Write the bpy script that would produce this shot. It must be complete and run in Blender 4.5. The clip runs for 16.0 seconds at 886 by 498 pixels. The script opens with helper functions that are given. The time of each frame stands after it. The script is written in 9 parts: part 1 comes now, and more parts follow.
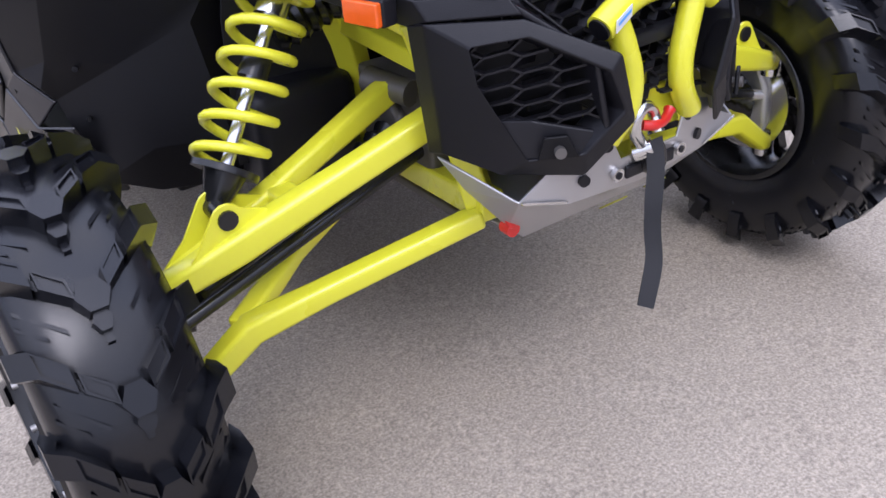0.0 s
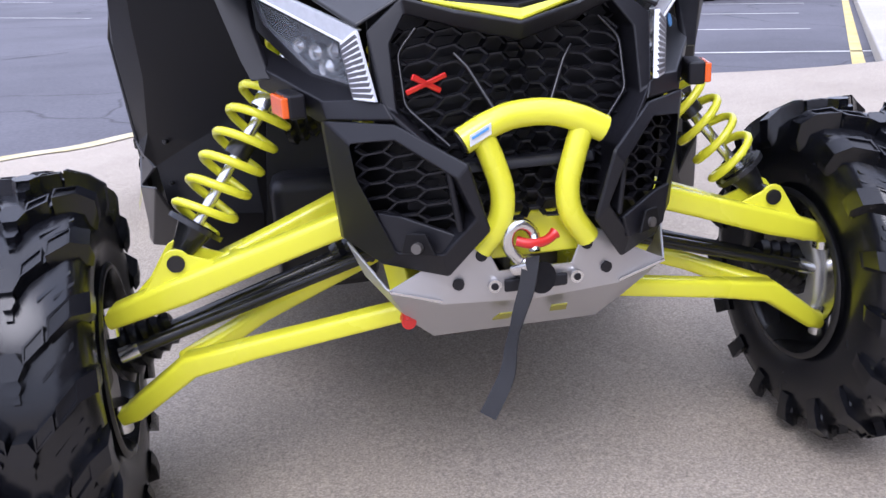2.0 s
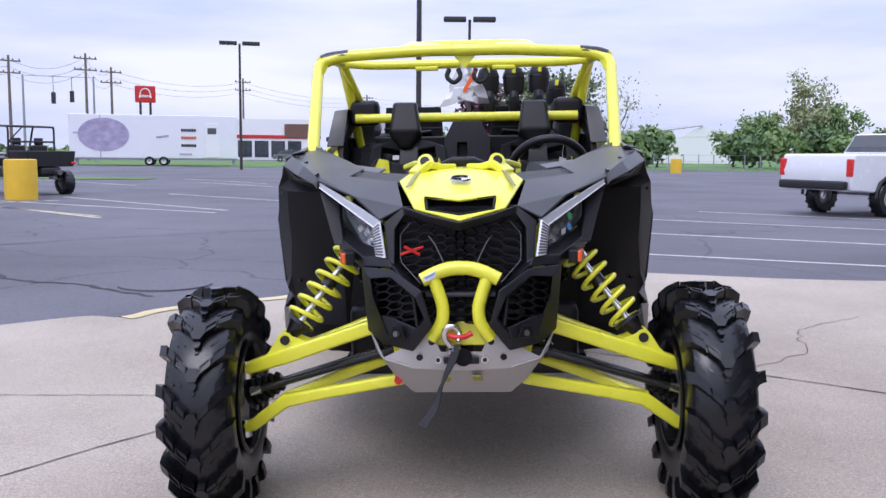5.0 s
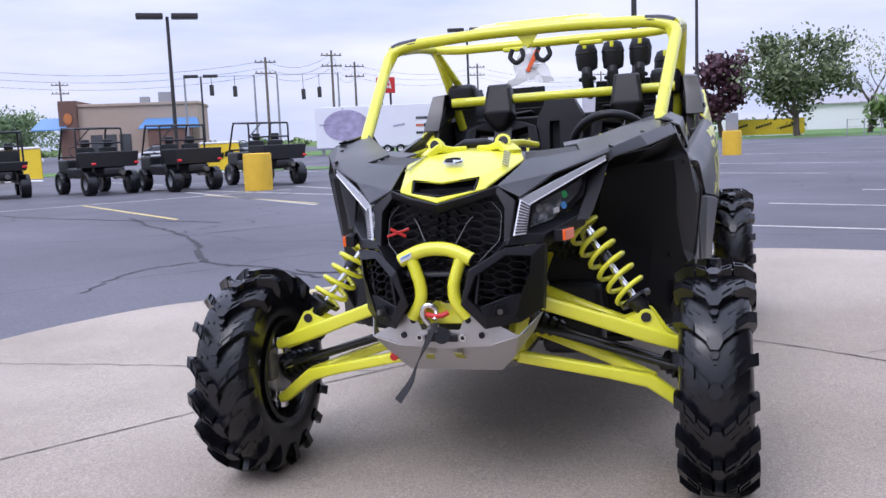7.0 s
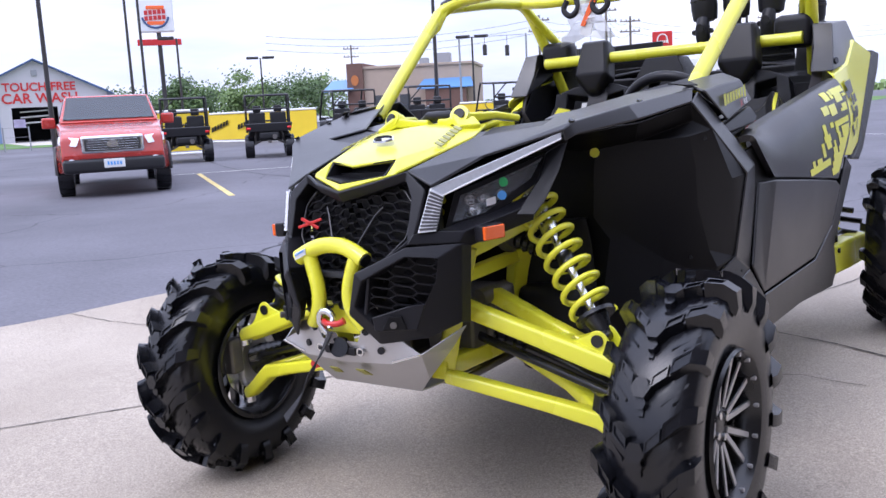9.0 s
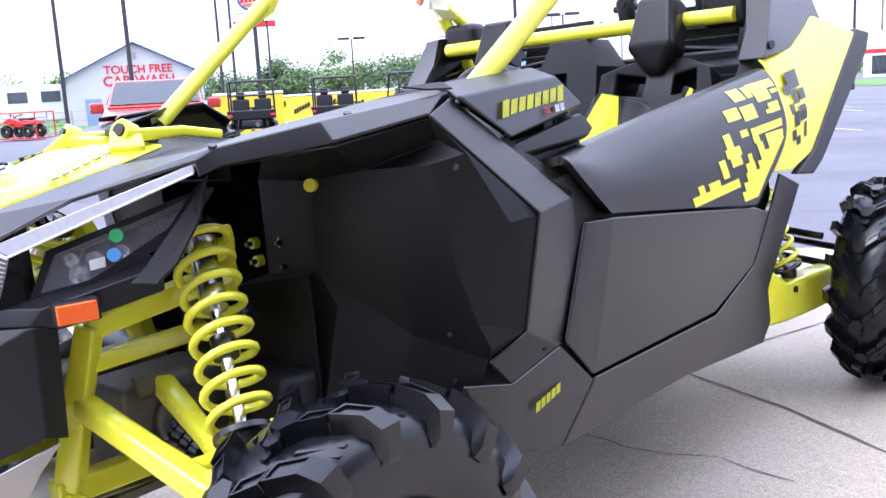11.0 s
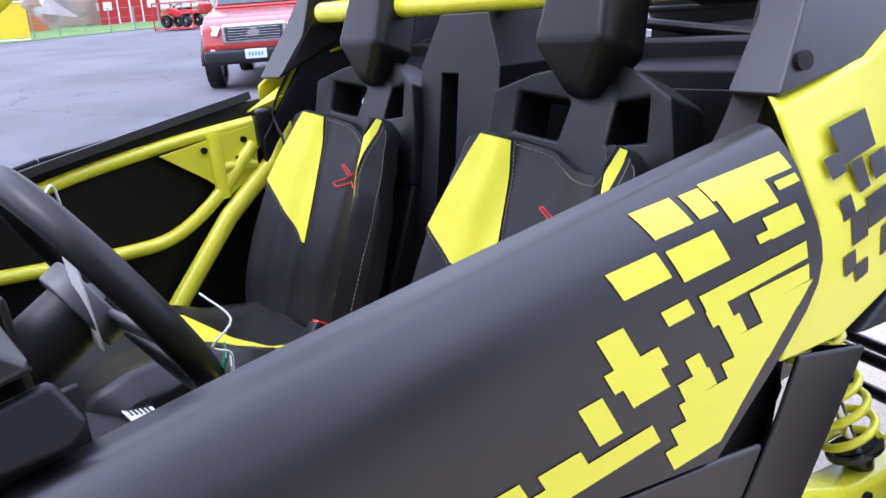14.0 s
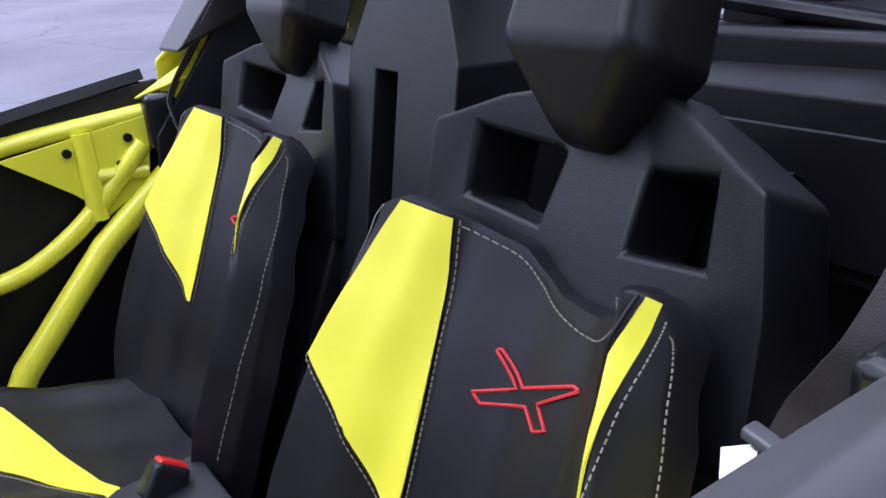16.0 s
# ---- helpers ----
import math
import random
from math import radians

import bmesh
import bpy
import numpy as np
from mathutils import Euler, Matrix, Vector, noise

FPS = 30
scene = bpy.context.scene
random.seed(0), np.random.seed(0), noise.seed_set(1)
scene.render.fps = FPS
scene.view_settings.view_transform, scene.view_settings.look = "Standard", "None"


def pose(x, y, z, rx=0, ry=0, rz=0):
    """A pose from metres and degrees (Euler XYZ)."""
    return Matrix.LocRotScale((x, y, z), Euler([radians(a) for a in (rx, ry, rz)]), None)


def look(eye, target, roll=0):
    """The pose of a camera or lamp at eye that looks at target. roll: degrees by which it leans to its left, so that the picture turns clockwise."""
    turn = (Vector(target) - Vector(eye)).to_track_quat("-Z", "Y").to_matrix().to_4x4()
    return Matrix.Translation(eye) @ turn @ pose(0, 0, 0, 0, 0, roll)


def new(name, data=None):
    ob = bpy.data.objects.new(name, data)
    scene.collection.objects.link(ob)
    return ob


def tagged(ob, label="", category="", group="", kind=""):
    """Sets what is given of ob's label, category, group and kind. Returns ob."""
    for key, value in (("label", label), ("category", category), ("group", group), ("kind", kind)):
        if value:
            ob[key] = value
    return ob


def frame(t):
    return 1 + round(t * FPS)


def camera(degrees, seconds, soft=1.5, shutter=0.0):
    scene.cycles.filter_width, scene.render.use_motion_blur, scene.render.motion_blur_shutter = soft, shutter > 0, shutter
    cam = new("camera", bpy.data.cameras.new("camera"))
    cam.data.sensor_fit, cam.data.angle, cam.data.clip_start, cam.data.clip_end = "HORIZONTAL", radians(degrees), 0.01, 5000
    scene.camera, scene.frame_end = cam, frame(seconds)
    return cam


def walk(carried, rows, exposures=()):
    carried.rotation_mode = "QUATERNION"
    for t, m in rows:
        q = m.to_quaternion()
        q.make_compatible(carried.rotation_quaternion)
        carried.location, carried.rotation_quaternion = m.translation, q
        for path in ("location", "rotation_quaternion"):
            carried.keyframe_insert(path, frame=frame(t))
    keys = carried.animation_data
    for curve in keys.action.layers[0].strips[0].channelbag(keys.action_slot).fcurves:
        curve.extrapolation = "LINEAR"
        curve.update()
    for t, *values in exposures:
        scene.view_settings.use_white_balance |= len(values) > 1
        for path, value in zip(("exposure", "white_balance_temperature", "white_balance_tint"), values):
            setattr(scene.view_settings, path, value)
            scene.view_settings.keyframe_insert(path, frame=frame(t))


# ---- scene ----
cam = camera(53.1, 16.0)
PATH = [
    (0, (-0.973, -1.397, 1.170), (-0.031, 0.060, 0.177), -4.01),
    (0.5, (-0.831, -1.527, 1.106), (0.091, 0.014, 0.226), -4.07),
    (1, (-0.731, -1.657, 1.096), (0.104, 0.016, 0.385), -4.06),
    (1.5, (-0.543, -1.746, 1.087), (0.128, 0.023, 0.438), -1.26),
    (2, (-0.403, -1.800, 1.088), (-0.055, 0.063, 0.450), -1.77),
    (2.5, (-0.303, -1.914, 1.133), (-0.207, -0.006, 0.540), -1.28),
    (3, (-0.252, -2.136, 1.176), (-0.276, -0.177, 0.775), -0.38),
    (3.2, (-0.225, -2.260, 1.182), (-0.240, -0.288, 0.850), -0.18),
    (5.3, (0.089, -3.146, 1.185), (-0.014, -1.160, 0.970), 0.94),
    (5.5, (0.150, -3.185, 1.184), (-0.042, -1.206, 0.966), 0.54),
    (6, (0.372, -3.246, 1.188), (-0.042, -1.305, 0.938), 0.17),
    (6.5, (0.545, -3.156, 1.182), (0.008, -1.250, 0.907), -1.18),
    (7, (0.795, -3.021, 1.186), (0.195, -1.129, 0.934), -2.34),
    (7.5, (1.061, -2.907, 1.185), (0.326, -1.065, 0.927), -2.57),
    (8, (1.263, -2.728, 1.154), (0.343, -0.973, 0.883), -2.99),
    (8.2, (1.324, -2.612, 1.168), (0.352, -0.887, 0.887), -2.97),
    (10.3, (1.672, -1.430, 1.192), (0.390, 0.066, 0.846), -3.00),
    (10.5, (1.704, -1.302, 1.194), (0.428, 0.197, 0.842), -2.96),
    (11, (1.770, -1.000, 1.206), (0.454, 0.465, 0.856), -3.17),
    (11.5, (1.723, -0.659, 1.212), (0.336, 0.733, 0.843), -3.04),
    (12, (1.667, -0.359, 1.236), (0.189, 0.937, 0.868), -3.54),
    (12.5, (1.640, -0.061, 1.311), (0.099, 1.151, 0.913), -4.11),
    (13, (1.594, 0.142, 1.376), (0.043, 1.297, 0.866), -5.09),
    (13.5, (1.466, 0.395, 1.417), (-0.063, 1.553, 0.851), -4.54),
    (14, (1.357, 0.613, 1.422), (-0.179, 1.756, 0.843), -4.14),
    (14.5, (1.266, 0.805, 1.440), (-0.319, 1.864, 0.834), -4.45),
    (15, (1.126, 0.947, 1.433), (-0.458, 1.976, 0.777), -4.03),
    (15.5, (0.972, 1.057, 1.435), (-0.595, 2.112, 0.779), -3.16),
    (16, (0.887, 1.166, 1.416), (-0.681, 2.191, 0.715), -2.79),
]
EXPOSURES = [(0.0, -0.14, 6050, 20), (2.0, 0.04, 6000, 20), (3.0, 0.06, 6000, 19), (5.3, -0.4, 6000, 20), (8.2, -0.24, 6000, 20), (10.3, 0.5, 5950, 20), (11.0, 0.85, 5900, 20), (12.0, 1.53, 5850, 19), (13.0, 1.16, 5850, 20), (14.0, 0.53, 5850, 21), (15.0, 0.3, 5850, 22), (16.0, 0.5, 5800, 23)]
walk(cam, [(t, look(eye, target, roll)) for t, eye, target, roll in PATH], EXPOSURES)

# ---- world and light ----
SUN_ELEV, SUN_TURN = 52.0, 200.0
world = bpy.data.worlds.new("overcast_sky")
scene.world = world
world.use_nodes = True
wt = world.node_tree
wt.nodes.clear()
w_out = wt.nodes.new("ShaderNodeOutputWorld")
w_bg = wt.nodes.new("ShaderNodeBackground")
w_sky = wt.nodes.new("ShaderNodeTexSky")
w_sky.sky_type = "NISHITA"
w_sky.sun_disc = False
w_sky.sun_elevation = radians(SUN_ELEV)
w_sky.sun_rotation = radians(SUN_TURN)
w_sky.dust_density = 2.0
w_geo = wt.nodes.new("ShaderNodeTexCoord")
w_map = wt.nodes.new("ShaderNodeMapping")
w_map.inputs["Scale"].default_value = (1.2, 1.2, 7.0)
w_noise = wt.nodes.new("ShaderNodeTexNoise")
w_noise.inputs["Scale"].default_value = 1.6
w_noise.inputs["Detail"].default_value = 7.0
w_noise.inputs["Roughness"].default_value = 0.55
w_ramp = wt.nodes.new("ShaderNodeValToRGB")
w_ramp.color_ramp.elements[0].position = 0.30
w_ramp.color_ramp.elements[0].color = (5.0, 5.9, 8.0, 1)
w_ramp.color_ramp.elements[1].position = 0.66
w_ramp.color_ramp.elements[1].color = (9.0, 9.2, 9.8, 1)
w_mix = wt.nodes.new("ShaderNodeMix")
w_mix.data_type = "RGBA"
w_mix.inputs[0].default_value = 0.9
wt.links.new(w_geo.outputs["Generated"], w_map.inputs["Vector"])
wt.links.new(w_map.outputs["Vector"], w_noise.inputs["Vector"])
wt.links.new(w_noise.outputs["Fac"], w_ramp.inputs["Fac"])
wt.links.new(w_sky.outputs["Color"], w_mix.inputs[6])
wt.links.new(w_ramp.outputs["Color"], w_mix.inputs[7])
w_sep = wt.nodes.new("ShaderNodeSeparateXYZ")
wt.links.new(w_geo.outputs["Generated"], w_sep.inputs["Vector"])
w_lift = wt.nodes.new("ShaderNodeMapRange")
w_lift.inputs["From Min"].default_value = 0.12
w_lift.inputs["From Max"].default_value = 1.0
w_lift.inputs["To Min"].default_value = 1.1
w_lift.inputs["To Max"].default_value = 2.6
wt.links.new(w_sep.outputs["Z"], w_lift.inputs["Value"])
w_mul = wt.nodes.new("ShaderNodeMix")
w_mul.data_type = "RGBA"
w_mul.blend_type = "MULTIPLY"
w_mul.inputs[0].default_value = 1.0
wt.links.new(w_mix.outputs[2], w_mul.inputs[6])
wt.links.new(w_lift.outputs["Result"], w_mul.inputs[7])
wt.links.new(w_mul.outputs[2], w_bg.inputs["Color"])
w_bg.inputs["Strength"].default_value = 0.131
wt.links.new(w_bg.outputs["Background"], w_out.inputs["Surface"])

sun_data = bpy.data.lights.new("sun", "SUN")
sun_data.energy = 1.2
sun_data.angle = radians(25)
sun_data.color = (1.0, 0.985, 0.965)
sun = new("sun", sun_data)
sun_az = radians(SUN_TURN)
sun.matrix_world = look((0, 0, 30), (0 - 30 * math.sin(sun_az) / math.tan(radians(SUN_ELEV)),
                                     0 - 30 * math.cos(sun_az) / math.tan(radians(SUN_ELEV)), 0))

from mathutils.bvhtree import BVHTree

# ---- materials ----
def material(name, color, rough=0.5, metal=0.0, spread=0.12, scale=6.0, grain=0.0, grain_scale=300.0, coat=0.0, spec=0.5):
    """A painted, plastic or metal surface with soft mottling, uneven gloss and a fine relief."""
    m = bpy.data.materials.new(name)
    m.use_nodes = True
    nt = m.node_tree
    b = nt.nodes["Principled BSDF"]
    b.inputs["Metallic"].default_value = metal
    b.inputs["Specular IOR Level"].default_value = spec
    b.inputs["Coat Weight"].default_value = coat
    b.inputs["Coat Roughness"].default_value = 0.12
    co = nt.nodes.new("ShaderNodeTexCoord")
    n1 = nt.nodes.new("ShaderNodeTexNoise")
    n1.inputs["Scale"].default_value = scale
    n1.inputs["Detail"].default_value = 6.0
    nt.links.new(co.outputs["Object"], n1.inputs["Vector"])
    mix = nt.nodes.new("ShaderNodeMix")
    mix.data_type = "RGBA"
    lo = [max(0.0, c * (1 - spread)) for c in color]
    hi = [min(1.0, c * (1 + spread)) for c in color]
    mix.inputs[6].default_value = (*lo, 1)
    mix.inputs[7].default_value = (*hi, 1)
    nt.links.new(n1.outputs["Fac"], mix.inputs[0])
    nt.links.new(mix.outputs[2], b.inputs["Base Color"])
    rr = nt.nodes.new("ShaderNodeMapRange")
    rr.inputs["To Min"].default_value = max(0.02, rough - 0.08)
    rr.inputs["To Max"].default_value = min(1.0, rough + 0.08)
    nt.links.new(n1.outputs["Fac"], rr.inputs["Value"])
    nt.links.new(rr.outputs["Result"], b.inputs["Roughness"])
    if grain:
        n2 = nt.nodes.new("ShaderNodeTexNoise")
        n2.inputs["Scale"].default_value = grain_scale
        n2.inputs["Detail"].default_value = 3.0
        nt.links.new(co.outputs["Object"], n2.inputs["Vector"])
        bp = nt.nodes.new("ShaderNodeBump")
        bp.inputs["Strength"].default_value = grain
        bp.inputs["Distance"].default_value = 0.002
        nt.links.new(n2.outputs["Fac"], bp.inputs["Height"])
        nt.links.new(bp.outputs["Normal"], b.inputs["Normal"])
    return m


def glass(name, color=(0.9, 0.93, 0.95), rough=0.02, alpha=0.25):
    m = bpy.data.materials.new(name)
    m.use_nodes = True
    nt = m.node_tree
    b = nt.nodes["Principled BSDF"]
    b.inputs["Base Color"].default_value = (*color, 1)
    b.inputs["Roughness"].default_value = rough
    b.inputs["Alpha"].default_value = alpha
    b.inputs["Specular IOR Level"].default_value = 0.6
    return m


def ground_material(name, dark, light, patch_scale, speck_scale, speck, rough, bump, crack=0.0, fine=0.0):
    """Concrete or asphalt: broad patches, speckled aggregate, hairline cracks and a rough relief, in metres."""
    m = bpy.data.materials.new(name)
    m.use_nodes = True
    nt = m.node_tree
    b = nt.nodes["Principled BSDF"]
    b.inputs["Roughness"].default_value = rough
    co = nt.nodes.new("ShaderNodeTexCoord")
    patch = nt.nodes.new("ShaderNodeTexNoise")
    patch.inputs["Scale"].default_value = patch_scale
    patch.inputs["Detail"].default_value = 8.0
    patch.inputs["Roughness"].default_value = 0.6
    nt.links.new(co.outputs["Object"], patch.inputs["Vector"])
    ramp = nt.nodes.new("ShaderNodeValToRGB")
    ramp.color_ramp.elements[0].position = 0.3
    ramp.color_ramp.elements[0].color = (*dark, 1)
    ramp.color_ramp.elements[1].position = 0.7
    ramp.color_ramp.elements[1].color = (*light, 1)
    nt.links.new(patch.outputs["Fac"], ramp.inputs["Fac"])
    sp = nt.nodes.new("ShaderNodeTexNoise")
    sp.inputs["Scale"].default_value = speck_scale
    sp.inputs["Detail"].default_value = 4.0
    sp.inputs["Roughness"].default_value = 0.7
    nt.links.new(co.outputs["Object"], sp.inputs["Vector"])
    mr = nt.nodes.new("ShaderNodeMapRange")
    mr.inputs["From Min"].default_value = 0.3
    mr.inputs["From Max"].default_value = 0.7
    mr.inputs["To Min"].default_value = 1 - speck
    mr.inputs["To Max"].default_value = 1 + speck
    nt.links.new(sp.outputs["Fac"], mr.inputs["Value"])
    mul = nt.nodes.new("ShaderNodeMix")
    mul.data_type = "RGBA"
    mul.blend_type = "MULTIPLY"
    mul.inputs[0].default_value = 1.0
    nt.links.new(ramp.outputs["Color"], mul.inputs[6])
    nt.links.new(mr.outputs["Result"], mul.inputs[7])
    last = mul.outputs[2]
    if fine:
        fs = nt.nodes.new("ShaderNodeTexNoise")
        fs.inputs["Scale"].default_value = 170.0
        fs.inputs["Detail"].default_value = 3.0
        fs.inputs["Roughness"].default_value = 0.65
        nt.links.new(co.outputs["Object"], fs.inputs["Vector"])
        fr = nt.nodes.new("ShaderNodeMapRange")
        fr.inputs["From Min"].default_value = 0.33
        fr.inputs["From Max"].default_value = 0.67
        fr.inputs["To Min"].default_value = 1 - fine
        fr.inputs["To Max"].default_value = 1 + fine
        nt.links.new(fs.outputs["Fac"], fr.inputs["Value"])
        m3 = nt.nodes.new("ShaderNodeMix")
        m3.data_type = "RGBA"
        m3.blend_type = "MULTIPLY"
        m3.inputs[0].default_value = 1.0
        nt.links.new(last, m3.inputs[6])
        nt.links.new(fr.outputs["Result"], m3.inputs[7])
        last = m3.outputs[2]
    if crack:
        wob = nt.nodes.new("ShaderNodeTexNoise")
        wob.inputs["Scale"].default_value = 0.9
        wob.inputs["Detail"].default_value = 6.0
        nt.links.new(co.outputs["Object"], wob.inputs["Vector"])
        add = nt.nodes.new("ShaderNodeMix")
        add.data_type = "RGBA"
        add.blend_type = "ADD"
        add.inputs[0].default_value = 0.9
        nt.links.new(co.outputs["Object"], add.inputs[6])
        nt.links.new(wob.outputs["Color"], add.inputs[7])
        vo = nt.nodes.new("ShaderNodeTexVoronoi")
        vo.feature = "DISTANCE_TO_EDGE"
        vo.inputs["Scale"].default_value = 0.22
        nt.links.new(add.outputs[2], vo.inputs["Vector"])
        cr = nt.nodes.new("ShaderNodeMapRange")
        cr.inputs["From Min"].default_value = 0.0
        cr.inputs["From Max"].default_value = 0.006
        cr.inputs["To Min"].default_value = 1 - crack
        cr.inputs["To Max"].default_value = 1.0
        nt.links.new(vo.outputs["Distance"], cr.inputs["Value"])
        m2 = nt.nodes.new("ShaderNodeMix")
        m2.data_type = "RGBA"
        m2.blend_type = "MULTIPLY"
        m2.inputs[0].default_value = 1.0
        nt.links.new(last, m2.inputs[6])
        nt.links.new(cr.outputs["Result"], m2.inputs[7])
        last = m2.outputs[2]
    nt.links.new(last, b.inputs["Base Color"])
    bp = nt.nodes.new("ShaderNodeBump")
    bp.inputs["Strength"].default_value = bump
    bp.inputs["Distance"].default_value = 0.004
    nt.links.new(sp.outputs["Fac"], bp.inputs["Height"])
    nt.links.new(bp.outputs["Normal"], b.inputs["Normal"])
    return m


YELLOW = material("lime_yellow_paint", (0.80, 0.78, 0.038), 0.28, spread=0.05, scale=3, grain=0.05, grain_scale=500, coat=0.5)
YELLOW_PLASTIC = material("lime_yellow_plastic", (0.82, 0.80, 0.040), 0.3, spread=0.04, scale=2, grain=0.04, coat=0.4)
BLACK = material("black_moulded_plastic", (0.0090, 0.0088, 0.0115), 0.42, spread=0.3, scale=9, grain=0.22, grain_scale=650, spec=0.34)
GRAPHITE = material("graphite_satin_plastic", (0.0055, 0.0048, 0.0062), 0.34, spread=0.14, scale=4, grain=0.10, grain_scale=700, spec=0.75)
BLACK_GLOSS = material("black_gloss_paint", (0.012, 0.012, 0.013), 0.25, spread=0.2, grain=0.03)
LINER = material("black_liner_plastic", (0.0042, 0.0040, 0.0050), 0.48, spread=0.3, scale=5, grain=0.15, grain_scale=500, spec=0.26)
RUBBER = material("tyre_rubber", (0.0058, 0.0062, 0.0085), 0.24, spread=0.35, scale=14, grain=0.05, grain_scale=500)
ALUMINIUM = material("brushed_aluminium", (0.50, 0.49, 0.49), 0.46, metal=0.75, spread=0.06, scale=20, grain=0.06, grain_scale=800)
CHROME = material("zinc_plated_steel", (0.70, 0.70, 0.70), 0.22, metal=1.0, spread=0.1, scale=30)
STEEL_DARK = material("dark_cast_steel", (0.16, 0.15, 0.14), 0.5, metal=0.7, spread=0.3, scale=25, grain=0.2)
RED = material("red_paint", (0.62, 0.020, 0.015), 0.35, spread=0.08, coat=0.3)
RED_STITCH = material("red_embroidery", (0.60, 0.03, 0.03), 0.7, spread=0.2, scale=120, grain=0.4)
ORANGE = material("orange_reflector", (0.90, 0.13, 0.01), 0.2, spread=0.1, scale=60, coat=0.6)
WHITE = material("white_paint", (0.78, 0.78, 0.78), 0.45, spread=0.05)
LIGHT_STRIP = material("clear_ribbed_light_strip", (0.82, 0.84, 0.88), 0.22, spread=0.08, scale=80, coat=0.8)
LIGHT_RUN = material("ribbed_light_run", (0.50, 0.52, 0.56), 0.22, spread=0.15, scale=90, coat=0.6)
VINYL = material("black_vinyl", (0.0100, 0.0092, 0.0115), 0.38, spread=0.25, scale=12, grain=0.10, grain_scale=700, spec=0.35)
VINYL_YELLOW = material("yellow_vinyl", (0.80, 0.765, 0.042), 0.42, spread=0.05, scale=10, grain=0.06, grain_scale=700)
STITCH = material("pale_thread", (0.22, 0.205, 0.16), 0.8, spread=0.1)
WEB = material("black_webbing", (0.018, 0.018, 0.020), 0.75, spread=0.3, scale=40, grain=0.5, grain_scale=900)
BELT = material("grey_belt_webbing", (0.034, 0.029, 0.030), 0.7, spread=0.2, scale=40, grain=0.5, grain_scale=900)
GREY_TRIM = material("grey_plastic", (0.10, 0.10, 0.11), 0.45, spread=0.1, grain=0.1)
FAINT = material("faint_grey_print", (0.36, 0.35, 0.14), 0.4, spread=0.1)
YELLOW_SHADED = material("shaded_yellow_frame", (0.30, 0.28, 0.03), 0.5, spread=0.3, scale=30)
PAPER = material("white_card", (0.75, 0.75, 0.73), 0.6, spread=0.04)
GREEN_CARD = material("green_card", (0.02, 0.20, 0.10), 0.55, spread=0.1)
STICK_GREEN = material("green_sticker", (0.05, 0.50, 0.16), 0.4)
STICK_BLUE = material("blue_sticker", (0.10, 0.35, 0.75), 0.4)
BAG = glass("clear_plastic_bag", (0.9, 0.9, 0.92), 0.12, 0.5)
LENS = glass("headlight_lens", (0.40, 0.43, 0.48), 0.04, 0.16)
CAR_GLASS = glass("tinted_glass", (0.05, 0.06, 0.07), 0.04, 0.8)


# ---- mesh helpers ----
def soften(bm, angle=35.0):
    bmesh.ops.recalc_face_normals(bm, faces=bm.faces[:])
    lim = radians(angle)
    for f in bm.faces:
        f.smooth = True
    for e in bm.edges:
        e.smooth = len(e.link_faces) == 2 and e.calc_face_angle(0.0) < lim
    return bm


def bevelled(bm, width, angle=25.0, segments=2):
    bmesh.ops.recalc_face_normals(bm, faces=bm.faces[:])
    es = [e for e in bm.edges if len(e.link_faces) == 2 and e.calc_face_angle(0.0) > radians(angle)]
    if es:
        bmesh.ops.bevel(bm, geom=es, offset=width, segments=segments, profile=0.5, affect="EDGES", clamp_overlap=True)
    return bm


def weighted(bm, lim=0.66):
    """Corner normals weighted by face area, so that broad facets stay flat between rounded edges."""
    bm.normal_update()
    bm.faces.index_update()
    area = [f.calc_area() for f in bm.faces]
    nor = [f.normal.copy() for f in bm.faces]
    out = []
    for f in bm.faces:
        n0 = nor[f.index]
        for v in f.verts:
            n = Vector((0, 0, 0))
            for g in v.link_faces:
                if nor[g.index].dot(n0) > lim:
                    n += nor[g.index] * area[g.index]
            out.append(n.normalized() if n.length > 1e-12 else n0)
    return out


def mesh_of(name, bm, mat, angle=35.0):
    soften(bm, angle)
    me = bpy.data.meshes.new(name)
    loops = weighted(bm) if len(bm.faces) < 6000 else None
    bm.to_mesh(me)
    bm.free()
    if loops:
        me.normals_split_custom_set(loops)
    for m in (mat if isinstance(mat, (list, tuple)) else [mat]):
        me.materials.append(m)
    return me


def part(name, bm, mat, parent, label="", angle=35.0):
    ob = new(name, bm if isinstance(bm, bpy.types.Mesh) else mesh_of(name, bm, mat, angle))
    ob.parent = parent
    if label:
        ob["label"] = label
    return ob


def thing(name, label, category, group="", at=None):
    ob = new(name)
    ob.empty_display_size = 0.1
    tagged(ob, label, category, group)
    if at is not None:
        ob.matrix_world = at
    return ob


def solo(name, bm, mat, label, category, group="", kind="", angle=35.0):
    ob = new(name, bm if isinstance(bm, bpy.types.Mesh) else mesh_of(name, bm, mat, angle))
    return tagged(ob, label, category, group, kind)


def box(bm, c, s, m=None, mat=0):
    t = Matrix.Translation(c) @ Matrix.Diagonal((*s, 1))
    r = bmesh.ops.create_cube(bm, size=1.0, matrix=(m @ t) if m else t)
    for v in r["verts"]:
        for f in v.link_faces:
            f.material_index = mat
    return r["verts"]


def rbox(c, s, width=0.01, m=None):
    bm = bmesh.new()
    box(bm, c, s, m)
    return bevelled(bm, width)


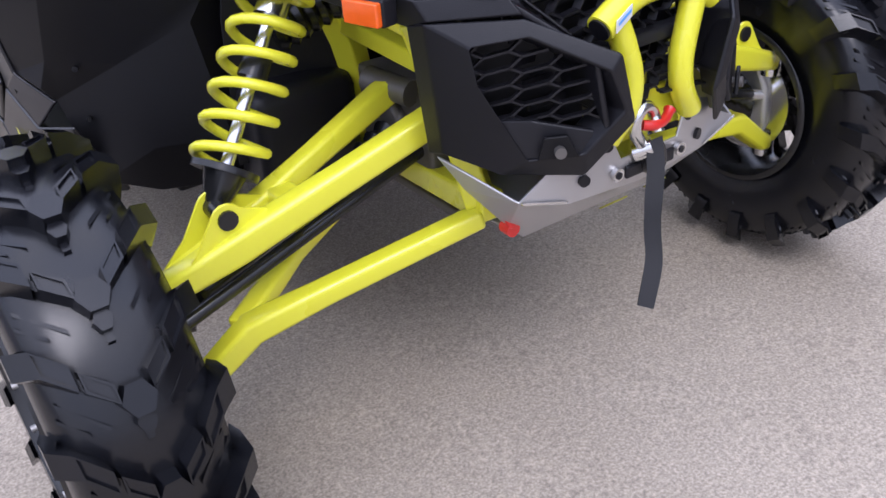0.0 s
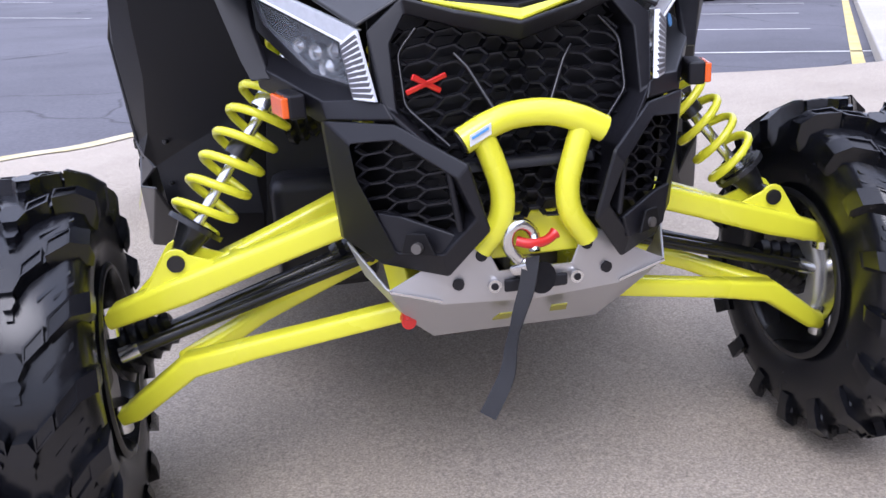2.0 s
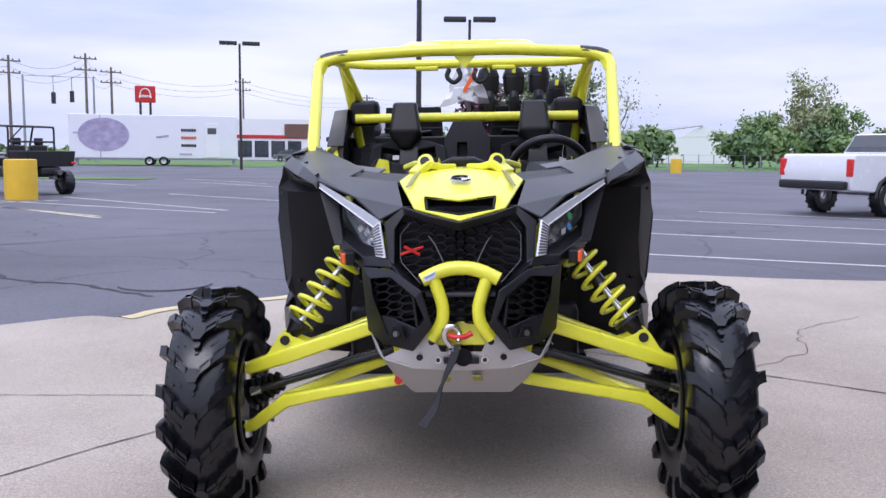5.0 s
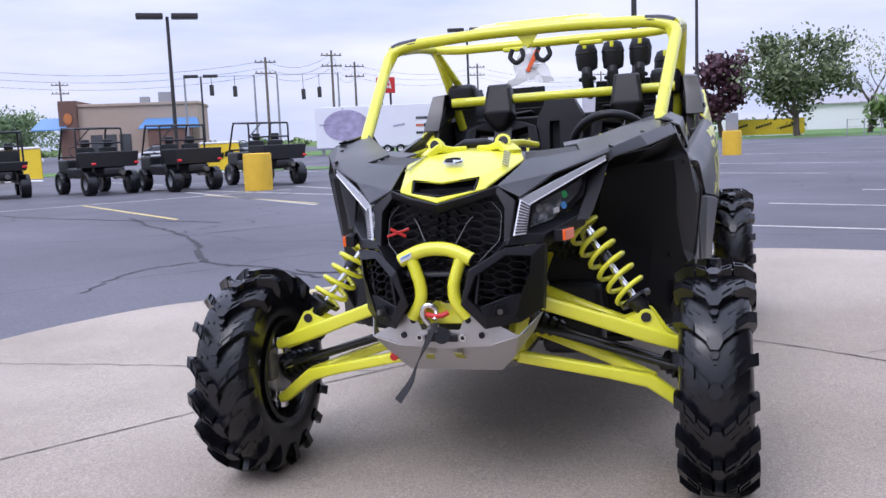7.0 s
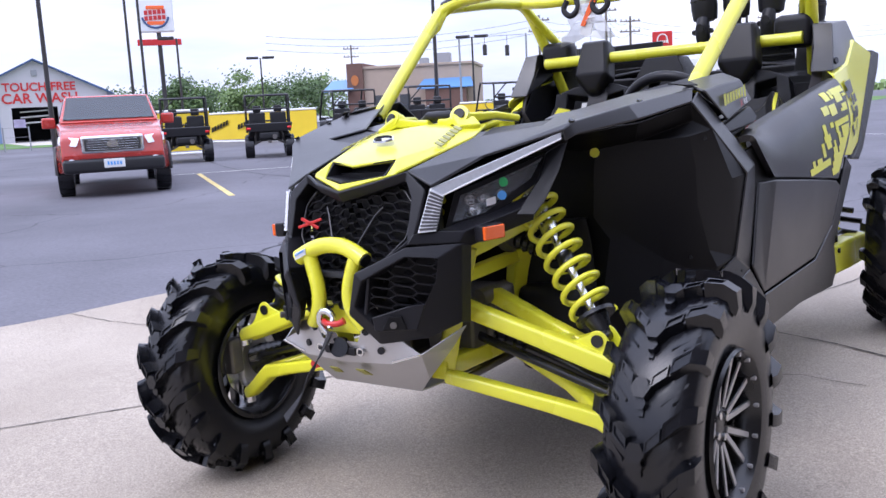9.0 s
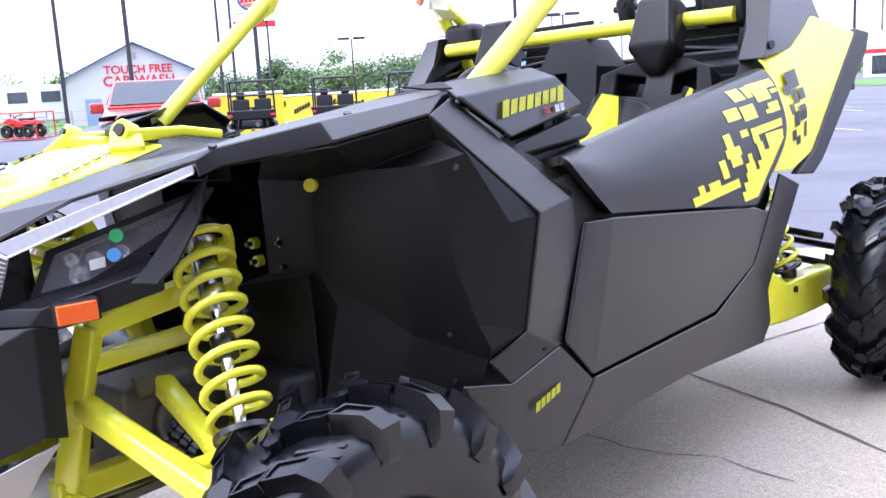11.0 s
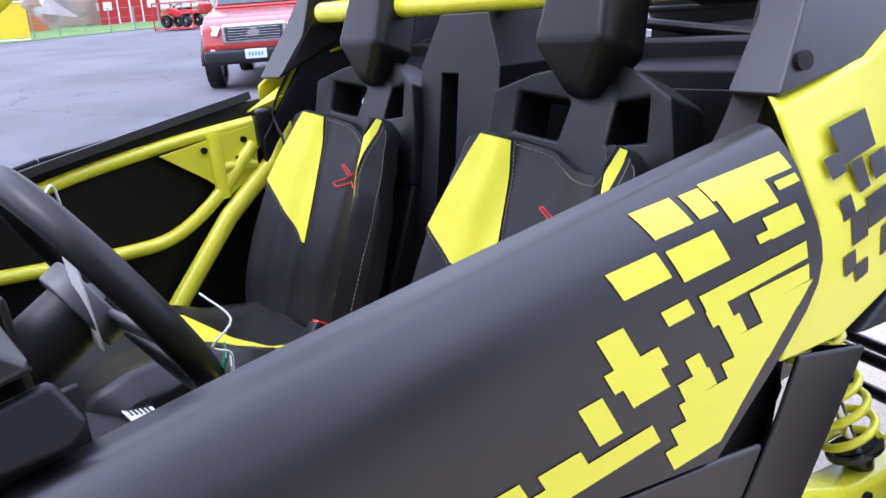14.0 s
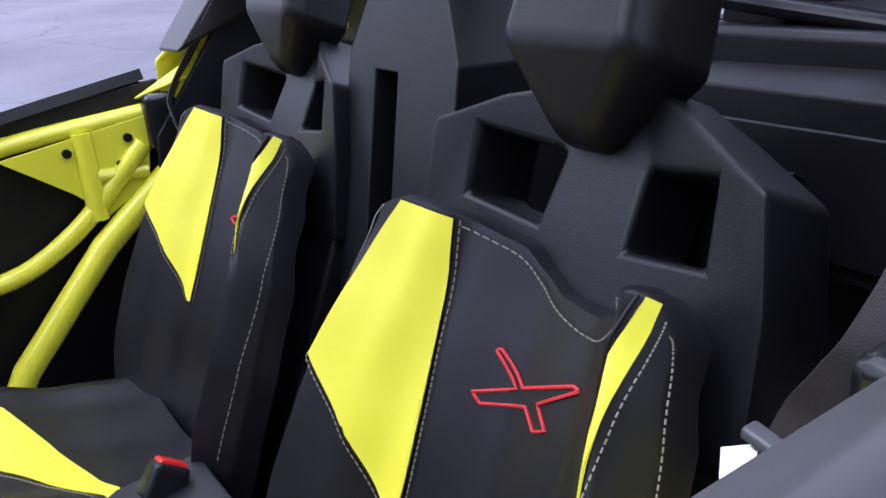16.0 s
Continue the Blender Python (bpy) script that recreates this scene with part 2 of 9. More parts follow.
def frames_along(pts, closed=False):
    pts = [Vector(p) for p in pts]
    n = len(pts)
    out, up = [], None
    for i, p in enumerate(pts):
        a = pts[(i - 1) % n] if closed or i else p
        b = pts[(i + 1) % n] if closed or i < n - 1 else p
        d = (b - a).normalized()
        if up is None:
            up = d.orthogonal().normalized()
        up = (up - d * up.dot(d))
        up = up.normalized() if up.length > 1e-6 else d.orthogonal().normalized()
        out.append((p, up.copy(), d.cross(up)))
    return out


def tube(bm, pts, r, n=12, closed=False, mat=0, flat=1.0):
    """A round bar swept along the points; r may be one radius or one for each point."""
    fr = frames_along(pts, closed)
    rs = r if isinstance(r, (list, tuple)) else [r] * len(fr)
    rings = []
    for (p, u, w), rad in zip(fr, rs):
        rings.append([bm.verts.new(p + rad * (math.cos(2 * math.pi * k / n) * u + flat * math.sin(2 * math.pi * k / n) * w)) for k in range(n)])
    m = len(rings)
    for i in range(m if closed else m - 1):
        a, b = rings[i], rings[(i + 1) % m]
        for k in range(n):
            f = bm.faces.new((a[k], a[(k + 1) % n], b[(k + 1) % n], b[k]))
            f.material_index = mat
    if not closed:
        for rg in (rings[0], rings[-1]):
            f = bm.faces.new(rg)
            f.material_index = mat
    return bm


def curve_points(pts, per=6, closed=False):
    """A smooth line through the points (Catmull-Rom)."""
    P = [Vector(p) for p in pts]
    n = len(P)
    out = []
    for i in range(n if closed else n - 1):
        p1, p2 = P[i], P[(i + 1) % n]
        p0 = P[(i - 1) % n] if closed or i > 0 else p1 * 2 - p2
        p3 = P[(i + 2) % n] if closed or i + 2 < n else p2 * 2 - p1
        for k in range(per):
            t = k / per
            out.append(0.5 * ((2 * p1) + (p2 - p0) * t + (2 * p0 - 5 * p1 + 4 * p2 - p3) * t * t + (3 * p1 - p0 - 3 * p2 + p3) * t ** 3))
    if not closed:
        out.append(P[-1])
    return out


def bend(pts, radius, per=5):
    """Straight runs joined by rounded corners, as bent pipe."""
    P = [Vector(p) for p in pts]
    out = [P[0]]
    for i in range(1, len(P) - 1):
        a, b, c = P[i - 1], P[i], P[i + 1]
        r = min(radius, (a - b).length * 0.45, (c - b).length * 0.45)
        s, e = b + (a - b).normalized() * r, b + (c - b).normalized() * r
        for k in range(per + 1):
            t = k / per
            out.append(s * (1 - t) ** 2 + b * 2 * t * (1 - t) + e * t * t)
    out.append(P[-1])
    return out


def lathe(bm, profile, m=None, n=48, mat=0, closed=False):
    """Turns (radius, height) pairs about the local z axis."""
    rings = []
    for r, h in profile:
        ring = []
        for k in range(n):
            a = 2 * math.pi * k / n
            p = Vector((r * math.cos(a), r * math.sin(a), h))
            ring.append(bm.verts.new(m @ p if m else p))
        rings.append(ring)
    for i in range(len(rings) if closed else len(rings) - 1):
        a, b = rings[i], rings[(i + 1) % len(rings)]
        for k in range(n):
            f = bm.faces.new((a[k], a[(k + 1) % n], b[(k + 1) % n], b[k]))
            f.material_index = mat
    if not closed:
        for ring, pr in ((rings[0], profile[0]), (rings[-1], profile[-1])):
            if pr[0] > 1e-4:
                f = bm.faces.new(ring)
                f.material_index = mat
    return bm


def shell(verts, faces, thick=0.006, width=0.004, mirror=False, flip=1, segments=2):
    """A faceted moulding: corner points joined by faces, given thickness and rounded edges."""
    bm = bmesh.new()
    vs = [bm.verts.new(Vector(v)) for v in verts]
    for f in faces:
        bm.faces.new([vs[i] for i in f])
    if mirror:
        ws = [v if abs(v.co.x) < 1e-5 else bm.verts.new((-v.co.x, v.co.y, v.co.z)) for v in vs]
        for f in faces:
            bm.faces.new([ws[i] for i in reversed(f)])
    if flip < 0:
        for v in bm.verts:
            v.co.x = -v.co.x
    bmesh.ops.recalc_face_normals(bm, faces=bm.faces[:])
    r = bmesh.ops.solidify(bm, geom=bm.faces[:], thickness=thick)
    if width:
        bevelled(bm, width, 18.0, segments)
    return bm


def spline(pts, n):
    """A smooth curve through the points, n steps between neighbours."""
    P = [Vector(p) for p in pts]
    P = [2 * P[0] - P[1]] + P + [2 * P[-1] - P[-2]]
    out = []
    for a, b, c, d in zip(P, P[1:], P[2:], P[3:]):
        for k in range(n):
            t = k / n
            out.append(0.5 * (2 * b + (c - a) * t + (2 * a - 5 * b + 4 * c - d) * t * t + (3 * b - a - 3 * c + d) * t ** 3))
    return out + [P[-2]]


def moulded(rows, s, thick, width, n=5):
    """A rounded panel through rows of points, outer side away from the middle, with thickness and a soft rim."""
    across = [spline(col, n) for col in zip(*[spline(r, n) for r in rows])]
    nu, nv = len(across), len(across[0])
    bm = bmesh.new()
    outer, inner = [], []
    for i in range(nu):
        ro, ri = [], []
        for j in range(nv):
            p = across[i][j]
            du = across[min(i + 1, nu - 1)][j] - across[max(i - 1, 0)][j]
            dv = across[i][min(j + 1, nv - 1)] - across[i][max(j - 1, 0)]
            nrm = du.cross(dv).normalized()
            if nrm.x + nrm.z < 0:
                nrm = -nrm
            q = p - nrm * thick
            ro.append(bm.verts.new((s * p.x, p.y, p.z)))
            ri.append(bm.verts.new((s * q.x, q.y, q.z)))
        outer.append(ro)
        inner.append(ri)
    for g in (outer, inner):
        for i in range(nu - 1):
            for j in range(nv - 1):
                bm.faces.new((g[i][j], g[i + 1][j], g[i + 1][j + 1], g[i][j + 1]))
    edge = [(i, 0) for i in range(nu)] + [(nu - 1, j) for j in range(1, nv)] + [(i, nv - 1) for i in range(nu - 2, -1, -1)] + [(0, j) for j in range(nv - 2, 0, -1)]
    for (i, j), (k, l) in zip(edge, edge[1:] + edge[:1]):
        bm.faces.new((outer[i][j], outer[k][l], inner[k][l], inner[i][j]))
    bmesh.ops.recalc_face_normals(bm, faces=bm.faces[:])
    return bevelled(bm, width, 40.0, 3)


def slab(poly, depth, width=0.004, direction=None, segments=2):
    """A flat or nearly flat outline given depth along its normal (or along a direction)."""
    bm = bmesh.new()
    vs = [bm.verts.new(Vector(p)) for p in poly]
    f = bm.faces.new(vs)
    f.normal_update()
    d = Vector(direction).normalized() if direction is not None else f.normal.copy()
    r = bmesh.ops.extrude_face_region(bm, geom=[f])
    bmesh.ops.translate(bm, verts=[v for v in r["geom"] if isinstance(v, bmesh.types.BMVert)], vec=d * depth)
    if width:
        bevelled(bm, width, 25.0, segments)
    return bm


def bar(bm, a, b, wide, high, up=(0, 0, 1), mat=0):
    """A square bar from a to b."""
    a, b = Vector(a), Vector(b)
    d = b - a
    x = d.normalized()
    y = Vector(up).cross(x)
    y = y.normalized() if y.length > 1e-5 else x.orthogonal().normalized()
    z = x.cross(y)
    m = Matrix((x, y, z)).transposed().to_4x4()
    m.translation = (a + b) / 2
    return box(bm, (0, 0, 0), (d.length, wide, high), m, mat)


def disc(bm, c, axis, r, h, n=20, mat=0):
    """A short cylinder centred at c along axis."""
    q = Vector(axis).to_track_quat("Z", "Y").to_matrix().to_4x4()
    q.translation = Vector(c)
    return lathe(bm, [(r, -h / 2), (r, h / 2)], q, n, mat)


# ---- ground ----
LOT_Z = -0.06
TILT_X, TILT_Y = 0.0252, 0.0172   # fall of the concrete apron, in metres a metre

CONCRETE = ground_material("weathered_concrete", (0.325, 0.274, 0.216), (0.445, 0.386, 0.314), 0.7, 70.0, 0.16, 0.85, 0.35, 0.0, 0.33)
ASPHALT = ground_material("worn_asphalt", (0.070, 0.068, 0.080), (0.148, 0.144, 0.164), 0.22, 30.0, 0.22, 0.8, 0.3, 0.55)
KERB = ground_material("painted_kerb", (0.52, 0.42, 0.16), (0.62, 0.56, 0.42), 3.0, 60.0, 0.15, 0.8, 0.3)
STRIPE = ground_material("worn_white_line", (0.42, 0.41, 0.38), (0.66, 0.65, 0.60), 2.0, 40.0, 0.25, 0.8, 0.2)
STRIPE_Y = ground_material("worn_yellow_line", (0.55, 0.42, 0.14), (0.70, 0.58, 0.26), 2.0, 40.0, 0.25, 0.8, 0.2)
GRASS = ground_material("mown_grass", (0.06, 0.13, 0.025), (0.12, 0.24, 0.05), 0.5, 12.0, 0.3, 0.9, 0.6)
PALE = ground_material("pale_concrete", (0.40, 0.37, 0.33), (0.52, 0.49, 0.44), 0.5, 40.0, 0.15, 0.85, 0.3)
TAR = material("tar_seal", (0.015, 0.015, 0.017), 0.7, spread=0.3)


def flat(poly, z=LOT_Z):
    bm = bmesh.new()
    bm.faces.new([bm.verts.new((x, y, z)) for x, y in poly])
    return bm


def apron_z(x, y):
    """Sloping near the vehicle, never below the lot."""
    z = TILT_X * x + TILT_Y * y
    lo = LOT_Z + 0.03
    return lo + 0.5 * ((z - lo) + math.sqrt((z - lo) ** 2 + 0.0009)) if z < 0.02 else z


bm = bmesh.new()
bmesh.ops.create_grid(bm, x_segments=40, y_segments=40, size=900, matrix=Matrix.Translation((0, 0, LOT_Z)))
ground = solo("ground", bm, ASPHALT, "worn grey asphalt parking lot", "ground", kind="structure")

# concrete apron under the vehicle: rounded edge towards the lot
edge = [(-14, -6.5), (-7.0, -3.2), (-5.2, -1.6), (-4.3, -0.4), (-3.85, 0.7), (-3.7, 1.8), (-3.4, 2.6), (-3.05, 2.95), (-2.75, 3.14), (-2.5, 3.08), (-2.38, 3.32),
        (-2.2, 3.5), (-2.0, 3.68), (-1.6, 3.85), (-1.3, 4.1), (-0.6, 4.6), (0.2, 4.95), (1.2, 5.05), (2.6, 4.55), (3.5, 4.35), (4.25, 4.35)]
edge = [(p.x, p.y) for p in curve_points([(x, y, 0) for x, y in edge], 4)]
outline = edge + [(9.5, 4.35), (14, -2), (14, -14), (-14, -14)]
bm = bmesh.new()
rings = []
for k in [1.0] + [1.0 - 0.04 * i for i in range(1, 25)]:
    ring = []
    for x, y in outline:
        dx, dy = x - 0.2, y - 0.6
        far = min(1.0, 5.0 / math.hypot(dx, dy)) if k < 1 else 1.0
        px, py = 0.2 + dx * far * k, 0.6 + dy * far * k
        ring.append(bm.verts.new((px, py, apron_z(px, py))))
    rings.append(ring)
rings.insert(0, [bm.verts.new((x, y, -0.5)) for x, y in outline])
for a, b in zip(rings[:-1], rings[1:]):
    for i in range(len(outline)):
        j = (i + 1) % len(outline)
        bm.faces.new((a[i], a[j], b[j], b[i]))
bm.faces.new(rings[-1])
apron = solo("pavement", bm, CONCRETE, "pale weathered concrete apron with hairline cracks", "pavement", kind="structure")

# saw cuts and cracks in the concrete, as thin recessed-looking strips of dark filler
def crack_strip(name, pts, w, wobble, label):
    rnd = random.Random(len(pts) * 31 + int(abs(pts[0][0]) * 100))
    dense = []
    for (x0, y0), (x1, y1) in zip(pts[:-1], pts[1:]):
        k = max(2, int(math.hypot(x1 - x0, y1 - y0) / 0.06))
        for i in range(k):
            t = i / k
            dense.append((x0 + (x1 - x0) * t + rnd.uniform(-wobble, wobble), y0 + (y1 - y0) * t + rnd.uniform(-wobble, wobble)))
    dense.append(pts[-1])
    b = bmesh.new()
    prev = None
    for i, (x, y) in enumerate(dense):
        x2, y2 = dense[min(i + 1, len(dense) - 1)]
        x1, y1 = dense[max(i - 1, 0)]
        dx, dy = x2 - x1, y2 - y1
        L = math.hypot(dx, dy) or 1
        ww = w * rnd.uniform(0.5, 1.3)
        a = b.verts.new((x - dy / L * ww, y + dx / L * ww, apron_z(x, y) + 0.0035))
        c = b.verts.new((x + dy / L * ww, y - dx / L * ww, apron_z(x, y) + 0.0035))
        if prev:
            b.faces.new((prev[0], a, c, prev[1]))
        prev = (a, c)
    ob = part(name, b, CRACK, apron, label)
    return ob


CRACK = material("crack_dirt", (0.10, 0.088, 0.076), 0.9, spread=0.4, scale=30)
crack_strip("joint", [(-3.3, -2.3), (-2.05, -0.45), (-1.5, 0.36), (-0.35, 1.75), (0.12, 2.18), (0.50, 3.3), (0.75, 4.4), (0.9, 5.55)], 0.005, 0.002, "dirt-filled saw-cut joint")
crack_strip("joint", [(0.12, 2.19), (0.67, 1.97), (1.21, 1.66), (3.4, 0.10), (6.2, -1.6)], 0.006, 0.002, "dirt-filled saw-cut joint")
crack_strip("crack", [(-3.79, 1.03), (-3.32, 1.00), (-2.54, 1.08), (-1.84, 1.11), (-0.9, 1.1)], 0.0035, 0.012, "hairline crack")
crack_strip("crack", [(0.2, 1.42), (0.42, 1.40), (0.64, 1.46), (0.9, 1.42)], 0.003, 0.012, "hairline crack")
crack_strip("crack", [(1.47, 1.58), (1.9, 1.9), (2.05, 2.5), (2.6, 2.9)], 0.003, 0.02, "hairline crack")

# kerb nosing along the rounded edge
bm = bmesh.new()
prev = None
for x, y in edge[36:57]:
    z = apron_z(x, y)
    ring = [bm.verts.new((x, y, zz)) for zz in (z + 0.006, LOT_Z - 0.02)]
    nx, ny = x - 0.8, y - 0.8
    L = math.hypot(nx, ny)
    ring.append(bm.verts.new((x + nx / L * 0.07, y + ny / L * 0.07, LOT_Z - 0.02)))
    ring.append(bm.verts.new((x + nx / L * 0.05, y + ny / L * 0.05, min(z, z - 0.01))))
    ring.append(bm.verts.new((x - nx / L * 0.13, y - ny / L * 0.13, apron_z(x - nx / L * 0.13, y - ny / L * 0.13) + 0.006)))
    order = [ring[2], ring[3], ring[0], ring[4]]
    if prev:
        for k in range(3):
            bm.faces.new((prev[k], prev[k + 1], order[k + 1], order[k]))
    prev = order
part("kerb", bm, KERB, apron, "worn yellow painted kerb edge")

# ---- the side-by-side vehicle; x to its driver's side, y to its rear, z up, metres ----
car = thing("utility_vehicle", "black and lime-yellow off-road side-by-side parked on concrete", "vehicle")
car.matrix_world = pose(0, 0, 0, 0.985, -1.444, 0)
FRONT_AXLE, REAR_AXLE, TRACK, HUB_Z, REAR_TRACK = -0.13, 2.40, 0.805, 0.376, 0.80


def sx(s, p):
    return (s * p[0], p[1], p[2])


# -- wheels --
def tyre_bm():
    """A mud tyre about the local x axis: carcass, chevron lugs over the shoulder and centre blocks."""
    bm = bmesh.new()
    sec = [(0.180, -0.100), (0.205, -0.116), (0.245, -0.130), (0.290, -0.133), (0.325, -0.124), (0.343, -0.100), (0.350, -0.055), (0.353, 0.0)]
    sec = sec + [(r, -w) for r, w in reversed(sec[:-1])]
    sec = sec + [(0.185, 0.075), (0.185, -0.075)]
    q = Matrix.Rotation(radians(90), 4, "Y")
    lathe(bm, sec, q, 72, closed=True)

    def surf(w, lift):
        a = abs(w)
        for (r0, w0), (r1, w1) in zip([(0.353, 0.0), (0.350, 0.055), (0.343, 0.100), (0.325, 0.124)], [(0.350, 0.055), (0.343, 0.100), (0.325, 0.124), (0.29, 0.133)]):
            if a <= w1:
                t = (a - w0) / (w1 - w0)
                return r0 + (r1 - r0) * t + lift
        return 0.29 + lift

    def lug(th, path, half, lift, side, pocket=False):
        """A tread block through (offset across, turn, width, height) stations."""
        rings = []
        for w, dth, wd, lf in path:
            r = surf(w, 0) - 0.006
            rt = r + 0.006 + lift * lf
            t = th - dth
            hb, ht = wd * half * 1.25 / r, wd * half / r
            out = 0.020 if abs(w) > 0.118 else 0.0
            ring = []
            for rad, a in ((r, t - hb), (rt, t - ht), (rt, t + ht), (r, t + hb)):
                ww = side * (w + (out * lf if rad == rt else 0))
                ring.append(bm.verts.new((ww, rad * math.cos(a), rad * math.sin(a))))
            rings.append(ring)
        for i, (a, b) in enumerate(zip(rings[:-1], rings[1:])):
            for k in range(4):
                f = bm.faces.new((a[k], a[(k + 1) % 4], b[(k + 1) % 4], b[k]))
                if k == 1 and pocket and i == 0:
                    tops.append(f)
        bm.faces.new(rings[0])
        bm.faces.new(rings[-1])

    tops = []
    N = 17
    step = 2 * math.pi / N
    for i in range(N):
        th = i * step
        for side in (1, -1):
            # arm of the chevron: an inner block, a stepped outer block and the hook over the shoulder
            lug(th, [(0.026, 0.040, 1.0, 0.92), (0.066, 0.118, 1.0, 0.92)], 0.0125, 0.034, side, True)
            lug(th, [(0.062, 0.098, 0.6, 0.55), (0.082, 0.150, 0.6, 0.55)], 0.0125, 0.034, side)
            lug(th, [(0.074, 0.140, 1.15, 1.0), (0.116, 0.232, 1.15, 1.05), (0.128, 0.262, 1.2, 1.05), (0.140, 0.285, 1.0, 0.45)], 0.0135, 0.036, side, True)
            # low ribs on the carcass between the chevrons, and down the sidewall
            lug(th, [(0.050, -0.075, 0.5, 0.16), (0.110, 0.075, 0.5, 0.16)], 0.0075, 0.030, side)
            lug(th, [(0.080, -0.070, 0.4, 0.14), (0.116, 0.020, 0.4, 0.14)], 0.0075, 0.030, side)
            lug(th - 0.285, [(0.122, 0.0, 0.75, 0.30), (0.130, -0.02, 0.7, 0.25), (0.134, -0.05, 0.6, 0.10)], 0.012, 0.020, side)
        # centre block with its tail, and a low rib to the next chevron
        for hw, ht_, dt0, top in ((0.028, 0.024, 0.0, 0.384), (0.016, 0.016, 0.085, 0.372)):
            r = 0.346
            ring0, ring1 = [], []
            for k in range(6):
                a = k * math.pi / 3
                dw, dt = hw * math.cos(a), ht_ * math.sin(a) / 0.37 + dt0
                ring0.append(bm.verts.new((dw * 1.15, r * math.cos(th + dt * 1.04), r * math.sin(th + dt * 1.04))))
                ring1.append(bm.verts.new((dw, top * math.cos(th + dt), top * math.sin(th + dt))))
            for k in range(6):
                bm.faces.new((ring0[k], ring0[(k + 1) % 6], ring1[(k + 1) % 6], ring1[k]))
            bm.faces.new(ring1)
        lug(th, [(-0.006, -0.09, 0.5, 0.2), (0.006, -0.09, 0.5, 0.2)], 0.05, 0.030, 1)
    # sunken pocket in the top of each block
    bmesh.ops.recalc_face_normals(bm, faces=bm.faces[:])
    bmesh.ops.inset_individual(bm, faces=tops, thickness=0.0050, depth=0.0)
    bmesh.ops.inset_individual(bm, faces=tops, thickness=0.0008, depth=-0.005)
    return bm


def rim_bm():
    """A 14-inch wheel, outer face towards +x: black barrel and machined split spokes."""
    bm = bmesh.new()
    q = Matrix.Rotation(radians(90), 4, "Y")
    lathe(bm, [(0.187, -0.105), (0.178, -0.105), (0.168, -0.085), (0.162, 0.045), (0.170, 0.088), (0.187, 0.106), (0.192, 0.098), (0.180, 0.075), (0.172, 0.02), (0.178, -0.08), (0.192, -0.10)], q, 56, 0, True)
    lathe(bm, [(0.058, 0.0), (0.062, 0.045), (0.045, 0.062), (0.020, 0.064), (0.0, 0.064)], q, 28, 0)
    for i in range(14):
        m = Matrix.Rotation(2 * math.pi * (i + 0.5) / 14, 4, "X")
        disc(bm, m @ Vector((0.095, 0.0, 0.176)), (1, 0, 0), 0.006, 0.012, 8, 1)
    return bm


def spoke_bm():
    """One forked spoke with bright machined faces, pointing up."""
    bm = bmesh.new()
    for sgn in (-1, 1):
        p0 = Vector((0.048, sgn * 0.014, 0.045))
        p1 = Vector((0.066, sgn * 0.040, 0.160))
        bar(bm, p0, p1, 0.020, 0.026, Vector((1, 0, 0)), 0)
        d = Vector((0.0145, 0, 0))
        bar(bm, p0 + d, p1 + d, 0.013, 0.004, Vector((1, 0, 0)), 1)
    bar(bm, (0.052, -0.026, 0.105), (0.052, 0.026, 0.105), 0.016, 0.016, Vector((1, 0, 0)), 0)
    return bm


def nut_bm():
    bm = bmesh.new()
    disc(bm, (0.058, 0.0, 0.034), (1, 0, 0), 0.009, 0.02, 10)
    return bm


tyre = tyre_bm()
bmesh.ops.scale(tyre, vec=(0.79, 0.98, 0.98), verts=tyre.verts[:])


def islands(bm):
    """The separate pieces of a mesh, the largest first."""
    left, out = set(bm.verts), []
    for v0 in bm.verts:
        if v0 not in left:
            continue
        left.discard(v0)
        stack, own = [v0], [v0]
        while stack:
            for e in stack.pop().link_edges:
                for v in e.verts:
                    if v in left:
                        left.discard(v)
                        stack.append(v)
                        own.append(v)
        piece = bmesh.new()
        at_ = {v: piece.verts.new(v.co) for v in own}
        for f in dict.fromkeys(f for v in own for f in v.link_faces):
            piece.faces.new([at_[v] for v in f.verts]).material_index = f.material_index
        out.append(piece)
    return sorted(out, key=lambda b: -len(b.verts))


tyre_pieces = islands(tyre)
TYRE = mesh_of("tyre", tyre_pieces[0], RUBBER, 30)
LUGS = [mesh_of("tread_lug", b, RUBBER, 30) for b in tyre_pieces[1:]]
RIM = mesh_of("rim", rim_bm(), [BLACK_GLOSS, ALUMINIUM], 30)
SPOKE = mesh_of("spoke", spoke_bm(), [BLACK_GLOSS, ALUMINIUM], 30)
NUT = mesh_of("lug_nut", nut_bm(), CHROME, 30)


def brake_disc_bm():
    """Drilled brake disc on the inner side of a wheel, inner side towards -x."""
    bm = bmesh.new()
    q = Matrix.Rotation(radians(90), 4, "Y")
    lathe(bm, [(0.122, -0.062), (0.122, -0.056), (0.078, -0.056), (0.078, -0.062)], q, 40, 0, True)
    return bm


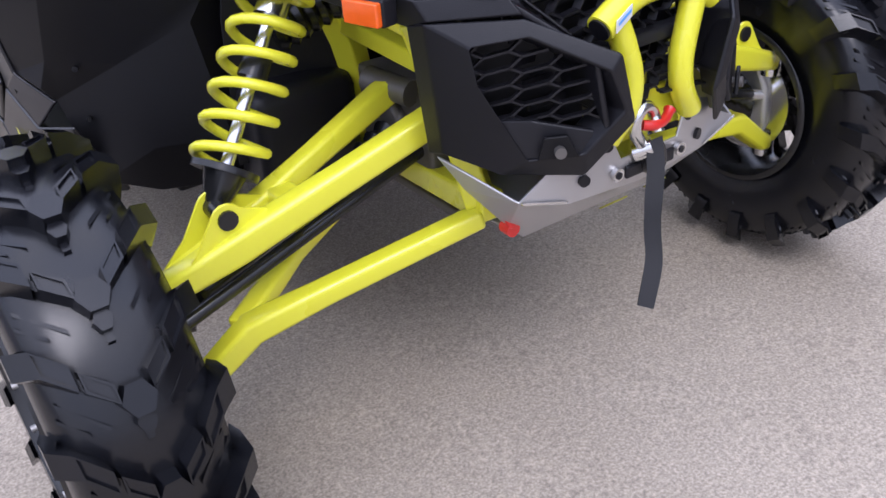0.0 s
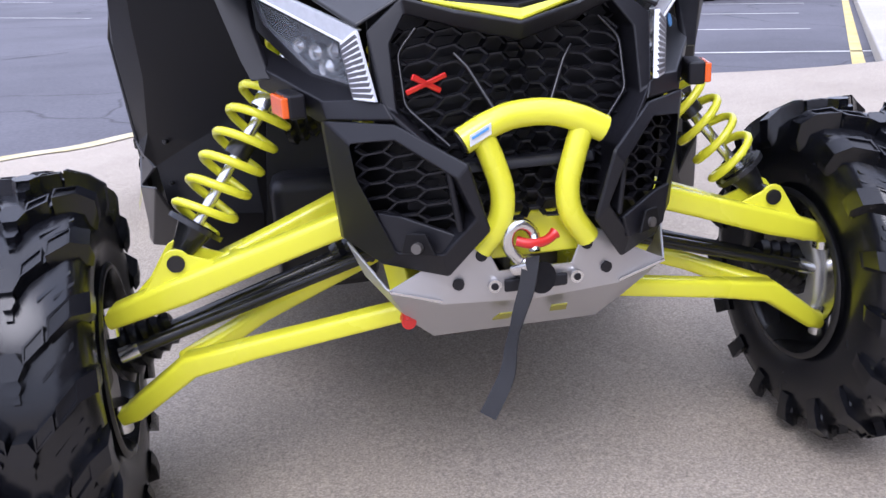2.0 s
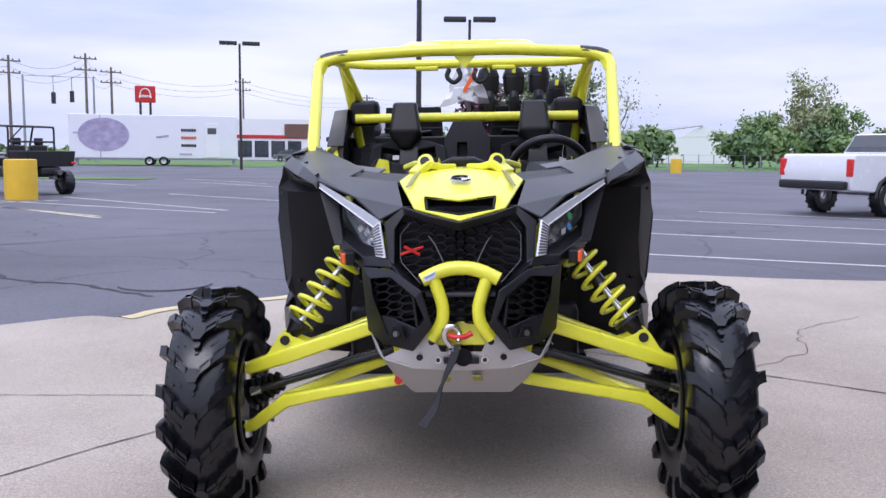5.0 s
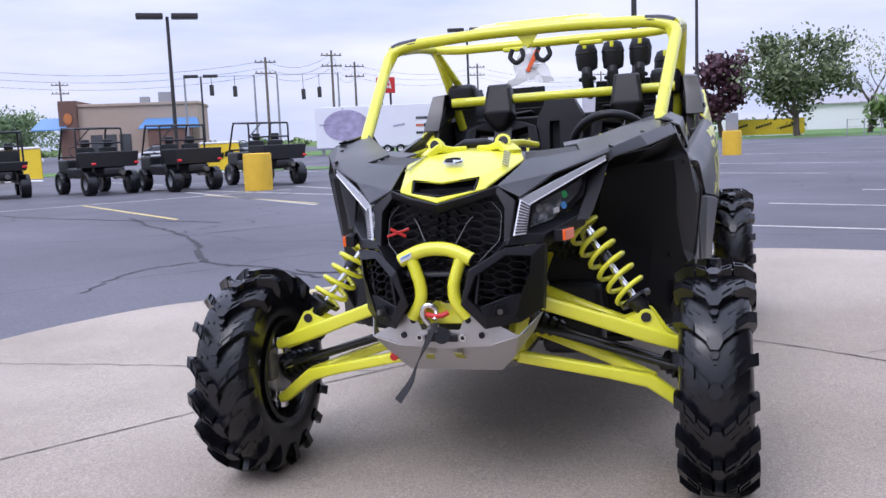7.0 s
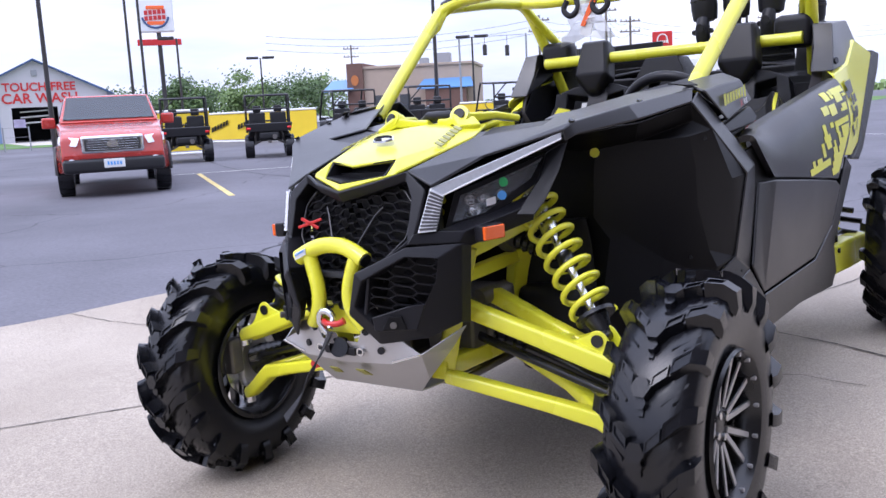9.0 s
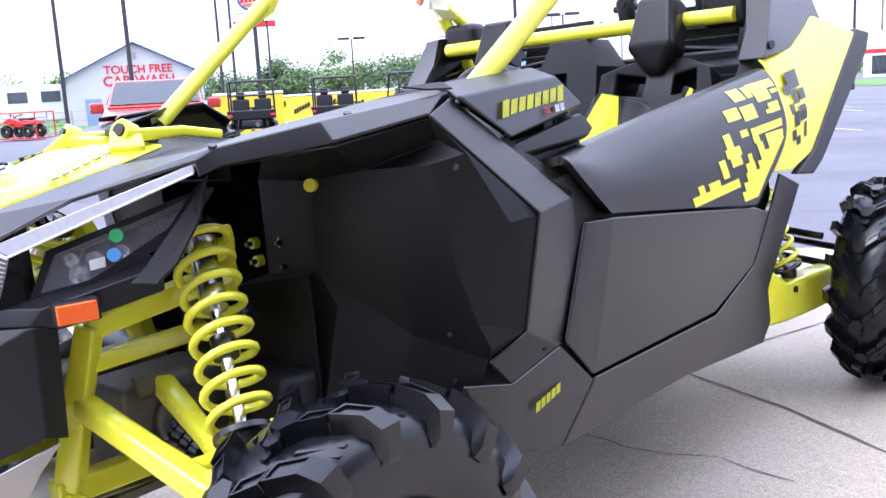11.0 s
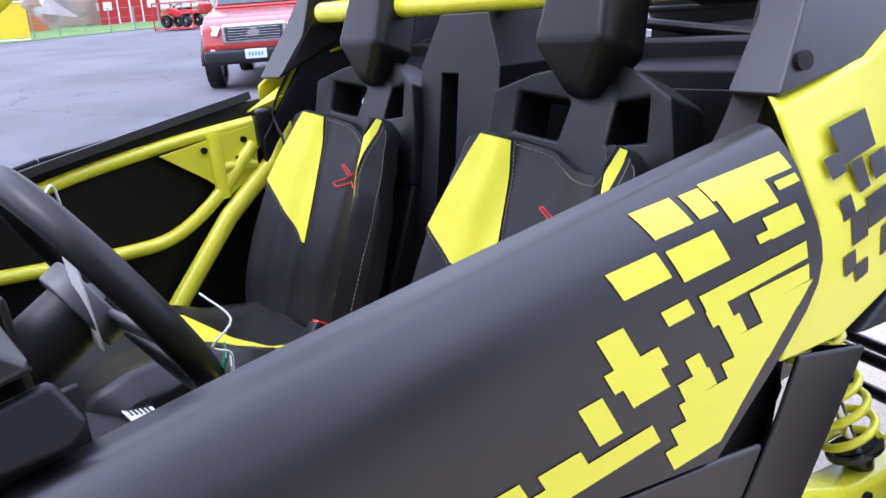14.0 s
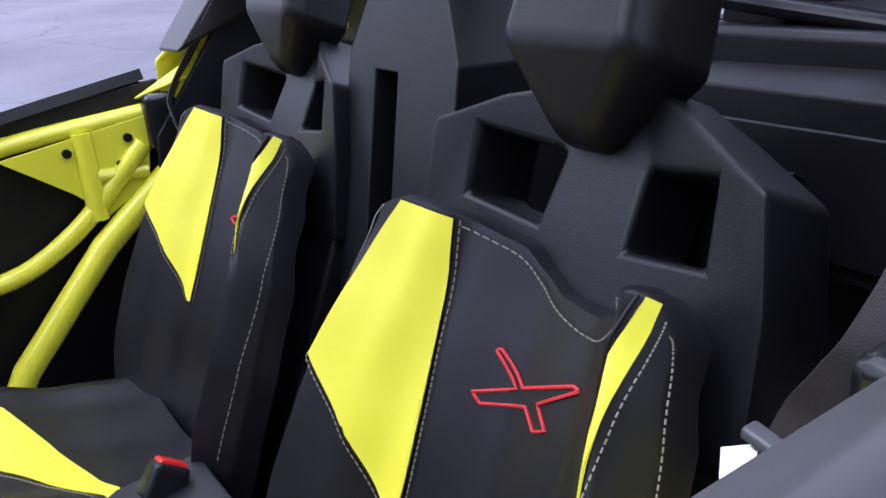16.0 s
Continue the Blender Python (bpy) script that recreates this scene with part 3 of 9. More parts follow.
def upright_bm():
    """Cast upright with its bearing bore, seen from the inner side."""
    bm = bmesh.new()
    V = [(-0.085, -0.035, 0.115), (-0.085, 0.035, 0.115), (-0.075, 0.062, 0.045), (-0.075, 0.066, -0.045), (-0.085, 0.036, -0.105), (-0.085, -0.036, -0.105), (-0.075, -0.075, -0.045), (-0.075, -0.070, 0.045)]
    vs = [bm.verts.new(v) for v in V]
    f = bm.faces.new(vs)
    r = bmesh.ops.extrude_face_region(bm, geom=[f])
    bmesh.ops.translate(bm, verts=[v for v in r["geom"] if isinstance(v, bmesh.types.BMVert)], vec=(0.040, 0, 0))
    return bevelled(bm, 0.012, 30, 3)


def caliper_bm():
    bm = bmesh.new()
    box(bm, (-0.060, 0.092, 0.045), (0.070, 0.055, 0.120))
    return bevelled(bm, 0.012, 30, 3)


DISC = mesh_of("brake_disc", brake_disc_bm(), CHROME, 35)
UPRIGHT = mesh_of("upright", upright_bm(), ALUMINIUM, 35)
CALIPER = mesh_of("caliper", caliper_bm(), STEEL_DARK, 35)


def wheel(x, y, s, spin, steer):
    place = pose(x, y, HUB_Z, 0, 0, steer)
    w = part("wheel", RIM, None, car, "black alloy wheel with machined spokes and a mud tyre")
    w.matrix_local = place @ Matrix.Rotation(0.0 if s > 0 else math.pi, 4, "Z")
    t = part("tyre", TYRE, None, w, "black mud tyre with tall chevron lugs")
    turned = Matrix.Rotation(0.0 if s > 0 else math.pi, 4, "Z") @ Matrix.Rotation(spin, 4, "X")
    t.matrix_local = turned
    for lug in LUGS:
        part("tread_lug", lug, None, w).matrix_local = turned
    for i in range(7):
        part("spoke", SPOKE, None, w).matrix_local = Matrix.Rotation(2 * math.pi * i / 7 + spin, 4, "X")
    for i in range(4):
        part("lug_nut", NUT, None, w).matrix_local = Matrix.Rotation(2 * math.pi * i / 4 + 0.4 + spin, 4, "X")
    part("brake_disc", DISC, None, w, "bare steel brake disc")
    part("upright", UPRIGHT, None, w, "bare cast aluminium upright")
    part("caliper", CALIPER, None, w, "dark brake caliper")
    return w


wheel(-TRACK - 0.022, FRONT_AXLE - 0.01, -1, 0.10, 2.0)
wheel(TRACK - 0.015, FRONT_AXLE, 1, 0.02, 0.0)
wheel(-REAR_TRACK - 0.07, REAR_AXLE + 0.05, -1, 0.2, 0)
wheel(REAR_TRACK + 0.07, REAR_AXLE + 0.05, 1, 0.05, 0)


# -- suspension --
def spring_bm(a, b, r, wire, coils, start=0.0):
    a, b = Vector(a), Vector(b)
    d = b - a
    u = d.normalized().orthogonal().normalized()
    w = d.normalized().cross(u)
    n = int(coils * 18)
    pts = [a + d * (i / n) + r * (math.cos(start + 2 * math.pi * coils * i / n) * u + math.sin(start + 2 * math.pi * coils * i / n) * w) for i in range(n + 1)]
    bm = bmesh.new()
    tube(bm, pts, wire, 8)
    return bm


def shock(low, high, coils, r=0.052):
    low, high = Vector(low), Vector(high)
    d = (high - low).normalized()
    L = (high - low).length
    bm = bmesh.new()
    tube(bm, [low, high], 0.011, 14, mat=0)
    tube(bm, [low + d * L * 0.62, high - d * 0.01], 0.026, 16, mat=0)
    tube(bm, [low + d * L * 0.42, low + d * L * 0.50], 0.024, 16, mat=1)
    tube(bm, [low + d * L * 0.02, low + d * L * 0.14], [0.020, 0.038], 16, mat=1)
    tube(bm, [low + d * L * 0.115, low + d * L * 0.135], 0.054, 20, mat=1)
    tube(bm, [high - d * L * 0.06, high - d * L * 0.03], 0.048, 20, mat=1)
    tube(bm, [high - d * L * 0.10, high - d * L * 0.09], 0.034, 20, mat=0)
    body = part("shock_absorber", bm, [CHROME, BLACK_GLOSS], car, "chrome damper rod inside a yellow coil spring")
    part("coil_spring", spring_bm(low + d * L * 0.13, high - d * L * 0.04, r, 0.0085, coils), YELLOW, body, "lime-yellow coil spring")
    return body


def boot_bm(a, b, r0, r1, folds):
    a, b = Vector(a), Vector(b)
    n = folds * 2
    pts, rs = [], []
    for i in range(n + 1):
        t = i / n
        pts.append(a + (b - a) * t)
        rs.append((r0 + (r1 - r0) * t) * (1.0 if i % 2 else 0.80))
    bm = bmesh.new()
    tube(bm, pts, rs, 18)
    return bm


def leg(bm, pts, wide, high):
    """A rounded rectangular arm through the points, wide and high at each point."""
    P = [Vector(p) for p in pts]
    rings = []
    for i, p in enumerate(P):
        d = (P[min(i + 1, len(P) - 1)] - P[max(i - 1, 0)]).normalized()
        side = Vector((0, 0, 1)).cross(d).normalized()
        up = d.cross(side)
        w, h = wide[i] / 2, high[i] / 2
        rings.append([bm.verts.new(p + side * a * w + up * b * h) for a, b in ((-1, -1), (1, -1), (1, 1), (-1, 1))])
    for a, b in zip(rings[:-1], rings[1:]):
        for k in range(4):
            bm.faces.new((a[k], a[(k + 1) % 4], b[(k + 1) % 4], b[k]))
    bm.faces.new(rings[0])
    bm.faces.new(rings[-1])


for s in (-1, 1):
    # upper arm: two legs meeting at the outer ball joint, with the spring mount on top
    bm = bmesh.new()
    leg(bm, [sx(s, p) for p in ((0.730, -0.195, 0.485), (0.58, -0.216, 0.536), (0.40, -0.243, 0.600), (0.20, -0.271, 0.671))], [0.040, 0.050, 0.044, 0.044], [0.040, 0.052, 0.046, 0.046])
    leg(bm, [sx(s, p) for p in ((0.70, -0.181, 0.484), (0.58, -0.162, 0.528), (0.40, -0.133, 0.595), (0.20, -0.102, 0.667))], [0.036, 0.044, 0.038, 0.042], [0.036, 0.046, 0.040, 0.046])
    leg(bm, [sx(s, p) for p in ((0.47, -0.232, 0.574), (0.47, -0.145, 0.568))], [0.05, 0.05], [0.03, 0.03])
    bevelled(bm, 0.010, 30, 2)
    arm = part("upper_control_arm", bm, YELLOW, car, "lime-yellow welded suspension arm")
    for dy in (-0.032, 0.026):
        ear = [(0.584 + 0.026 * math.cos(radians(a)), 0.588 + 0.026 * math.sin(radians(a))) for a in (150, 125, 100, 75, 50, 25)]
        pts = [(0.465, 0.566), (0.520, 0.585)] + ear + [(0.640, 0.548), (0.690, 0.500), (0.57, 0.522)]
        b2 = slab([sx(s, (x, -0.178 + dy - 0.012, z)) for x, z in pts], 0.006, 0.0015, (0, 1, 0))
        part("spring_mount", b2, YELLOW, arm)
    bm = bmesh.new()
    disc(bm, sx(s, (0.584, -0.182, 0.588)), (0, 1, 0), 0.016, 0.09, 14)
    part("bolt", bm, BLACK_GLOSS, arm, "black mounting bolt")
    bm = bmesh.new()
    disc(bm, sx(s, (0.215, -0.105, 0.664)), (0.3 * s, 1, 0.1), 0.024, 0.10, 18)
    part("pivot_bush", bm, STEEL_DARK, arm)
    # lower arm: knee near the wheel
    bm = bmesh.new()
    leg(bm, [sx(s, p) for p in ((0.735, -0.195, 0.285), (0.70, -0.205, 0.300), (0.585, -0.220, 0.386), (0.46, -0.250, 0.418), (0.185, -0.315, 0.484))], [0.040, 0.042, 0.048, 0.042, 0.040], [0.036, 0.040, 0.046, 0.038, 0.036])
    leg(bm, [sx(s, p) for p in ((0.60, -0.205, 0.382), (0.45, -0.12, 0.430), (0.19, -0.02, 0.500))], [0.042, 0.036, 0.036], [0.040, 0.034, 0.034])
    bevelled(bm, 0.009, 30, 2)
    low_arm = part("lower_control_arm", bm, YELLOW, car, "lime-yellow cranked lower suspension arm")
    for p, holder in (((0.735, -0.195, 0.285), low_arm), ((0.725, -0.195, 0.485), arm)):
        bm = bmesh.new()
        disc(bm, sx(s, p), (0, 0, 1), 0.022, 0.06, 14)
        part("ball_joint", bm, CHROME, holder, "bare metal ball joint")
    shock(sx(s, (0.584, -0.166, 0.582)), sx(s, (0.290, -0.026, 0.972)), 8.4, 0.054)
    # tie rod and drive shaft
    bm = bmesh.new()
    tube(bm, [sx(s, (0.12, -0.141, 0.567)), sx(s, (0.68, -0.178, 0.413))], 0.013, 12)
    rod = part("tie_rod", bm, BLACK_GLOSS, car, "black steering tie rod")
    bm = bmesh.new()
    tube(bm, [sx(s, (0.68, -0.178, 0.413)), sx(s, (0.715, -0.180, 0.403))], 0.016, 12)
    part("rod_end", bm, CHROME, rod)
    bm = bmesh.new()
    tube(bm, [sx(s, (0.16, -0.06, 0.55)), sx(s, (0.74, FRONT_AXLE, HUB_Z + 0.01))], 0.016, 12)
    shaft = part("drive_shaft", bm, BLACK_GLOSS, car, "black front drive shaft")
    part("boot", boot_bm(sx(s, (0.62, -0.115, 0.425)), sx(s, (0.74, FRONT_AXLE, HUB_Z)), 0.034, 0.062, 6), RUBBER, shaft, "ribbed rubber joint boot")
    part("boot", boot_bm(sx(s, (0.30, -0.08, 0.515)), sx(s, (0.16, -0.06, 0.552)), 0.032, 0.052, 5), RUBBER, shaft, "ribbed rubber joint boot")
    # remote damper reservoir with a ribbed bellows
    bm = bmesh.new()
    tube(bm, [sx(s, (0.20, 0.02, 0.80)), sx(s, (0.24, 0.00, 0.815))], 0.045, 16)
    res = part("steering_rack_end", bm, STEEL_DARK, car, "dark metal rack housing")
    part("boot", boot_bm(sx(s, (0.24, 0.00, 0.80)), sx(s, (0.36, 0.02, 0.765)), 0.030, 0.040, 6), RUBBER, res, "ribbed rubber bellows")

    # frame tower behind the grille
    bm = bmesh.new()
    leg(bm, [sx(s, p) for p in ((0.175, -0.300, 0.50), (0.205, -0.275, 0.66), (0.245, -0.245, 0.82))], [0.05, 0.045, 0.05], [0.05, 0.045, 0.04])
    leg(bm, [sx(s, p) for p in ((0.15, 0.10, 0.50), (0.19, 0.08, 0.70), (0.30, 0.02, 0.95))], [0.05, 0.05, 0.05], [0.05, 0.05, 0.05])
    leg(bm, [sx(s, p) for p in ((0.235, -0.250, 0.81), (0.255, -0.10, 0.835), (0.27, 0.06, 0.86))], [0.05, 0.045, 0.05], [0.04, 0.045, 0.04])
    leg(bm, [sx(s, p) for p in ((0.17, -0.33, 0.50), (0.165, 0.14, 0.485))], [0.05, 0.05], [0.05, 0.05])
    leg(bm, [sx(s, p) for p in ((0.22, -0.26, 0.74), (0.20, 0.08, 0.74))], [0.035, 0.035], [0.035, 0.035])
    bevelled(bm, 0.006, 30)
    part("chassis_frame", bm, YELLOW, car, "lime-yellow welded front frame")
    bm = bmesh.new()
    box(bm, sx(s, (0.11, -0.06, 0.57)), (0.16, 0.24, 0.18))
    disc(bm, sx(s, (0.195, -0.06, 0.57)), (1, 0, 0), 0.06, 0.03, 20)
    bevelled(bm, 0.012, 30)
    part("differential", bm, STEEL_DARK, car, "dark cast front differential")

# belly pan and dark clutter ahead of the firewall
bm = bmesh.new()
box(bm, (0, 1.20, 0.365), (0.96, 1.6, 0.03))
bevelled(bm, 0.01)
part("belly_pan", bm, LINER, car, "black underbody pan")
bm = bmesh.new()
box(bm, (0, 0.12, 0.435), (0.34, 0.70, 0.02))
bevelled(bm, 0.005)
part("front_belly_plate", bm, STEEL_DARK, car, "dark metal plate under the front frame")
for s in (-1, 1):
    bm = rbox(sx(s, (0.30, 0.12, 0.52)), (0.22, 0.14, 0.26), 0.03)
    part("air_duct", bm, BLACK, car, "black moulded air duct behind the suspension")

# -- skid plate --
V = [(0, -0.513, 0.615), (0.060, -0.513, 0.615), (0.085, -0.508, 0.672), (0.150, -0.493, 0.650), (0.175, -0.478, 0.620), (0.235, -0.480, 0.590), (0, -0.498, 0.555), (0.150, -0.488, 0.560),
     (0.150, -0.380, 0.455), (0, -0.380, 0.455), (0.285, -0.345, 0.636), (0.262, -0.380, 0.585), (0.16, -0.10, 0.44), (0, -0.10, 0.44), (0.195, -0.40, 0.50)]
F = [(0, 1, 7, 6), (1, 2, 3, 7), (3, 4, 5, 7), (6, 7, 8, 9), (5, 10, 11), (7, 5, 14, 8), (9, 8, 12, 13), (5, 11, 14)]
skid = part("skid_plate", shell(V, F, 0.005, 0.002, True), ALUMINIUM, car, "brushed aluminium front skid plate with holes")
for s in (-1, 1):
    for p, ax, rad in (((0.086, -0.505, 0.644), (0.25 * s, -1, 0.05), 0.0095), ((0.123, -0.496, 0.596), (0.3 * s, -1, 0), 0.0095), ((0.068, -0.5115, 0.592), (0.1 * s, -1, 0), 0.006)):
        bm = bmesh.new()
        disc(bm, sx(s, p), ax, rad, 0.012, 16)
        part("hole", bm, BLACK, skid)
    bm = bmesh.new()
    disc(bm, sx(s, (0.068, -0.512, 0.592)), (0, -1, 0), 0.011, 0.008, 14)
    part("screw", bm, CHROME, skid)
    # flat plate for the slot; the frame's shade is in its darker yellow
    b2 = slab([sx(s, p) for p in ((0.030, -0.497, 0.537), (0.058, -0.497, 0.537), (0.064, -0.470, 0.516), (0.036, -0.470, 0.516))], 0.003, 0.0005)
    part("drain_slot", b2, YELLOW_SHADED, skid, "drain slot as a plate in the shaded yellow of the frame")
    bm = bmesh.new()
    bar(bm, sx(s, (0.150, -0.49, 0.566)), sx(s, (0.232, -0.484, 0.590)), 0.003, 0.004)
    part("bright_edge", bm, CHROME, skid)
bm = bmesh.new()
box(bm, (0.0, -0.513, 0.590), (0.105, 0.008, 0.022))
bevelled(bm, 0.009, 30, 3)
part("fairlead_slot", bm, BLACK, skid, "dark winch cable slot")
# tow shackle at the lower arm
bm = bmesh.new()
tube(bm, [(-0.195, -0.395, 0.500), (-0.198, -0.412, 0.512), (-0.202, -0.405, 0.535)], 0.008, 10)
disc(bm, (-0.196, -0.405, 0.503), (0, 1, 0), 0.013, 0.022, 12)
part("tow_shackle", bm, RED, car, "red painted tow point")

# -- bumper --
bm = bmesh.new()
tube(bm, curve_points([(-0.112, -0.513, 0.829), (-0.068, -0.508, 0.850), (-0.026, -0.503, 0.861), (0.026, -0.503, 0.861), (0.068, -0.508, 0.850), (0.112, -0.513, 0.829)], 5), 0.0212, 16)
bumper = part("bumper_bar", bm, YELLOW, car, "lime-yellow tubular front bumper")
for s in (-1, 1):
    bm = bmesh.new()
    tube(bm, curve_points([sx(s, p) for p in ((0.080, -0.508, 0.838), (0.063, -0.513, 0.790), (0.052, -0.516, 0.745), (0.058, -0.516, 0.700), (0.088, -0.508, 0.655))], 5), 0.0192, 14)
    part("bumper_leg", bm, YELLOW, bumper)
    bm = bmesh.new()
    disc(bm, sx(s, (0.1125, -0.5135, 0.8288)), (0.9 * s, -0.1, -0.42), 0.017, 0.006, 16)
    part("end_cap", bm, BLACK, bumper)
b2 = slab([(-0.104, -0.5360, 0.843), (-0.104, -0.5360, 0.826), (-0.070, -0.530, 0.841), (-0.070, -0.530, 0.858)], 0.0015, 0)
part("warning_label", b2, PAPER, bumper, "small white warning sticker")
b2 = slab([(-0.101, -0.5382, 0.8405), (-0.101, -0.5382, 0.8365), (-0.074, -0.5335, 0.8490), (-0.074, -0.5335, 0.8530)], 0.0008, 0)
part("label_bar", b2, STICK_BLUE, bumper)
b2 = slab([(-0.075, -0.483, 0.70), (0.075, -0.483, 0.70), (0.085, -0.493, 0.63), (-0.085, -0.493, 0.63)], 0.012, 0.004)
part("bumper_plate", b2, YELLOW, bumper)

# -- winch hook and strap --
bm = bmesh.new()
tube(bm, curve_points([(-0.030, -0.521, 0.635), (-0.048, -0.525, 0.662), (-0.044, -0.526, 0.688), (-0.024, -0.524, 0.694), (-0.006, -0.521, 0.676), (-0.008, -0.535, 0.652)], 5), [0.010] * 13 + [0.0095] * 13, 10)
disc(bm, (-0.022, -0.518, 0.622), (0.6, -0.6, 0.3), 0.016, 0.03, 12)
hook = part("winch_hook", bm, CHROME, car, "zinc-plated winch hook")
bm = bmesh.new()
tube(bm, curve_points([(-0.034, -0.526, 0.668), (-0.014, -0.534, 0.664), (0.012, -0.528, 0.664), (0.030, -0.520, 0.672)], 4), [0.008] * 12 + [0.010], 10)
part("hook_latch", bm, RED, hook, "red hook latch")
bm = bmesh.new()
tube(bm, curve_points([(0.020, -0.505, 0.590), (0.004, -0.512, 0.602), (-0.012, -0.516, 0.618)], 4), 0.012, 10)
disc(bm, (0.004, -0.517, 0.600), (0.3, -1, 0.2), 0.026, 0.02, 16)
part("cable_stop", bm, RUBBER, hook, "black rubber cable stopper")


def ribbon(pts, wide, across, thick=0.003):
    """A flat strap through the points; its width turns from one direction to the next on the way."""
    bm = bmesh.new()
    P = curve_points(pts, 6)
    prev = None
    n = len(P)
    for i, p in enumerate(P):
        t = i / (n - 1) * (len(across) - 1)
        k = min(int(t), len(across) - 2)
        a = Vector(across[k]).lerp(Vector(across[k + 1]), t - k).normalized()
        d = (P[min(i + 1, n - 1)] - P[max(i - 1, 0)]).normalized()
        nn = d.cross(a).normalized() * thick
        ring = [bm.verts.new(p + a * wide / 2), bm.verts.new(p - a * wide / 2), bm.verts.new(p - a * wide / 2 + nn), bm.verts.new(p + a * wide / 2 + nn)]
        if prev:
            for k in range(4):
                bm.faces.new((prev[k], prev[(k + 1) % 4], ring[(k + 1) % 4], ring[k]))
        else:
            bm.faces.new(ring)
        prev = ring
    bm.faces.new(prev)
    return bm


part("pull_strap", ribbon([(-0.012, -0.530, 0.640), (-0.024, -0.548, 0.600), (-0.044, -0.566, 0.558), (-0.060, -0.582, 0.520), (-0.074, -0.600, 0.478), (-0.112, -0.622, 0.425)], 0.027, ((0.9, -0.3, 0.2), (0.75, -0.6, 0.1), (0.25, -1.0, 0.1), (0.55, -0.8, -0.2), (0.8, -0.45, -0.4))), WEB, hook, "black webbing pull strap")

# -- front fascia --
O = [(0, -0.448, 0.962), (0.090, -0.424, 0.985), (0.168, -0.395, 1.008), (0.196, -0.418, 0.968), (0.196, -0.450, 0.868), (0.130, -0.500, 0.800), (0.112, -0.520, 0.715), (0, -0.520, 0.700)]
P = [(0, -0.466, 0.990), (0.095, -0.440, 1.010), (0.172, -0.392, 1.034), (0.230, -0.402, 0.988), (0.216, -0.445, 0.880), (0.135, -0.540, 0.805), (0.122, -0.55, 0.700), (0, -0.53, 0.690)]
Q = [(x * 0.97, y + 0.07, z) for x, y, z in O]
V = P + O + Q
F = [(i, i + 1, 9 + i, 8 + i) for i in range(6)] + [(8 + i, 9 + i, 17 + i, 16 + i) for i in range(6)]
fascia = part("grille_surround", shell(V, F, 0.010, 0.004, True), BLACK, car, "black moulded grille surround")


def inside(poly, x, z):
    c = False
    for (x0, z0), (x1, z1) in zip(poly, poly[1:] + poly[:1]):
        if (z0 > z) != (z1 > z) and x < (x1 - x0) * (z - z0) / (z1 - z0) + x0:
            c = not c
    return c


def honeycomb(poly, place, cw, ch, strut, depth):
    """Hexagonal grille bars inside an outline; place(u, v) gives the point in space."""
    bm = bmesh.new()
    us, vs_ = [p[0] for p in poly], [p[1] for p in poly]
    done = set()
    cols = int((max(us) - min(us)) / (cw * 0.75)) + 2
    rows = int((max(vs_) - min(vs_)) / ch) + 2
    mid_u = 0.5 * (max(us) + min(us))
    for i in range(-cols // 2 - 1, cols // 2 + 2):
        for j in range(-1, rows):
            cu = mid_u + i * cw * 0.75
            cv = min(vs_) + (j + (0.5 if i % 2 else 0.0)) * ch
            cor = [(cu + 0.5 * cw * x_, cv + 0.5 * ch * y_) for x_, y_ in ((1, 0), (0.5, 1), (-0.5, 1), (-1, 0), (-0.5, -1), (0.5, -1))]
            for k in range(6):
                a, b = cor[k], cor[(k + 1) % 6]
                mid = ((a[0] + b[0]) / 2, (a[1] + b[1]) / 2)
                key = (round(mid[0] * 2000), round(mid[1] * 2000))
                if key in done or not inside(poly, *mid):
                    continue
                done.add(key)
                bar(bm, place(*a), place(*b), depth, strut, (0, 0, 1))
    return bm


def grille_at(u, v):
    return Vector((u, -0.415 - 0.45 * (0.905 - v) + 0.55 * u * u - 0.05 * max(0.0, 0.08 - abs(u)), v))


def grille_fan(u, v):
    """Cells narrow at the middle, wide and drooping towards the sides."""
    k = min(1.0, abs(u) / 0.20)
    return grille_at(u * (0.62 + 0.38 * k), v - 0.030 * k * k + 0.012)


outline = [(-0.195, 0.990), (-0.178, 1.030), (0, 0.955), (0.178, 1.030), (0.195, 0.990), (0.192, 0.885), (0.15, 0.80), (0.13, 0.69), (-0.13, 0.69), (-0.15, 0.80), (-0.192, 0.885)]
part("grille_mesh", honeycomb(outline, grille_fan, 0.054, 0.024, 0.0034, 0.014), BLACK, fascia, "black honeycomb grille")
for s in (-1, 1):
    bm = bmesh.new()
    tube(bm, bend([grille_at(s * u, v) + Vector((0, -0.014, 0)) for u, v in ((0.150, 0.985), (0.182, 0.950), (0.180, 0.872), (0.120, 0.812))], 0.012, 3), 0.0030, 8)
    part("grille_bead", bm, GRAPHITE, fascia, "raised bead round the grille")
b2 = slab([(-0.105, -0.470, 0.775), (0.105, -0.470, 0.775), (0.105, -0.462, 0.792), (-0.105, -0.462, 0.792)], 0.03, 0.006, (0, -1, 0))
part("grille_crossbar", b2, BLACK, fascia, "black moulded crossbar below the grille")
bm = bmesh.new()
box(bm, (0, -0.33, 0.85), (0.44, 0.02, 0.36))
radiator = part("radiator", bm, BLACK, car, "black radiator core behind the grille")
for i in range(9):
    z = 0.72 + 0.03 * i
    bm = bmesh.new()
    bar(bm, (-0.19, grille_at(0, z).y + 0.05, z), (0.19, grille_at(0, z).y + 0.05, z), 0.004, 0.012)
    part("louvre", bm, BLACK, radiator)
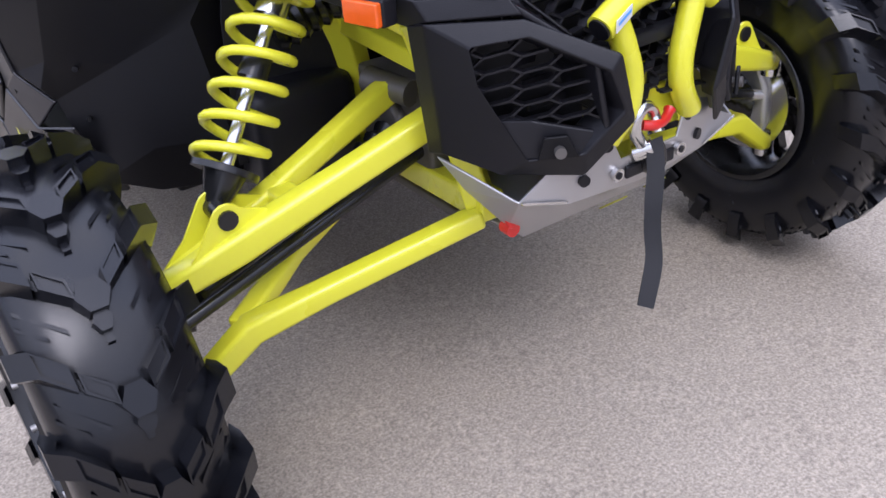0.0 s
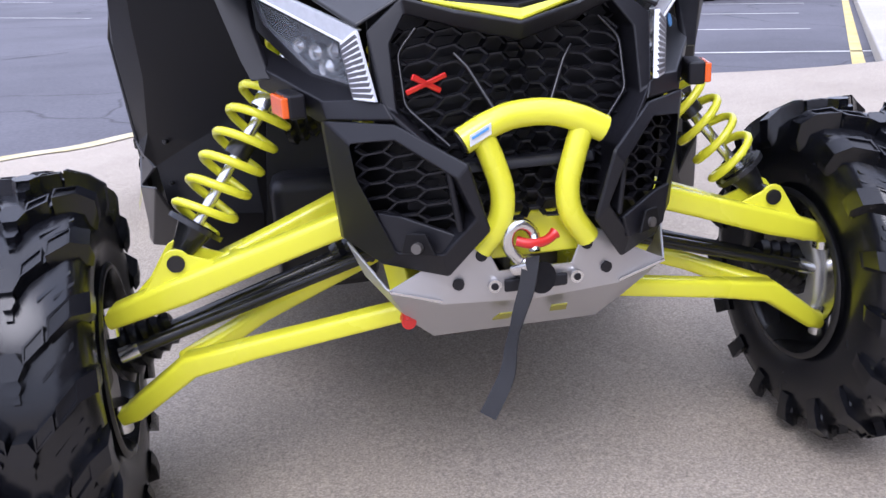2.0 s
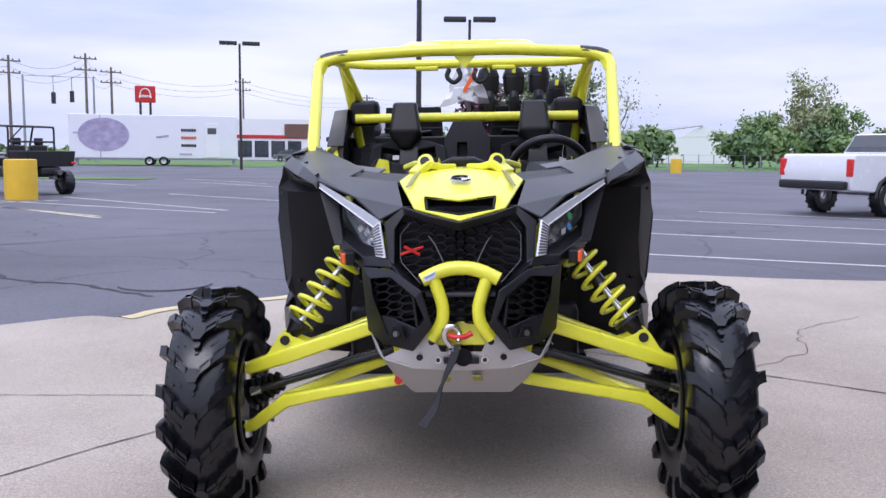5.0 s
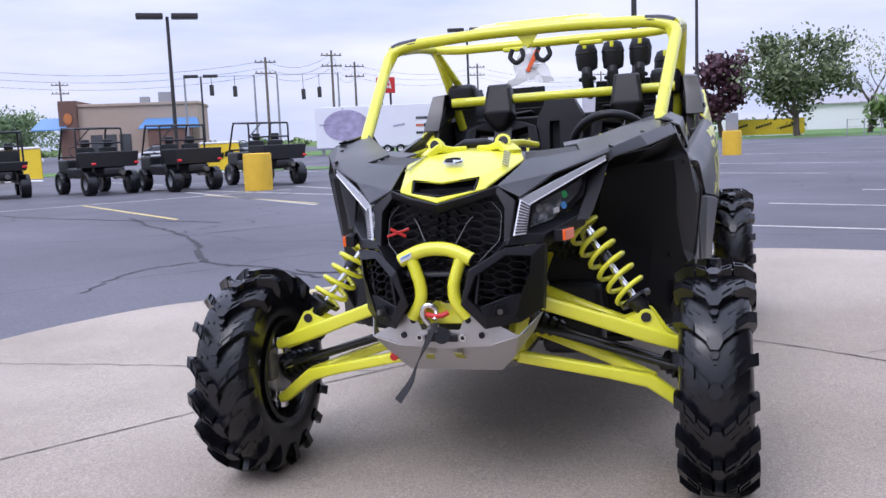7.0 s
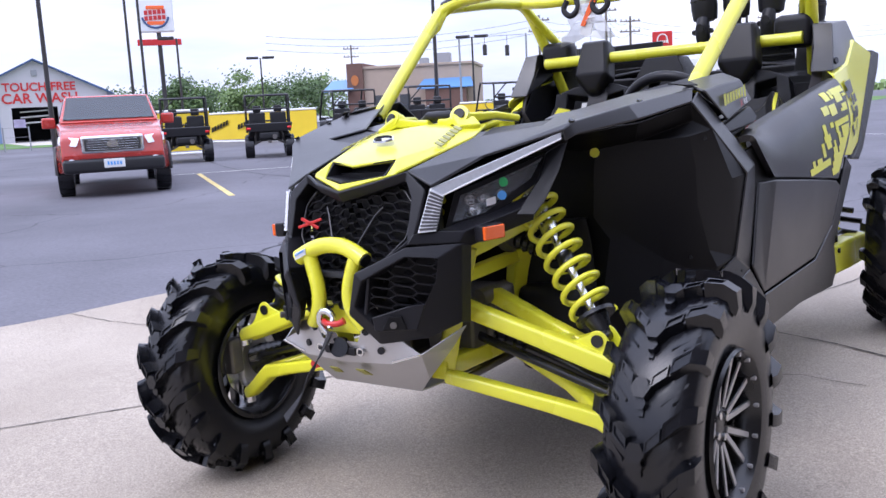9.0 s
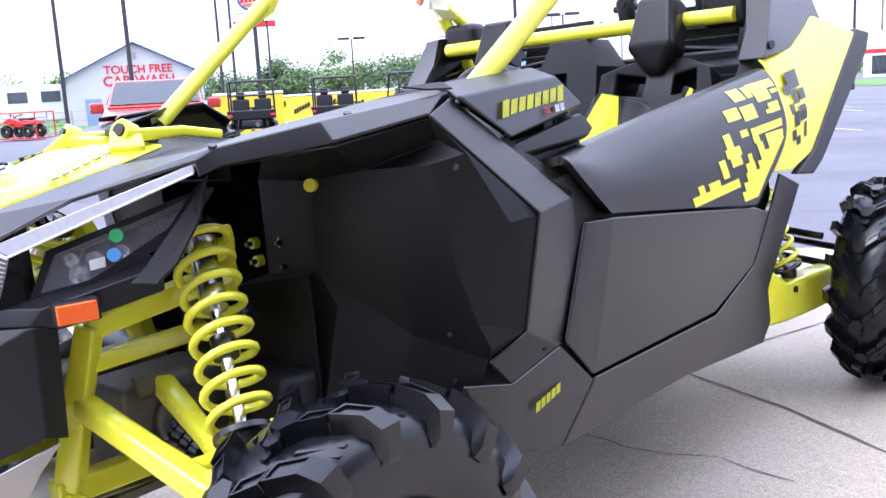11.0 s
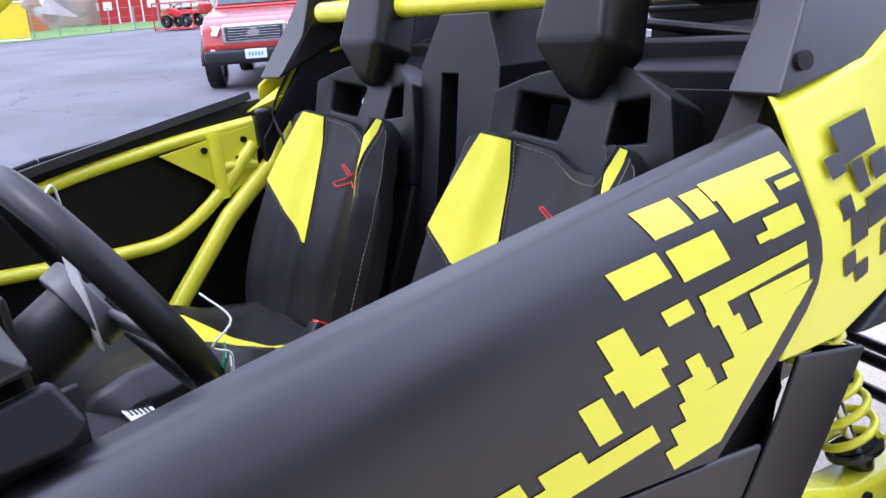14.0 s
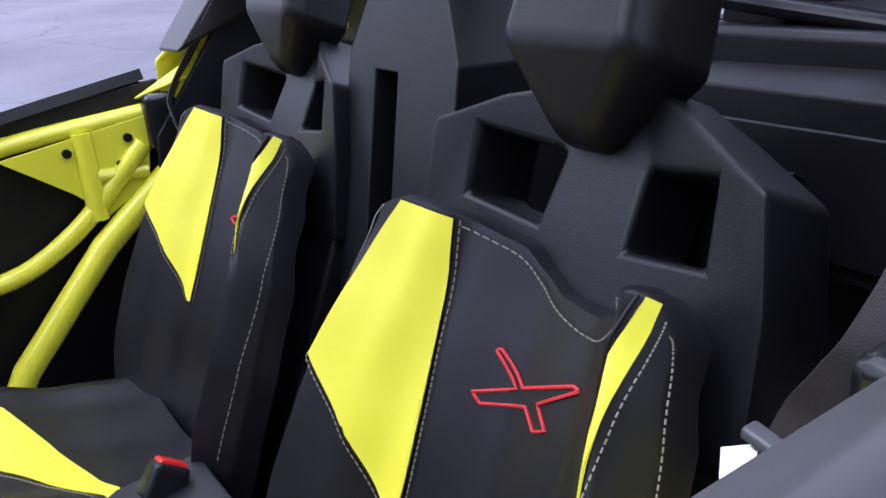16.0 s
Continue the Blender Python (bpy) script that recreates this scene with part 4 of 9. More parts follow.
# two raised ribs and the red cross badge on the grille
for s in (-1, 1):
    bm = bmesh.new()
    tube(bm, [grille_at(s * 0.095, 0.945) + Vector((0, -0.012, 0)), grille_at(s * 0.078, 0.925) + Vector((0, -0.016, 0)), grille_at(s * 0.035, 0.842) + Vector((0, -0.016, 0))], 0.0036, 8)
    part("grille_rib", bm, GRAPHITE, fascia)
bm = bmesh.new()
c = grille_at(-0.145, 0.905) + Vector((0, -0.022, 0))
for a, L, w in ((16, 0.074, 0.0085), (-30, 0.056, 0.0095)):
    m = Matrix.Translation(c) @ Matrix.Rotation(radians(18), 4, "Z") @ Matrix.Rotation(radians(-a), 4, "Y")
    box(bm, (0, 0, 0), (L, 0.006, w), m)
bevelled(bm, 0.002, 30)
part("cross_badge", bm, RED, fascia, "red cross-shaped badge")

for s in (-1, 1):
    # lower pod with its own opening
    I = [(0.130, -0.558, 0.784), (0.208, -0.480, 0.832), (0.272, -0.432, 0.822), (0.266, -0.440, 0.770), (0.216, -0.482, 0.654), (0.150, -0.530, 0.660), (0.104, -0.562, 0.722)]
    Oo = [(0.112, -0.560, 0.806), (0.205, -0.466, 0.856), (0.306, -0.372, 0.852), (0.290, -0.372, 0.650), (0.236, -0.440, 0.622), (0.142, -0.520, 0.618), (0.082, -0.560, 0.700)]
    B = [(x + 0.008, y + 0.055, z) for x, y, z in I]
    rear = [(0.308, -0.330, 0.842), (0.292, -0.335, 0.640)]
    V = Oo + I + B + rear
    F = [(i, (i + 1) % 7, 7 + (i + 1) % 7, 7 + i) for i in range(7)] + [(7 + i, 7 + (i + 1) % 7, 14 + (i + 1) % 7, 14 + i) for i in range(7)] + [(2, 3, 22, 21)]
    pod = part("intake_pod", shell(V, F, 0.008, 0.009, False, s, 3), BLACK, car, "black moulded side intake")

    def pod_at(u, v, s=s):
        return Vector((s * u, -0.512 + 0.80 * (u - 0.14), v - 0.30 * (u - 0.19)))

    oc = [(0.106, 0.690), (0.132, 0.760), (0.208, 0.838), (0.276, 0.850), (0.268, 0.790), (0.228, 0.706), (0.150, 0.676)]
    part("intake_mesh", honeycomb(oc, pod_at, 0.056, 0.024, 0.0034, 0.012), BLACK, pod, "black honeycomb mesh")
    b2 = slab([sx(s, p) for p in ((0.10, -0.470, 0.64), (0.26, -0.355, 0.64), (0.285, -0.338, 0.85), (0.10, -0.462, 0.80))], 0.004, 0)
    part("intake_backing", b2, LINER, pod)
    b2 = slab([sx(s, p) for p in ((0.140, -0.530, 0.655), (0.224, -0.470, 0.652), (0.242, -0.452, 0.715), (0.205, -0.478, 0.712), (0.130, -0.528, 0.690))], 0.012, 0.004)
    part("fog_cover", b2, BLACK, pod, "black blanking cover with a screw pocket")
    b2 = slab([sx(s, p) for p in ((0.163, -0.532, 0.660), (0.212, -0.497, 0.658), (0.203, -0.502, 0.692), (0.176, -0.521, 0.694))], 0.006, 0.002)
    part("screw_pocket", b2, LINER, pod)
    bm = bmesh.new()
    disc(bm, sx(s, (0.188, -0.518, 0.672)), (0.6 * s, -1, 0.1), 0.0085, 0.016, 14)
    part("screw", bm, STEEL_DARK, pod)

    # cheek between pod, grille and light
    V = [(0.216, -0.447, 0.885), (0.205, -0.464, 0.860), (0.300, -0.375, 0.852), (0.305, -0.350, 0.880), (0.252, -0.400, 0.885), (0.408, -0.180, 0.925), (0.402, -0.175, 0.880), (0.302, -0.335, 0.836), (0.255, -0.322, 0.892), (0.310, -0.252, 0.908), (0.395, -0.120, 0.955), (0.20, -0.30, 0.86)]
    F = [(0, 1, 2, 3, 4), (3, 2, 7, 6, 5), (4, 3, 9, 8), (3, 5, 10, 9)]
    part("cheek_panel", shell(V, F, 0.008, 0.009, False, s), BLACK, car, "black moulded cheek panel")
    # marker lamp
    bm = rbox((0, 0, 0), (0.030, 0.075, 0.040), 0.005, Matrix.Translation(sx(s, (0.352, -0.315, 0.872))) @ Matrix.Rotation(radians(-15 * s), 4, "Z"))
    mk = part("marker_lamp", bm, BLACK, car, "side marker lamp housing")
    bm = rbox((0, 0, 0), (0.012, 0.066, 0.034), 0.003, Matrix.Translation(sx(s, (0.370, -0.322, 0.872))) @ Matrix.Rotation(radians(-15 * s), 4, "Z"))
    part("reflector", bm, ORANGE, mk, "orange marker lens")
    # headlight: dark bowl, lamps, clear lens
    lens = [(0.252, -0.328, 0.896), (0.262, -0.296, 0.960), (0.375, -0.142, 1.018), (0.396, -0.100, 1.036), (0.380, -0.140, 0.985), (0.310, -0.262, 0.912)]
    head = part("headlight", slab([sx(s, (x * 0.985, y + 0.055, z)) for x, y, z in lens], 0.004, 0.001), BLACK_GLOSS, car, "clear headlight with dark bowl and lamp lenses")
    V = [(0.243, -0.345, 0.884), (0.250, -0.305, 0.968), (0.378, -0.132, 1.032), (0.412, -0.075, 1.050), (0.396, -0.120, 0.975), (0.315, -0.255, 0.897)] + lens + [(x * 0.985, y + 0.055, z) for x, y, z in lens]
    F = [(i, (i + 1) % 6, 6 + (i + 1) % 6, 6 + i) for i in range(6)] + [(6 + i, 6 + (i + 1) % 6, 12 + (i + 1) % 6, 12 + i) for i in range(6)]
    part("bezel", shell(V, F, 0.004, 0.002, False, s), BLACK, head, "black headlight bezel")
    for p, rad in (((0.285, -0.282, 0.918), 0.019), ((0.300, -0.255, 0.942), 0.017), ((0.272, -0.285, 0.945), 0.015), ((0.325, -0.215, 0.950), 0.015)):
        bm = bmesh.new()
        q = Vector((0.72 * s, -0.65, 0.15)).to_track_quat("Z", "Y").to_matrix().to_4x4()
        q.translation = Vector(sx(s, (p[0] - 0.010, p[1] + 0.02, p[2])))
        lathe(bm, [(rad, 0.0), (rad * 1.05, 0.012), (rad * 0.85, 0.016), (rad * 0.8, 0.010), (0.0, 0.018)], q, 18)
        part("lamp", bm, CHROME, head, "round projector lamp")
    b2 = slab([sx(s, p) for p in lens], 0.003, 0)
    lo = part("lens", b2, LENS, head, "clear plastic lens")
    lo.visible_shadow = False
    if s > 0:
        for c, mat, nm in (((0.338, -0.214, 0.985), STICK_GREEN, 0.012), ((0.336, -0.222, 0.952), STICK_BLUE, 0.012)):
            bm = bmesh.new()
            disc(bm, (c[0] + 0.008, c[1] - 0.008, c[2]), (0.75, -0.6, 0.2), nm, 0.002, 20)
            part("sticker", bm, mat, head, "round inspection sticker")
        b2 = slab([(0.316, -0.262, 0.946), (0.330, -0.240, 0.950), (0.330, -0.240, 0.932), (0.316, -0.262, 0.928)], 0.002, 0, (0.75, -0.6, 0.2))
        part("sticker", b2, PAPER, head, "small white sticker")
    # light strip: down-leg, elbow, long upper run
    a0, a1, a2 = Vector((0.222, -0.437, 0.885)), Vector((0.240, -0.395, 0.990)), Vector((0.470, -0.130, 1.098))
    b0, b1, b2_ = Vector((0.250, -0.400, 0.885)), Vector((0.262, -0.372, 0.970)), Vector((0.470, -0.128, 1.082))
    V = [tuple(v) for v in (a0, a1, a2, b2_, b1, b0)]
    strip = part("light_strip", shell(V, [(0, 1, 4, 5)], 0.010, 0.002, False, s), LIGHT_STRIP, car, "clear white daytime light strip", 30)
    across = (a1 - a0).cross(b0 - a0).normalized()
    if across.y > 0:
        across = -across
    for k in range(1, 12):
        bm = bmesh.new()
        bar(bm, sx(s, a0.lerp(a1, k / 12) + across * 0.009), sx(s, b0.lerp(b1, k / 12) + across * 0.009), 0.0032, 0.006)
        part("rib", bm, GREY_TRIM, strip, "grey rib")
    part("light_run", shell(V, [(1, 2, 3, 4)], 0.010, 0.002, False, s), LIGHT_RUN, strip, "glossy pale upper run of the strip")
    bm = bmesh.new()
    tube(bm, [sx(s, b1 + Vector((0, -0.004, 0))), sx(s, b2_ + Vector((0, -0.004, 0)))], 0.0022, 6)
    part("light_pipe", bm, WHITE, strip, "thin white light pipe")
    brow = [(0.398, -0.088, 1.046), (0.470, -0.100, 1.078), (0.442, -0.108, 1.000), (0.418, -0.150, 0.925), (0.406, -0.185, 0.896), (0.372, -0.220, 0.902), (0.394, -0.132, 0.980)]
    part("headlight_brow", slab([sx(s, p) for p in brow], 0.014, 0.004, (s * 0.7, -0.7, 0)), BLACK, car, "black moulded arm behind the headlight")

# -- bonnet --
V = [(0, -0.462, 1.000), (0.140, -0.398, 1.032), (0.205, -0.130, 1.100), (0.168, 0.000, 1.128), (0, 0.020, 1.140), (0, -0.449, 1.012), (0.102, -0.396, 1.022), (0.110, -0.352, 1.064), (0, -0.396, 1.054), (0.130, -0.130, 1.122), (0, -0.150, 1.134), (0.150, -0.250, 1.082)]
F = [(0, 1, 6, 5), (1, 7, 6), (1, 2, 11), (1, 11, 7), (11, 2, 9), (7, 11, 9, 10, 8), (2, 3, 9), (9, 3, 4, 10)]
hood = part("bonnet", shell(V, F, 0.010, 0.005, True), YELLOW_PLASTIC, car, "lime-yellow bonnet panel with a scoop")
V = [(0, -0.445, 1.012), (0.100, -0.394, 1.022), (0.108, -0.352, 1.062), (0, -0.393, 1.052), (0, -0.33, 1.010), (0.09, -0.30, 1.02), (0.095, -0.29, 1.05), (0, -0.31, 1.05)]
part("scoop", shell(V, [(4, 5, 6, 7), (0, 1, 5, 4), (1, 2, 6, 5), (2, 3, 7, 6)], 0.004, 0, True), BLACK, hood, "black scoop mouth")
bm = bmesh.new()
q = Matrix.Translation((0.0, -0.260, 1.1085)) @ Matrix.Rotation(radians(15.5), 4, "X")
lathe(bm, [(0.030, 0.0), (0.028, 0.005), (0.0, 0.006)], q @ Matrix.Diagonal((1.15, 0.8, 1, 1)), 28)
part("badge", bm, CHROME, hood, "oval silver badge")
bm = bmesh.new()
tube(bm, [q @ Vector((0.026 * math.cos(a), 0.014 * math.sin(a), 0.0065)) for a in [0.6 + 0.25 * k for k in range(18)]], 0.0035, 6)
part("badge_arc", bm, BLACK, hood)
for s in (-1, 1):
    for k in range(6):
        bm = bmesh.new()
        p = Vector(sx(s, (0.165 - 0.004 * k, -0.235 + 0.024 * k, 1.0905 + 0.0068 * k)))
        box(bm, (0, 0, 0), (0.022, 0.014, 0.003), Matrix.Translation(p) @ Matrix.Rotation(radians(16), 4, "X") @ Matrix.Rotation(radians(26 * s), 4, "Y"))
        part("lettering_bar", bm, FAINT, hood, "faint grey lettering bar")
    # hinge towers at the back of the bonnet
    bm = bmesh.new()
    leg(bm, [sx(s, p) for p in ((0.160, -0.075, 1.120), (0.118, -0.050, 1.150), (0.070, -0.020, 1.140), (0.02, -0.01, 1.142))], [0.07, 0.06, 0.045, 0.04], [0.022, 0.030, 0.022, 0.018])
    leg(bm, [sx(s, p) for p in ((0.118, -0.050, 1.150), (0.150, 0.060, 1.150), (0.190, 0.130, 1.135))], [0.05, 0.045, 0.05], [0.028, 0.022, 0.02])
    bevelled(bm, 0.006, 30)
    disc(bm, sx(s, (0.118, -0.052, 1.155)), (0.2 * s, -1, 0.5), 0.027, 0.03, 18)
    part("bonnet_bracket", bm, YELLOW_PLASTIC, hood, "lime-yellow cast bonnet bracket")
    bm = bmesh.new()
    disc(bm, sx(s, (0.121, -0.062, 1.1595)), (0.2 * s, -1, 0.5), 0.016, 0.018, 16)
    part("bracket_hole", bm, BLACK, hood)
bm = bmesh.new()
tube(bm, [(-0.08, 0.03, 1.135), (-0.03, 0.0, 1.158), (0.04, 0.0, 1.158), (0.09, 0.03, 1.135)], 0.016, 10)
part("bonnet_bridge", bm, BLACK, hood)

# -- fender tops --
for s in (-1, 1):
    V = [(0.172, -0.392, 1.036), (0.245, -0.396, 0.998), (0.330, -0.285, 1.058), (0.475, -0.130, 1.104), (0.212, -0.130, 1.100), (0.300, -0.110, 1.108), (0.378, -0.060, 1.116), (0.488, -0.098, 1.122),
         (0.175, 0.010, 1.126), (0.345, 0.080, 1.136), (0.560, 0.085, 1.150), (0.470, 0.290, 1.178), (0.652, 0.322, 1.180), (0.590, 0.490, 1.216), (0.640, 0.560, 1.208), (0.674, 0.255, 1.146), (0.586, 0.090, 1.112), (0.498, -0.092, 1.090),
         (0.250, 0.040, 1.105), (0.480, -0.128, 1.075)]
    F = [(0, 1, 2, 4), (4, 2, 5), (2, 3, 7, 6), (2, 6, 5), (6, 7, 10, 9), (9, 10, 12, 11), (11, 12, 14, 13), (10, 7, 17, 16), (12, 10, 16, 15), (7, 3, 19, 17)]
    fender = part("fender_top", shell(V, F, 0.008, 0.013, False, s), GRAPHITE, car, "dark grey moulded fender top")
    V = [(0.212, -0.128, 1.092), (0.300, -0.108, 1.098), (0.376, -0.058, 1.106), (0.345, 0.080, 1.126), (0.178, 0.012, 1.116)]
    part("bonnet_vent", slab([sx(s, p) for p in V], 0.012, 0.002, (0, 0, -1)), BLACK, fender, "black recessed bonnet vent")
    for p in ((0.483, -0.095, 1.124), (0.565, 0.150, 1.158)):
        bm = bmesh.new()
        disc(bm, sx(s, p), (0.35 * s, -0.2, 1), 0.008, 0.007, 14)
        part("screw", bm, BLACK_GLOSS, fender)
    # fender side band round the wheel well, and the shelf behind it
    V = [(0.586, 0.090, 1.108), (0.674, 0.255, 1.143), (0.664, 0.329, 1.172), (0.731, 0.622, 0.936), (0.728, 0.550, 0.624), (0.716, 0.386, 0.585), (0.751, 0.480, 0.925), (0.722, 0.445, 0.680),
         (0.676, 0.370, 0.630), (0.650, 0.500, 1.085), (0.700, 0.690, 0.955), (0.700, 0.720, 0.600)]
    F = [(1, 2, 3, 6), (3, 4, 7, 6), (4, 5, 8, 7), (2, 9, 10, 3), (3, 10, 11, 4)]
    side = part("fender_side", shell(V, F, 0.008, 0.016, False, s, 3), GRAPHITE, car, "dark grey faceted fender side")
    # wheel-well liner
    V = [(0.585, 0.085, 1.100), (0.668, 0.262, 1.138), (0.745, 0.486, 0.920), (0.716, 0.450, 0.680), (0.672, 0.374, 0.632), (0.640, 0.310, 0.470), (0.660, 0.288, 1.092), (0.704, 0.315, 1.064), (0.660, 0.258, 1.050), (0.520, 0.215, 1.046),
         (0.728, 0.405, 0.915), (0.664, 0.287, 0.965), (0.660, 0.305, 0.850), (0.676, 0.345, 0.715), (0.694, 0.358, 0.664), (0.573, 0.228, 0.945), (0.569, 0.235, 0.857), (0.570, 0.262, 0.704), (0.555, 0.205, 0.550), (0.448, 0.178, 0.771), (0.430, 0.130, 0.560),
         (0.410, 0.165, 0.975), (0.395, 0.180, 0.836), (0.410, 0.060, 1.090), (0.415, 0.178, 1.030), (0.20, 0.20, 1.03), (0.20, 0.20, 0.45), (0.48, -0.10, 1.085), (0.30, 0.0, 1.08), (0.44, 0.18, 0.45), (0.555, 0.235, 0.45)]
    F = [(0, 1, 6, 9), (23, 0, 9, 24), (27, 0, 23), (27, 23, 28), (1, 7, 6), (1, 2, 10, 7), (9, 6, 7, 8), (7, 10, 11, 8), (10, 2, 3), (10, 3, 13, 12, 11), (3, 14, 13), (3, 4, 14), (8, 11, 15, 9), (11, 12, 16, 15), (12, 13, 17, 16), (13, 14, 4, 17), (4, 5, 18, 17),
         (9, 15, 21, 24), (15, 16, 22, 21), (16, 17, 19, 22), (17, 18, 20, 19), (18, 5, 30), (18, 30, 29, 20), (25, 24, 21, 22, 26), (22, 19, 20, 29, 26), (23, 24, 25)]
    liner = part("wheel_well_liner", shell(V, F, 0.004, 0.012, False, s, 3), LINER, car, "black moulded wheel-well liner")
    for p, mat, rad in (((0.416, 0.168, 1.022), YELLOW, 0.014), ((0.687, 0.304, 1.040), BLACK_GLOSS, 0.0070), ((0.617, 0.282, 0.855), BLACK_GLOSS, 0.0055), ((0.634, 0.306, 0.702), BLACK_GLOSS, 0.0055), ((0.560, 0.245, 0.985), BLACK_GLOSS, 0.0045), ((0.635, 0.308, 0.603), BLACK_GLOSS, 0.0050)):
        bm = bmesh.new()
        disc(bm, sx(s, p), (0.5 * s, -1, 0.1), rad, 0.012, 14)
        part("push_pin", bm, mat, liner)
    for p in ((0.272, 0.190, 0.840), (0.165, 0.190, 0.845), (0.262, 0.190, 0.893), (0.155, 0.190, 0.885)):
        bm = bmesh.new()
        disc(bm, sx(s, (p[0], p[1] + 0.012, p[2])), (0, -1, 0), 0.013, 0.016, 16)
        boss = part("frame_boss", bm, YELLOW, liner, "yellow frame boss showing through the liner")
        bm = bmesh.new()
        disc(bm, sx(s, p), (0, -1, 0), 0.006, 0.02, 10)
        part("bolt", bm, BLACK_GLOSS, liner, "black bolt head")
    # the lower flank is added: a dark sheet across an open space
    V = [(0.215, 0.088, 0.815), (0.380, 0.165, 0.836), (0.400, 0.150, 0.770), (0.320, 0.138, 0.750), (0.225, 0.088, 0.745), (0.20, 0.21, 0.82), (0.38, 0.21, 0.84), (0.18, 0.090, 0.50), (0.43, 0.125, 0.50)]
    part("splash_guard", shell(V, [(0, 1, 2, 3, 4), (0, 5, 6, 1), (4, 3, 2, 8, 7)], 0.006, 0.010, False, s, 3), LINER, liner, "black moulded splash guard with an added dark lower sheet")
    # badge pod by the screen pillar: flat face, rolled top, and a ridged grip below
    V = [(0.681, 0.336, 1.172), (0.680, 0.500, 1.186), (0.680, 0.672, 1.196), (0.690, 0.755, 1.130), (0.706, 0.460, 1.082), (0.612, 0.345, 1.200), (0.622, 0.500, 1.213), (0.632, 0.640, 1.222), (0.640, 0.745, 1.160), (0.650, 0.480, 1.070), (0.640, 0.760, 1.110)]
    F = [(0, 1, 2, 3, 4), (5, 6, 1, 0), (6, 7, 2, 1), (7, 8, 3, 2), (4, 3, 10, 9)]
    pod2 = part("badge_panel", shell(V, F, 0.010, 0.011, False, s, 4), GRAPHITE, car, "dark grey panel with yellow lettering bars")
    V = [(0.684, 0.475, 1.064), (0.678, 0.765, 1.112), (0.700, 0.782, 1.076), (0.694, 0.768, 1.058), (0.690, 0.510, 1.040), (0.650, 0.520, 1.020), (0.650, 0.770, 1.040)]
    part("pod_grip", shell([sx(s, p) for p in V], [(0, 1, 2, 3, 4), (4, 3, 6, 5)], 0.02, 0.010, False, 1, 3), BLACK, pod2, "black ridged grip below the panel")
    # shade in the gap above the door, made as a dark sheet
    V = [(0.660, 0.480, 1.064), (0.650, 0.790, 1.090), (0.660, 0.790, 0.960), (0.690, 0.600, 0.960), (0.665, 0.500, 1.030)]
    part("gap_shade_sheet", slab([sx(s, p) for p in V], 0.01, 0.002, (-s, 0, 0)), LINER, pod2, "dark sheet for the shade between the grip and the door")
    V = [(0.598, 0.270, 1.196), (0.640, 0.292, 1.188), (0.658, 0.345, 1.186), (0.630, 0.345, 1.200)]
    part("vent_notch", slab([sx(s, p) for p in V], 0.004, 0.001), LINER, pod2)
    # slanted lettering bars: yellow word, red cross, pale letters
    p0, p1 = Vector((0.6985, 0.440, 1.138)), Vector((0.6935, 0.672, 1.161))
    n = Vector((0.95, -0.02, 0.25))
    up = Vector((-0.22, 0.12, 0.95)).normalized()
    bm = bmesh.new()
    d = (p1 - p0)
    for k in range(8):
        a = p0 + d * (k / 8) + n * 0.001
        w = d * 0.098
        h = up * (0.034 if k in (0, 7) else 0.029)
        lean = d.normalized() * 0.012
        q4 = [a - h * 0.5, a + w - h * 0.5, a + w + h * 0.5 + lean, a + h * 0.5 + lean]
        bm = bmesh.new()
        bm.faces.new([bm.verts.new(sx(s, p)) for p in q4])
        bmesh.ops.solidify(bm, geom=bm.faces[:], thickness=0.002)
        part("lettering_bar", bm, YELLOW_PLASTIC, pod2, "yellow slanted lettering bar")
    for k, mat, nm in ((0, RED, "red cross mark"), (1, WHITE, "pale lettering bar")):
        for j in range(2):
            bm = bmesh.new()
            a = p0 + d * ((0.66 if k == 0 else 0.82) + 0.085 * j * k) + n * 0.001 - up * 0.030
            w, h = d * (0.10 if k == 0 else 0.07), up * 0.016
            if k == 0:
                t = up * (0.010 if j else -0.010)
                q4 = [a - t - h * 0.18, a + w + t - h * 0.18, a + w + t + h * 0.18, a - t + h * 0.18]
            else:
                q4 = [a - h * 0.5, a + w - h * 0.5, a + w + h * 0.5, a + h * 0.5]
            bm.faces.new([bm.verts.new(sx(s, p)) for p in q4])
            bmesh.ops.solidify(bm, geom=bm.faces[:], thickness=0.002 + 0.0006 * j)
            part("lettering_bar", bm, mat, pod2, nm)

    # lower front body and sill
    V = [(0.732, 0.548, 0.624), (0.672, 0.290, 0.600), (0.708, 0.365, 0.440), (0.738, 0.520, 0.405), (0.746, 0.648, 0.520), (0.60, 0.30, 0.44), (0.60, 0.56, 0.39), (0.718, 0.388, 0.584)]
    low = part("lower_body", shell(V, [(0, 7, 2, 3, 4), (7, 1, 2), (1, 5, 2), (2, 5, 6, 3)], 0.008, 0.012, False, s, 3), GRAPHITE, car, "dark grey lower body panel")
    for k in range(5):
        bm = bmesh.new()
        a = Vector((0.7345, 0.436 + 0.019 * k, 0.508 + 0.004 * k))
        q4 = [a, a + Vector((0.001, 0.014, 0.003)), a + Vector((0.001, 0.018, 0.024)), a + Vector((0.0, 0.004, 0.021))]
        bm.faces.new([bm.verts.new(sx(s, (p[0] + 0.002, p[1], p[2]))) for p in q4])
        bmesh.ops.solidify(bm, geom=bm.faces[:], thickness=0.002)
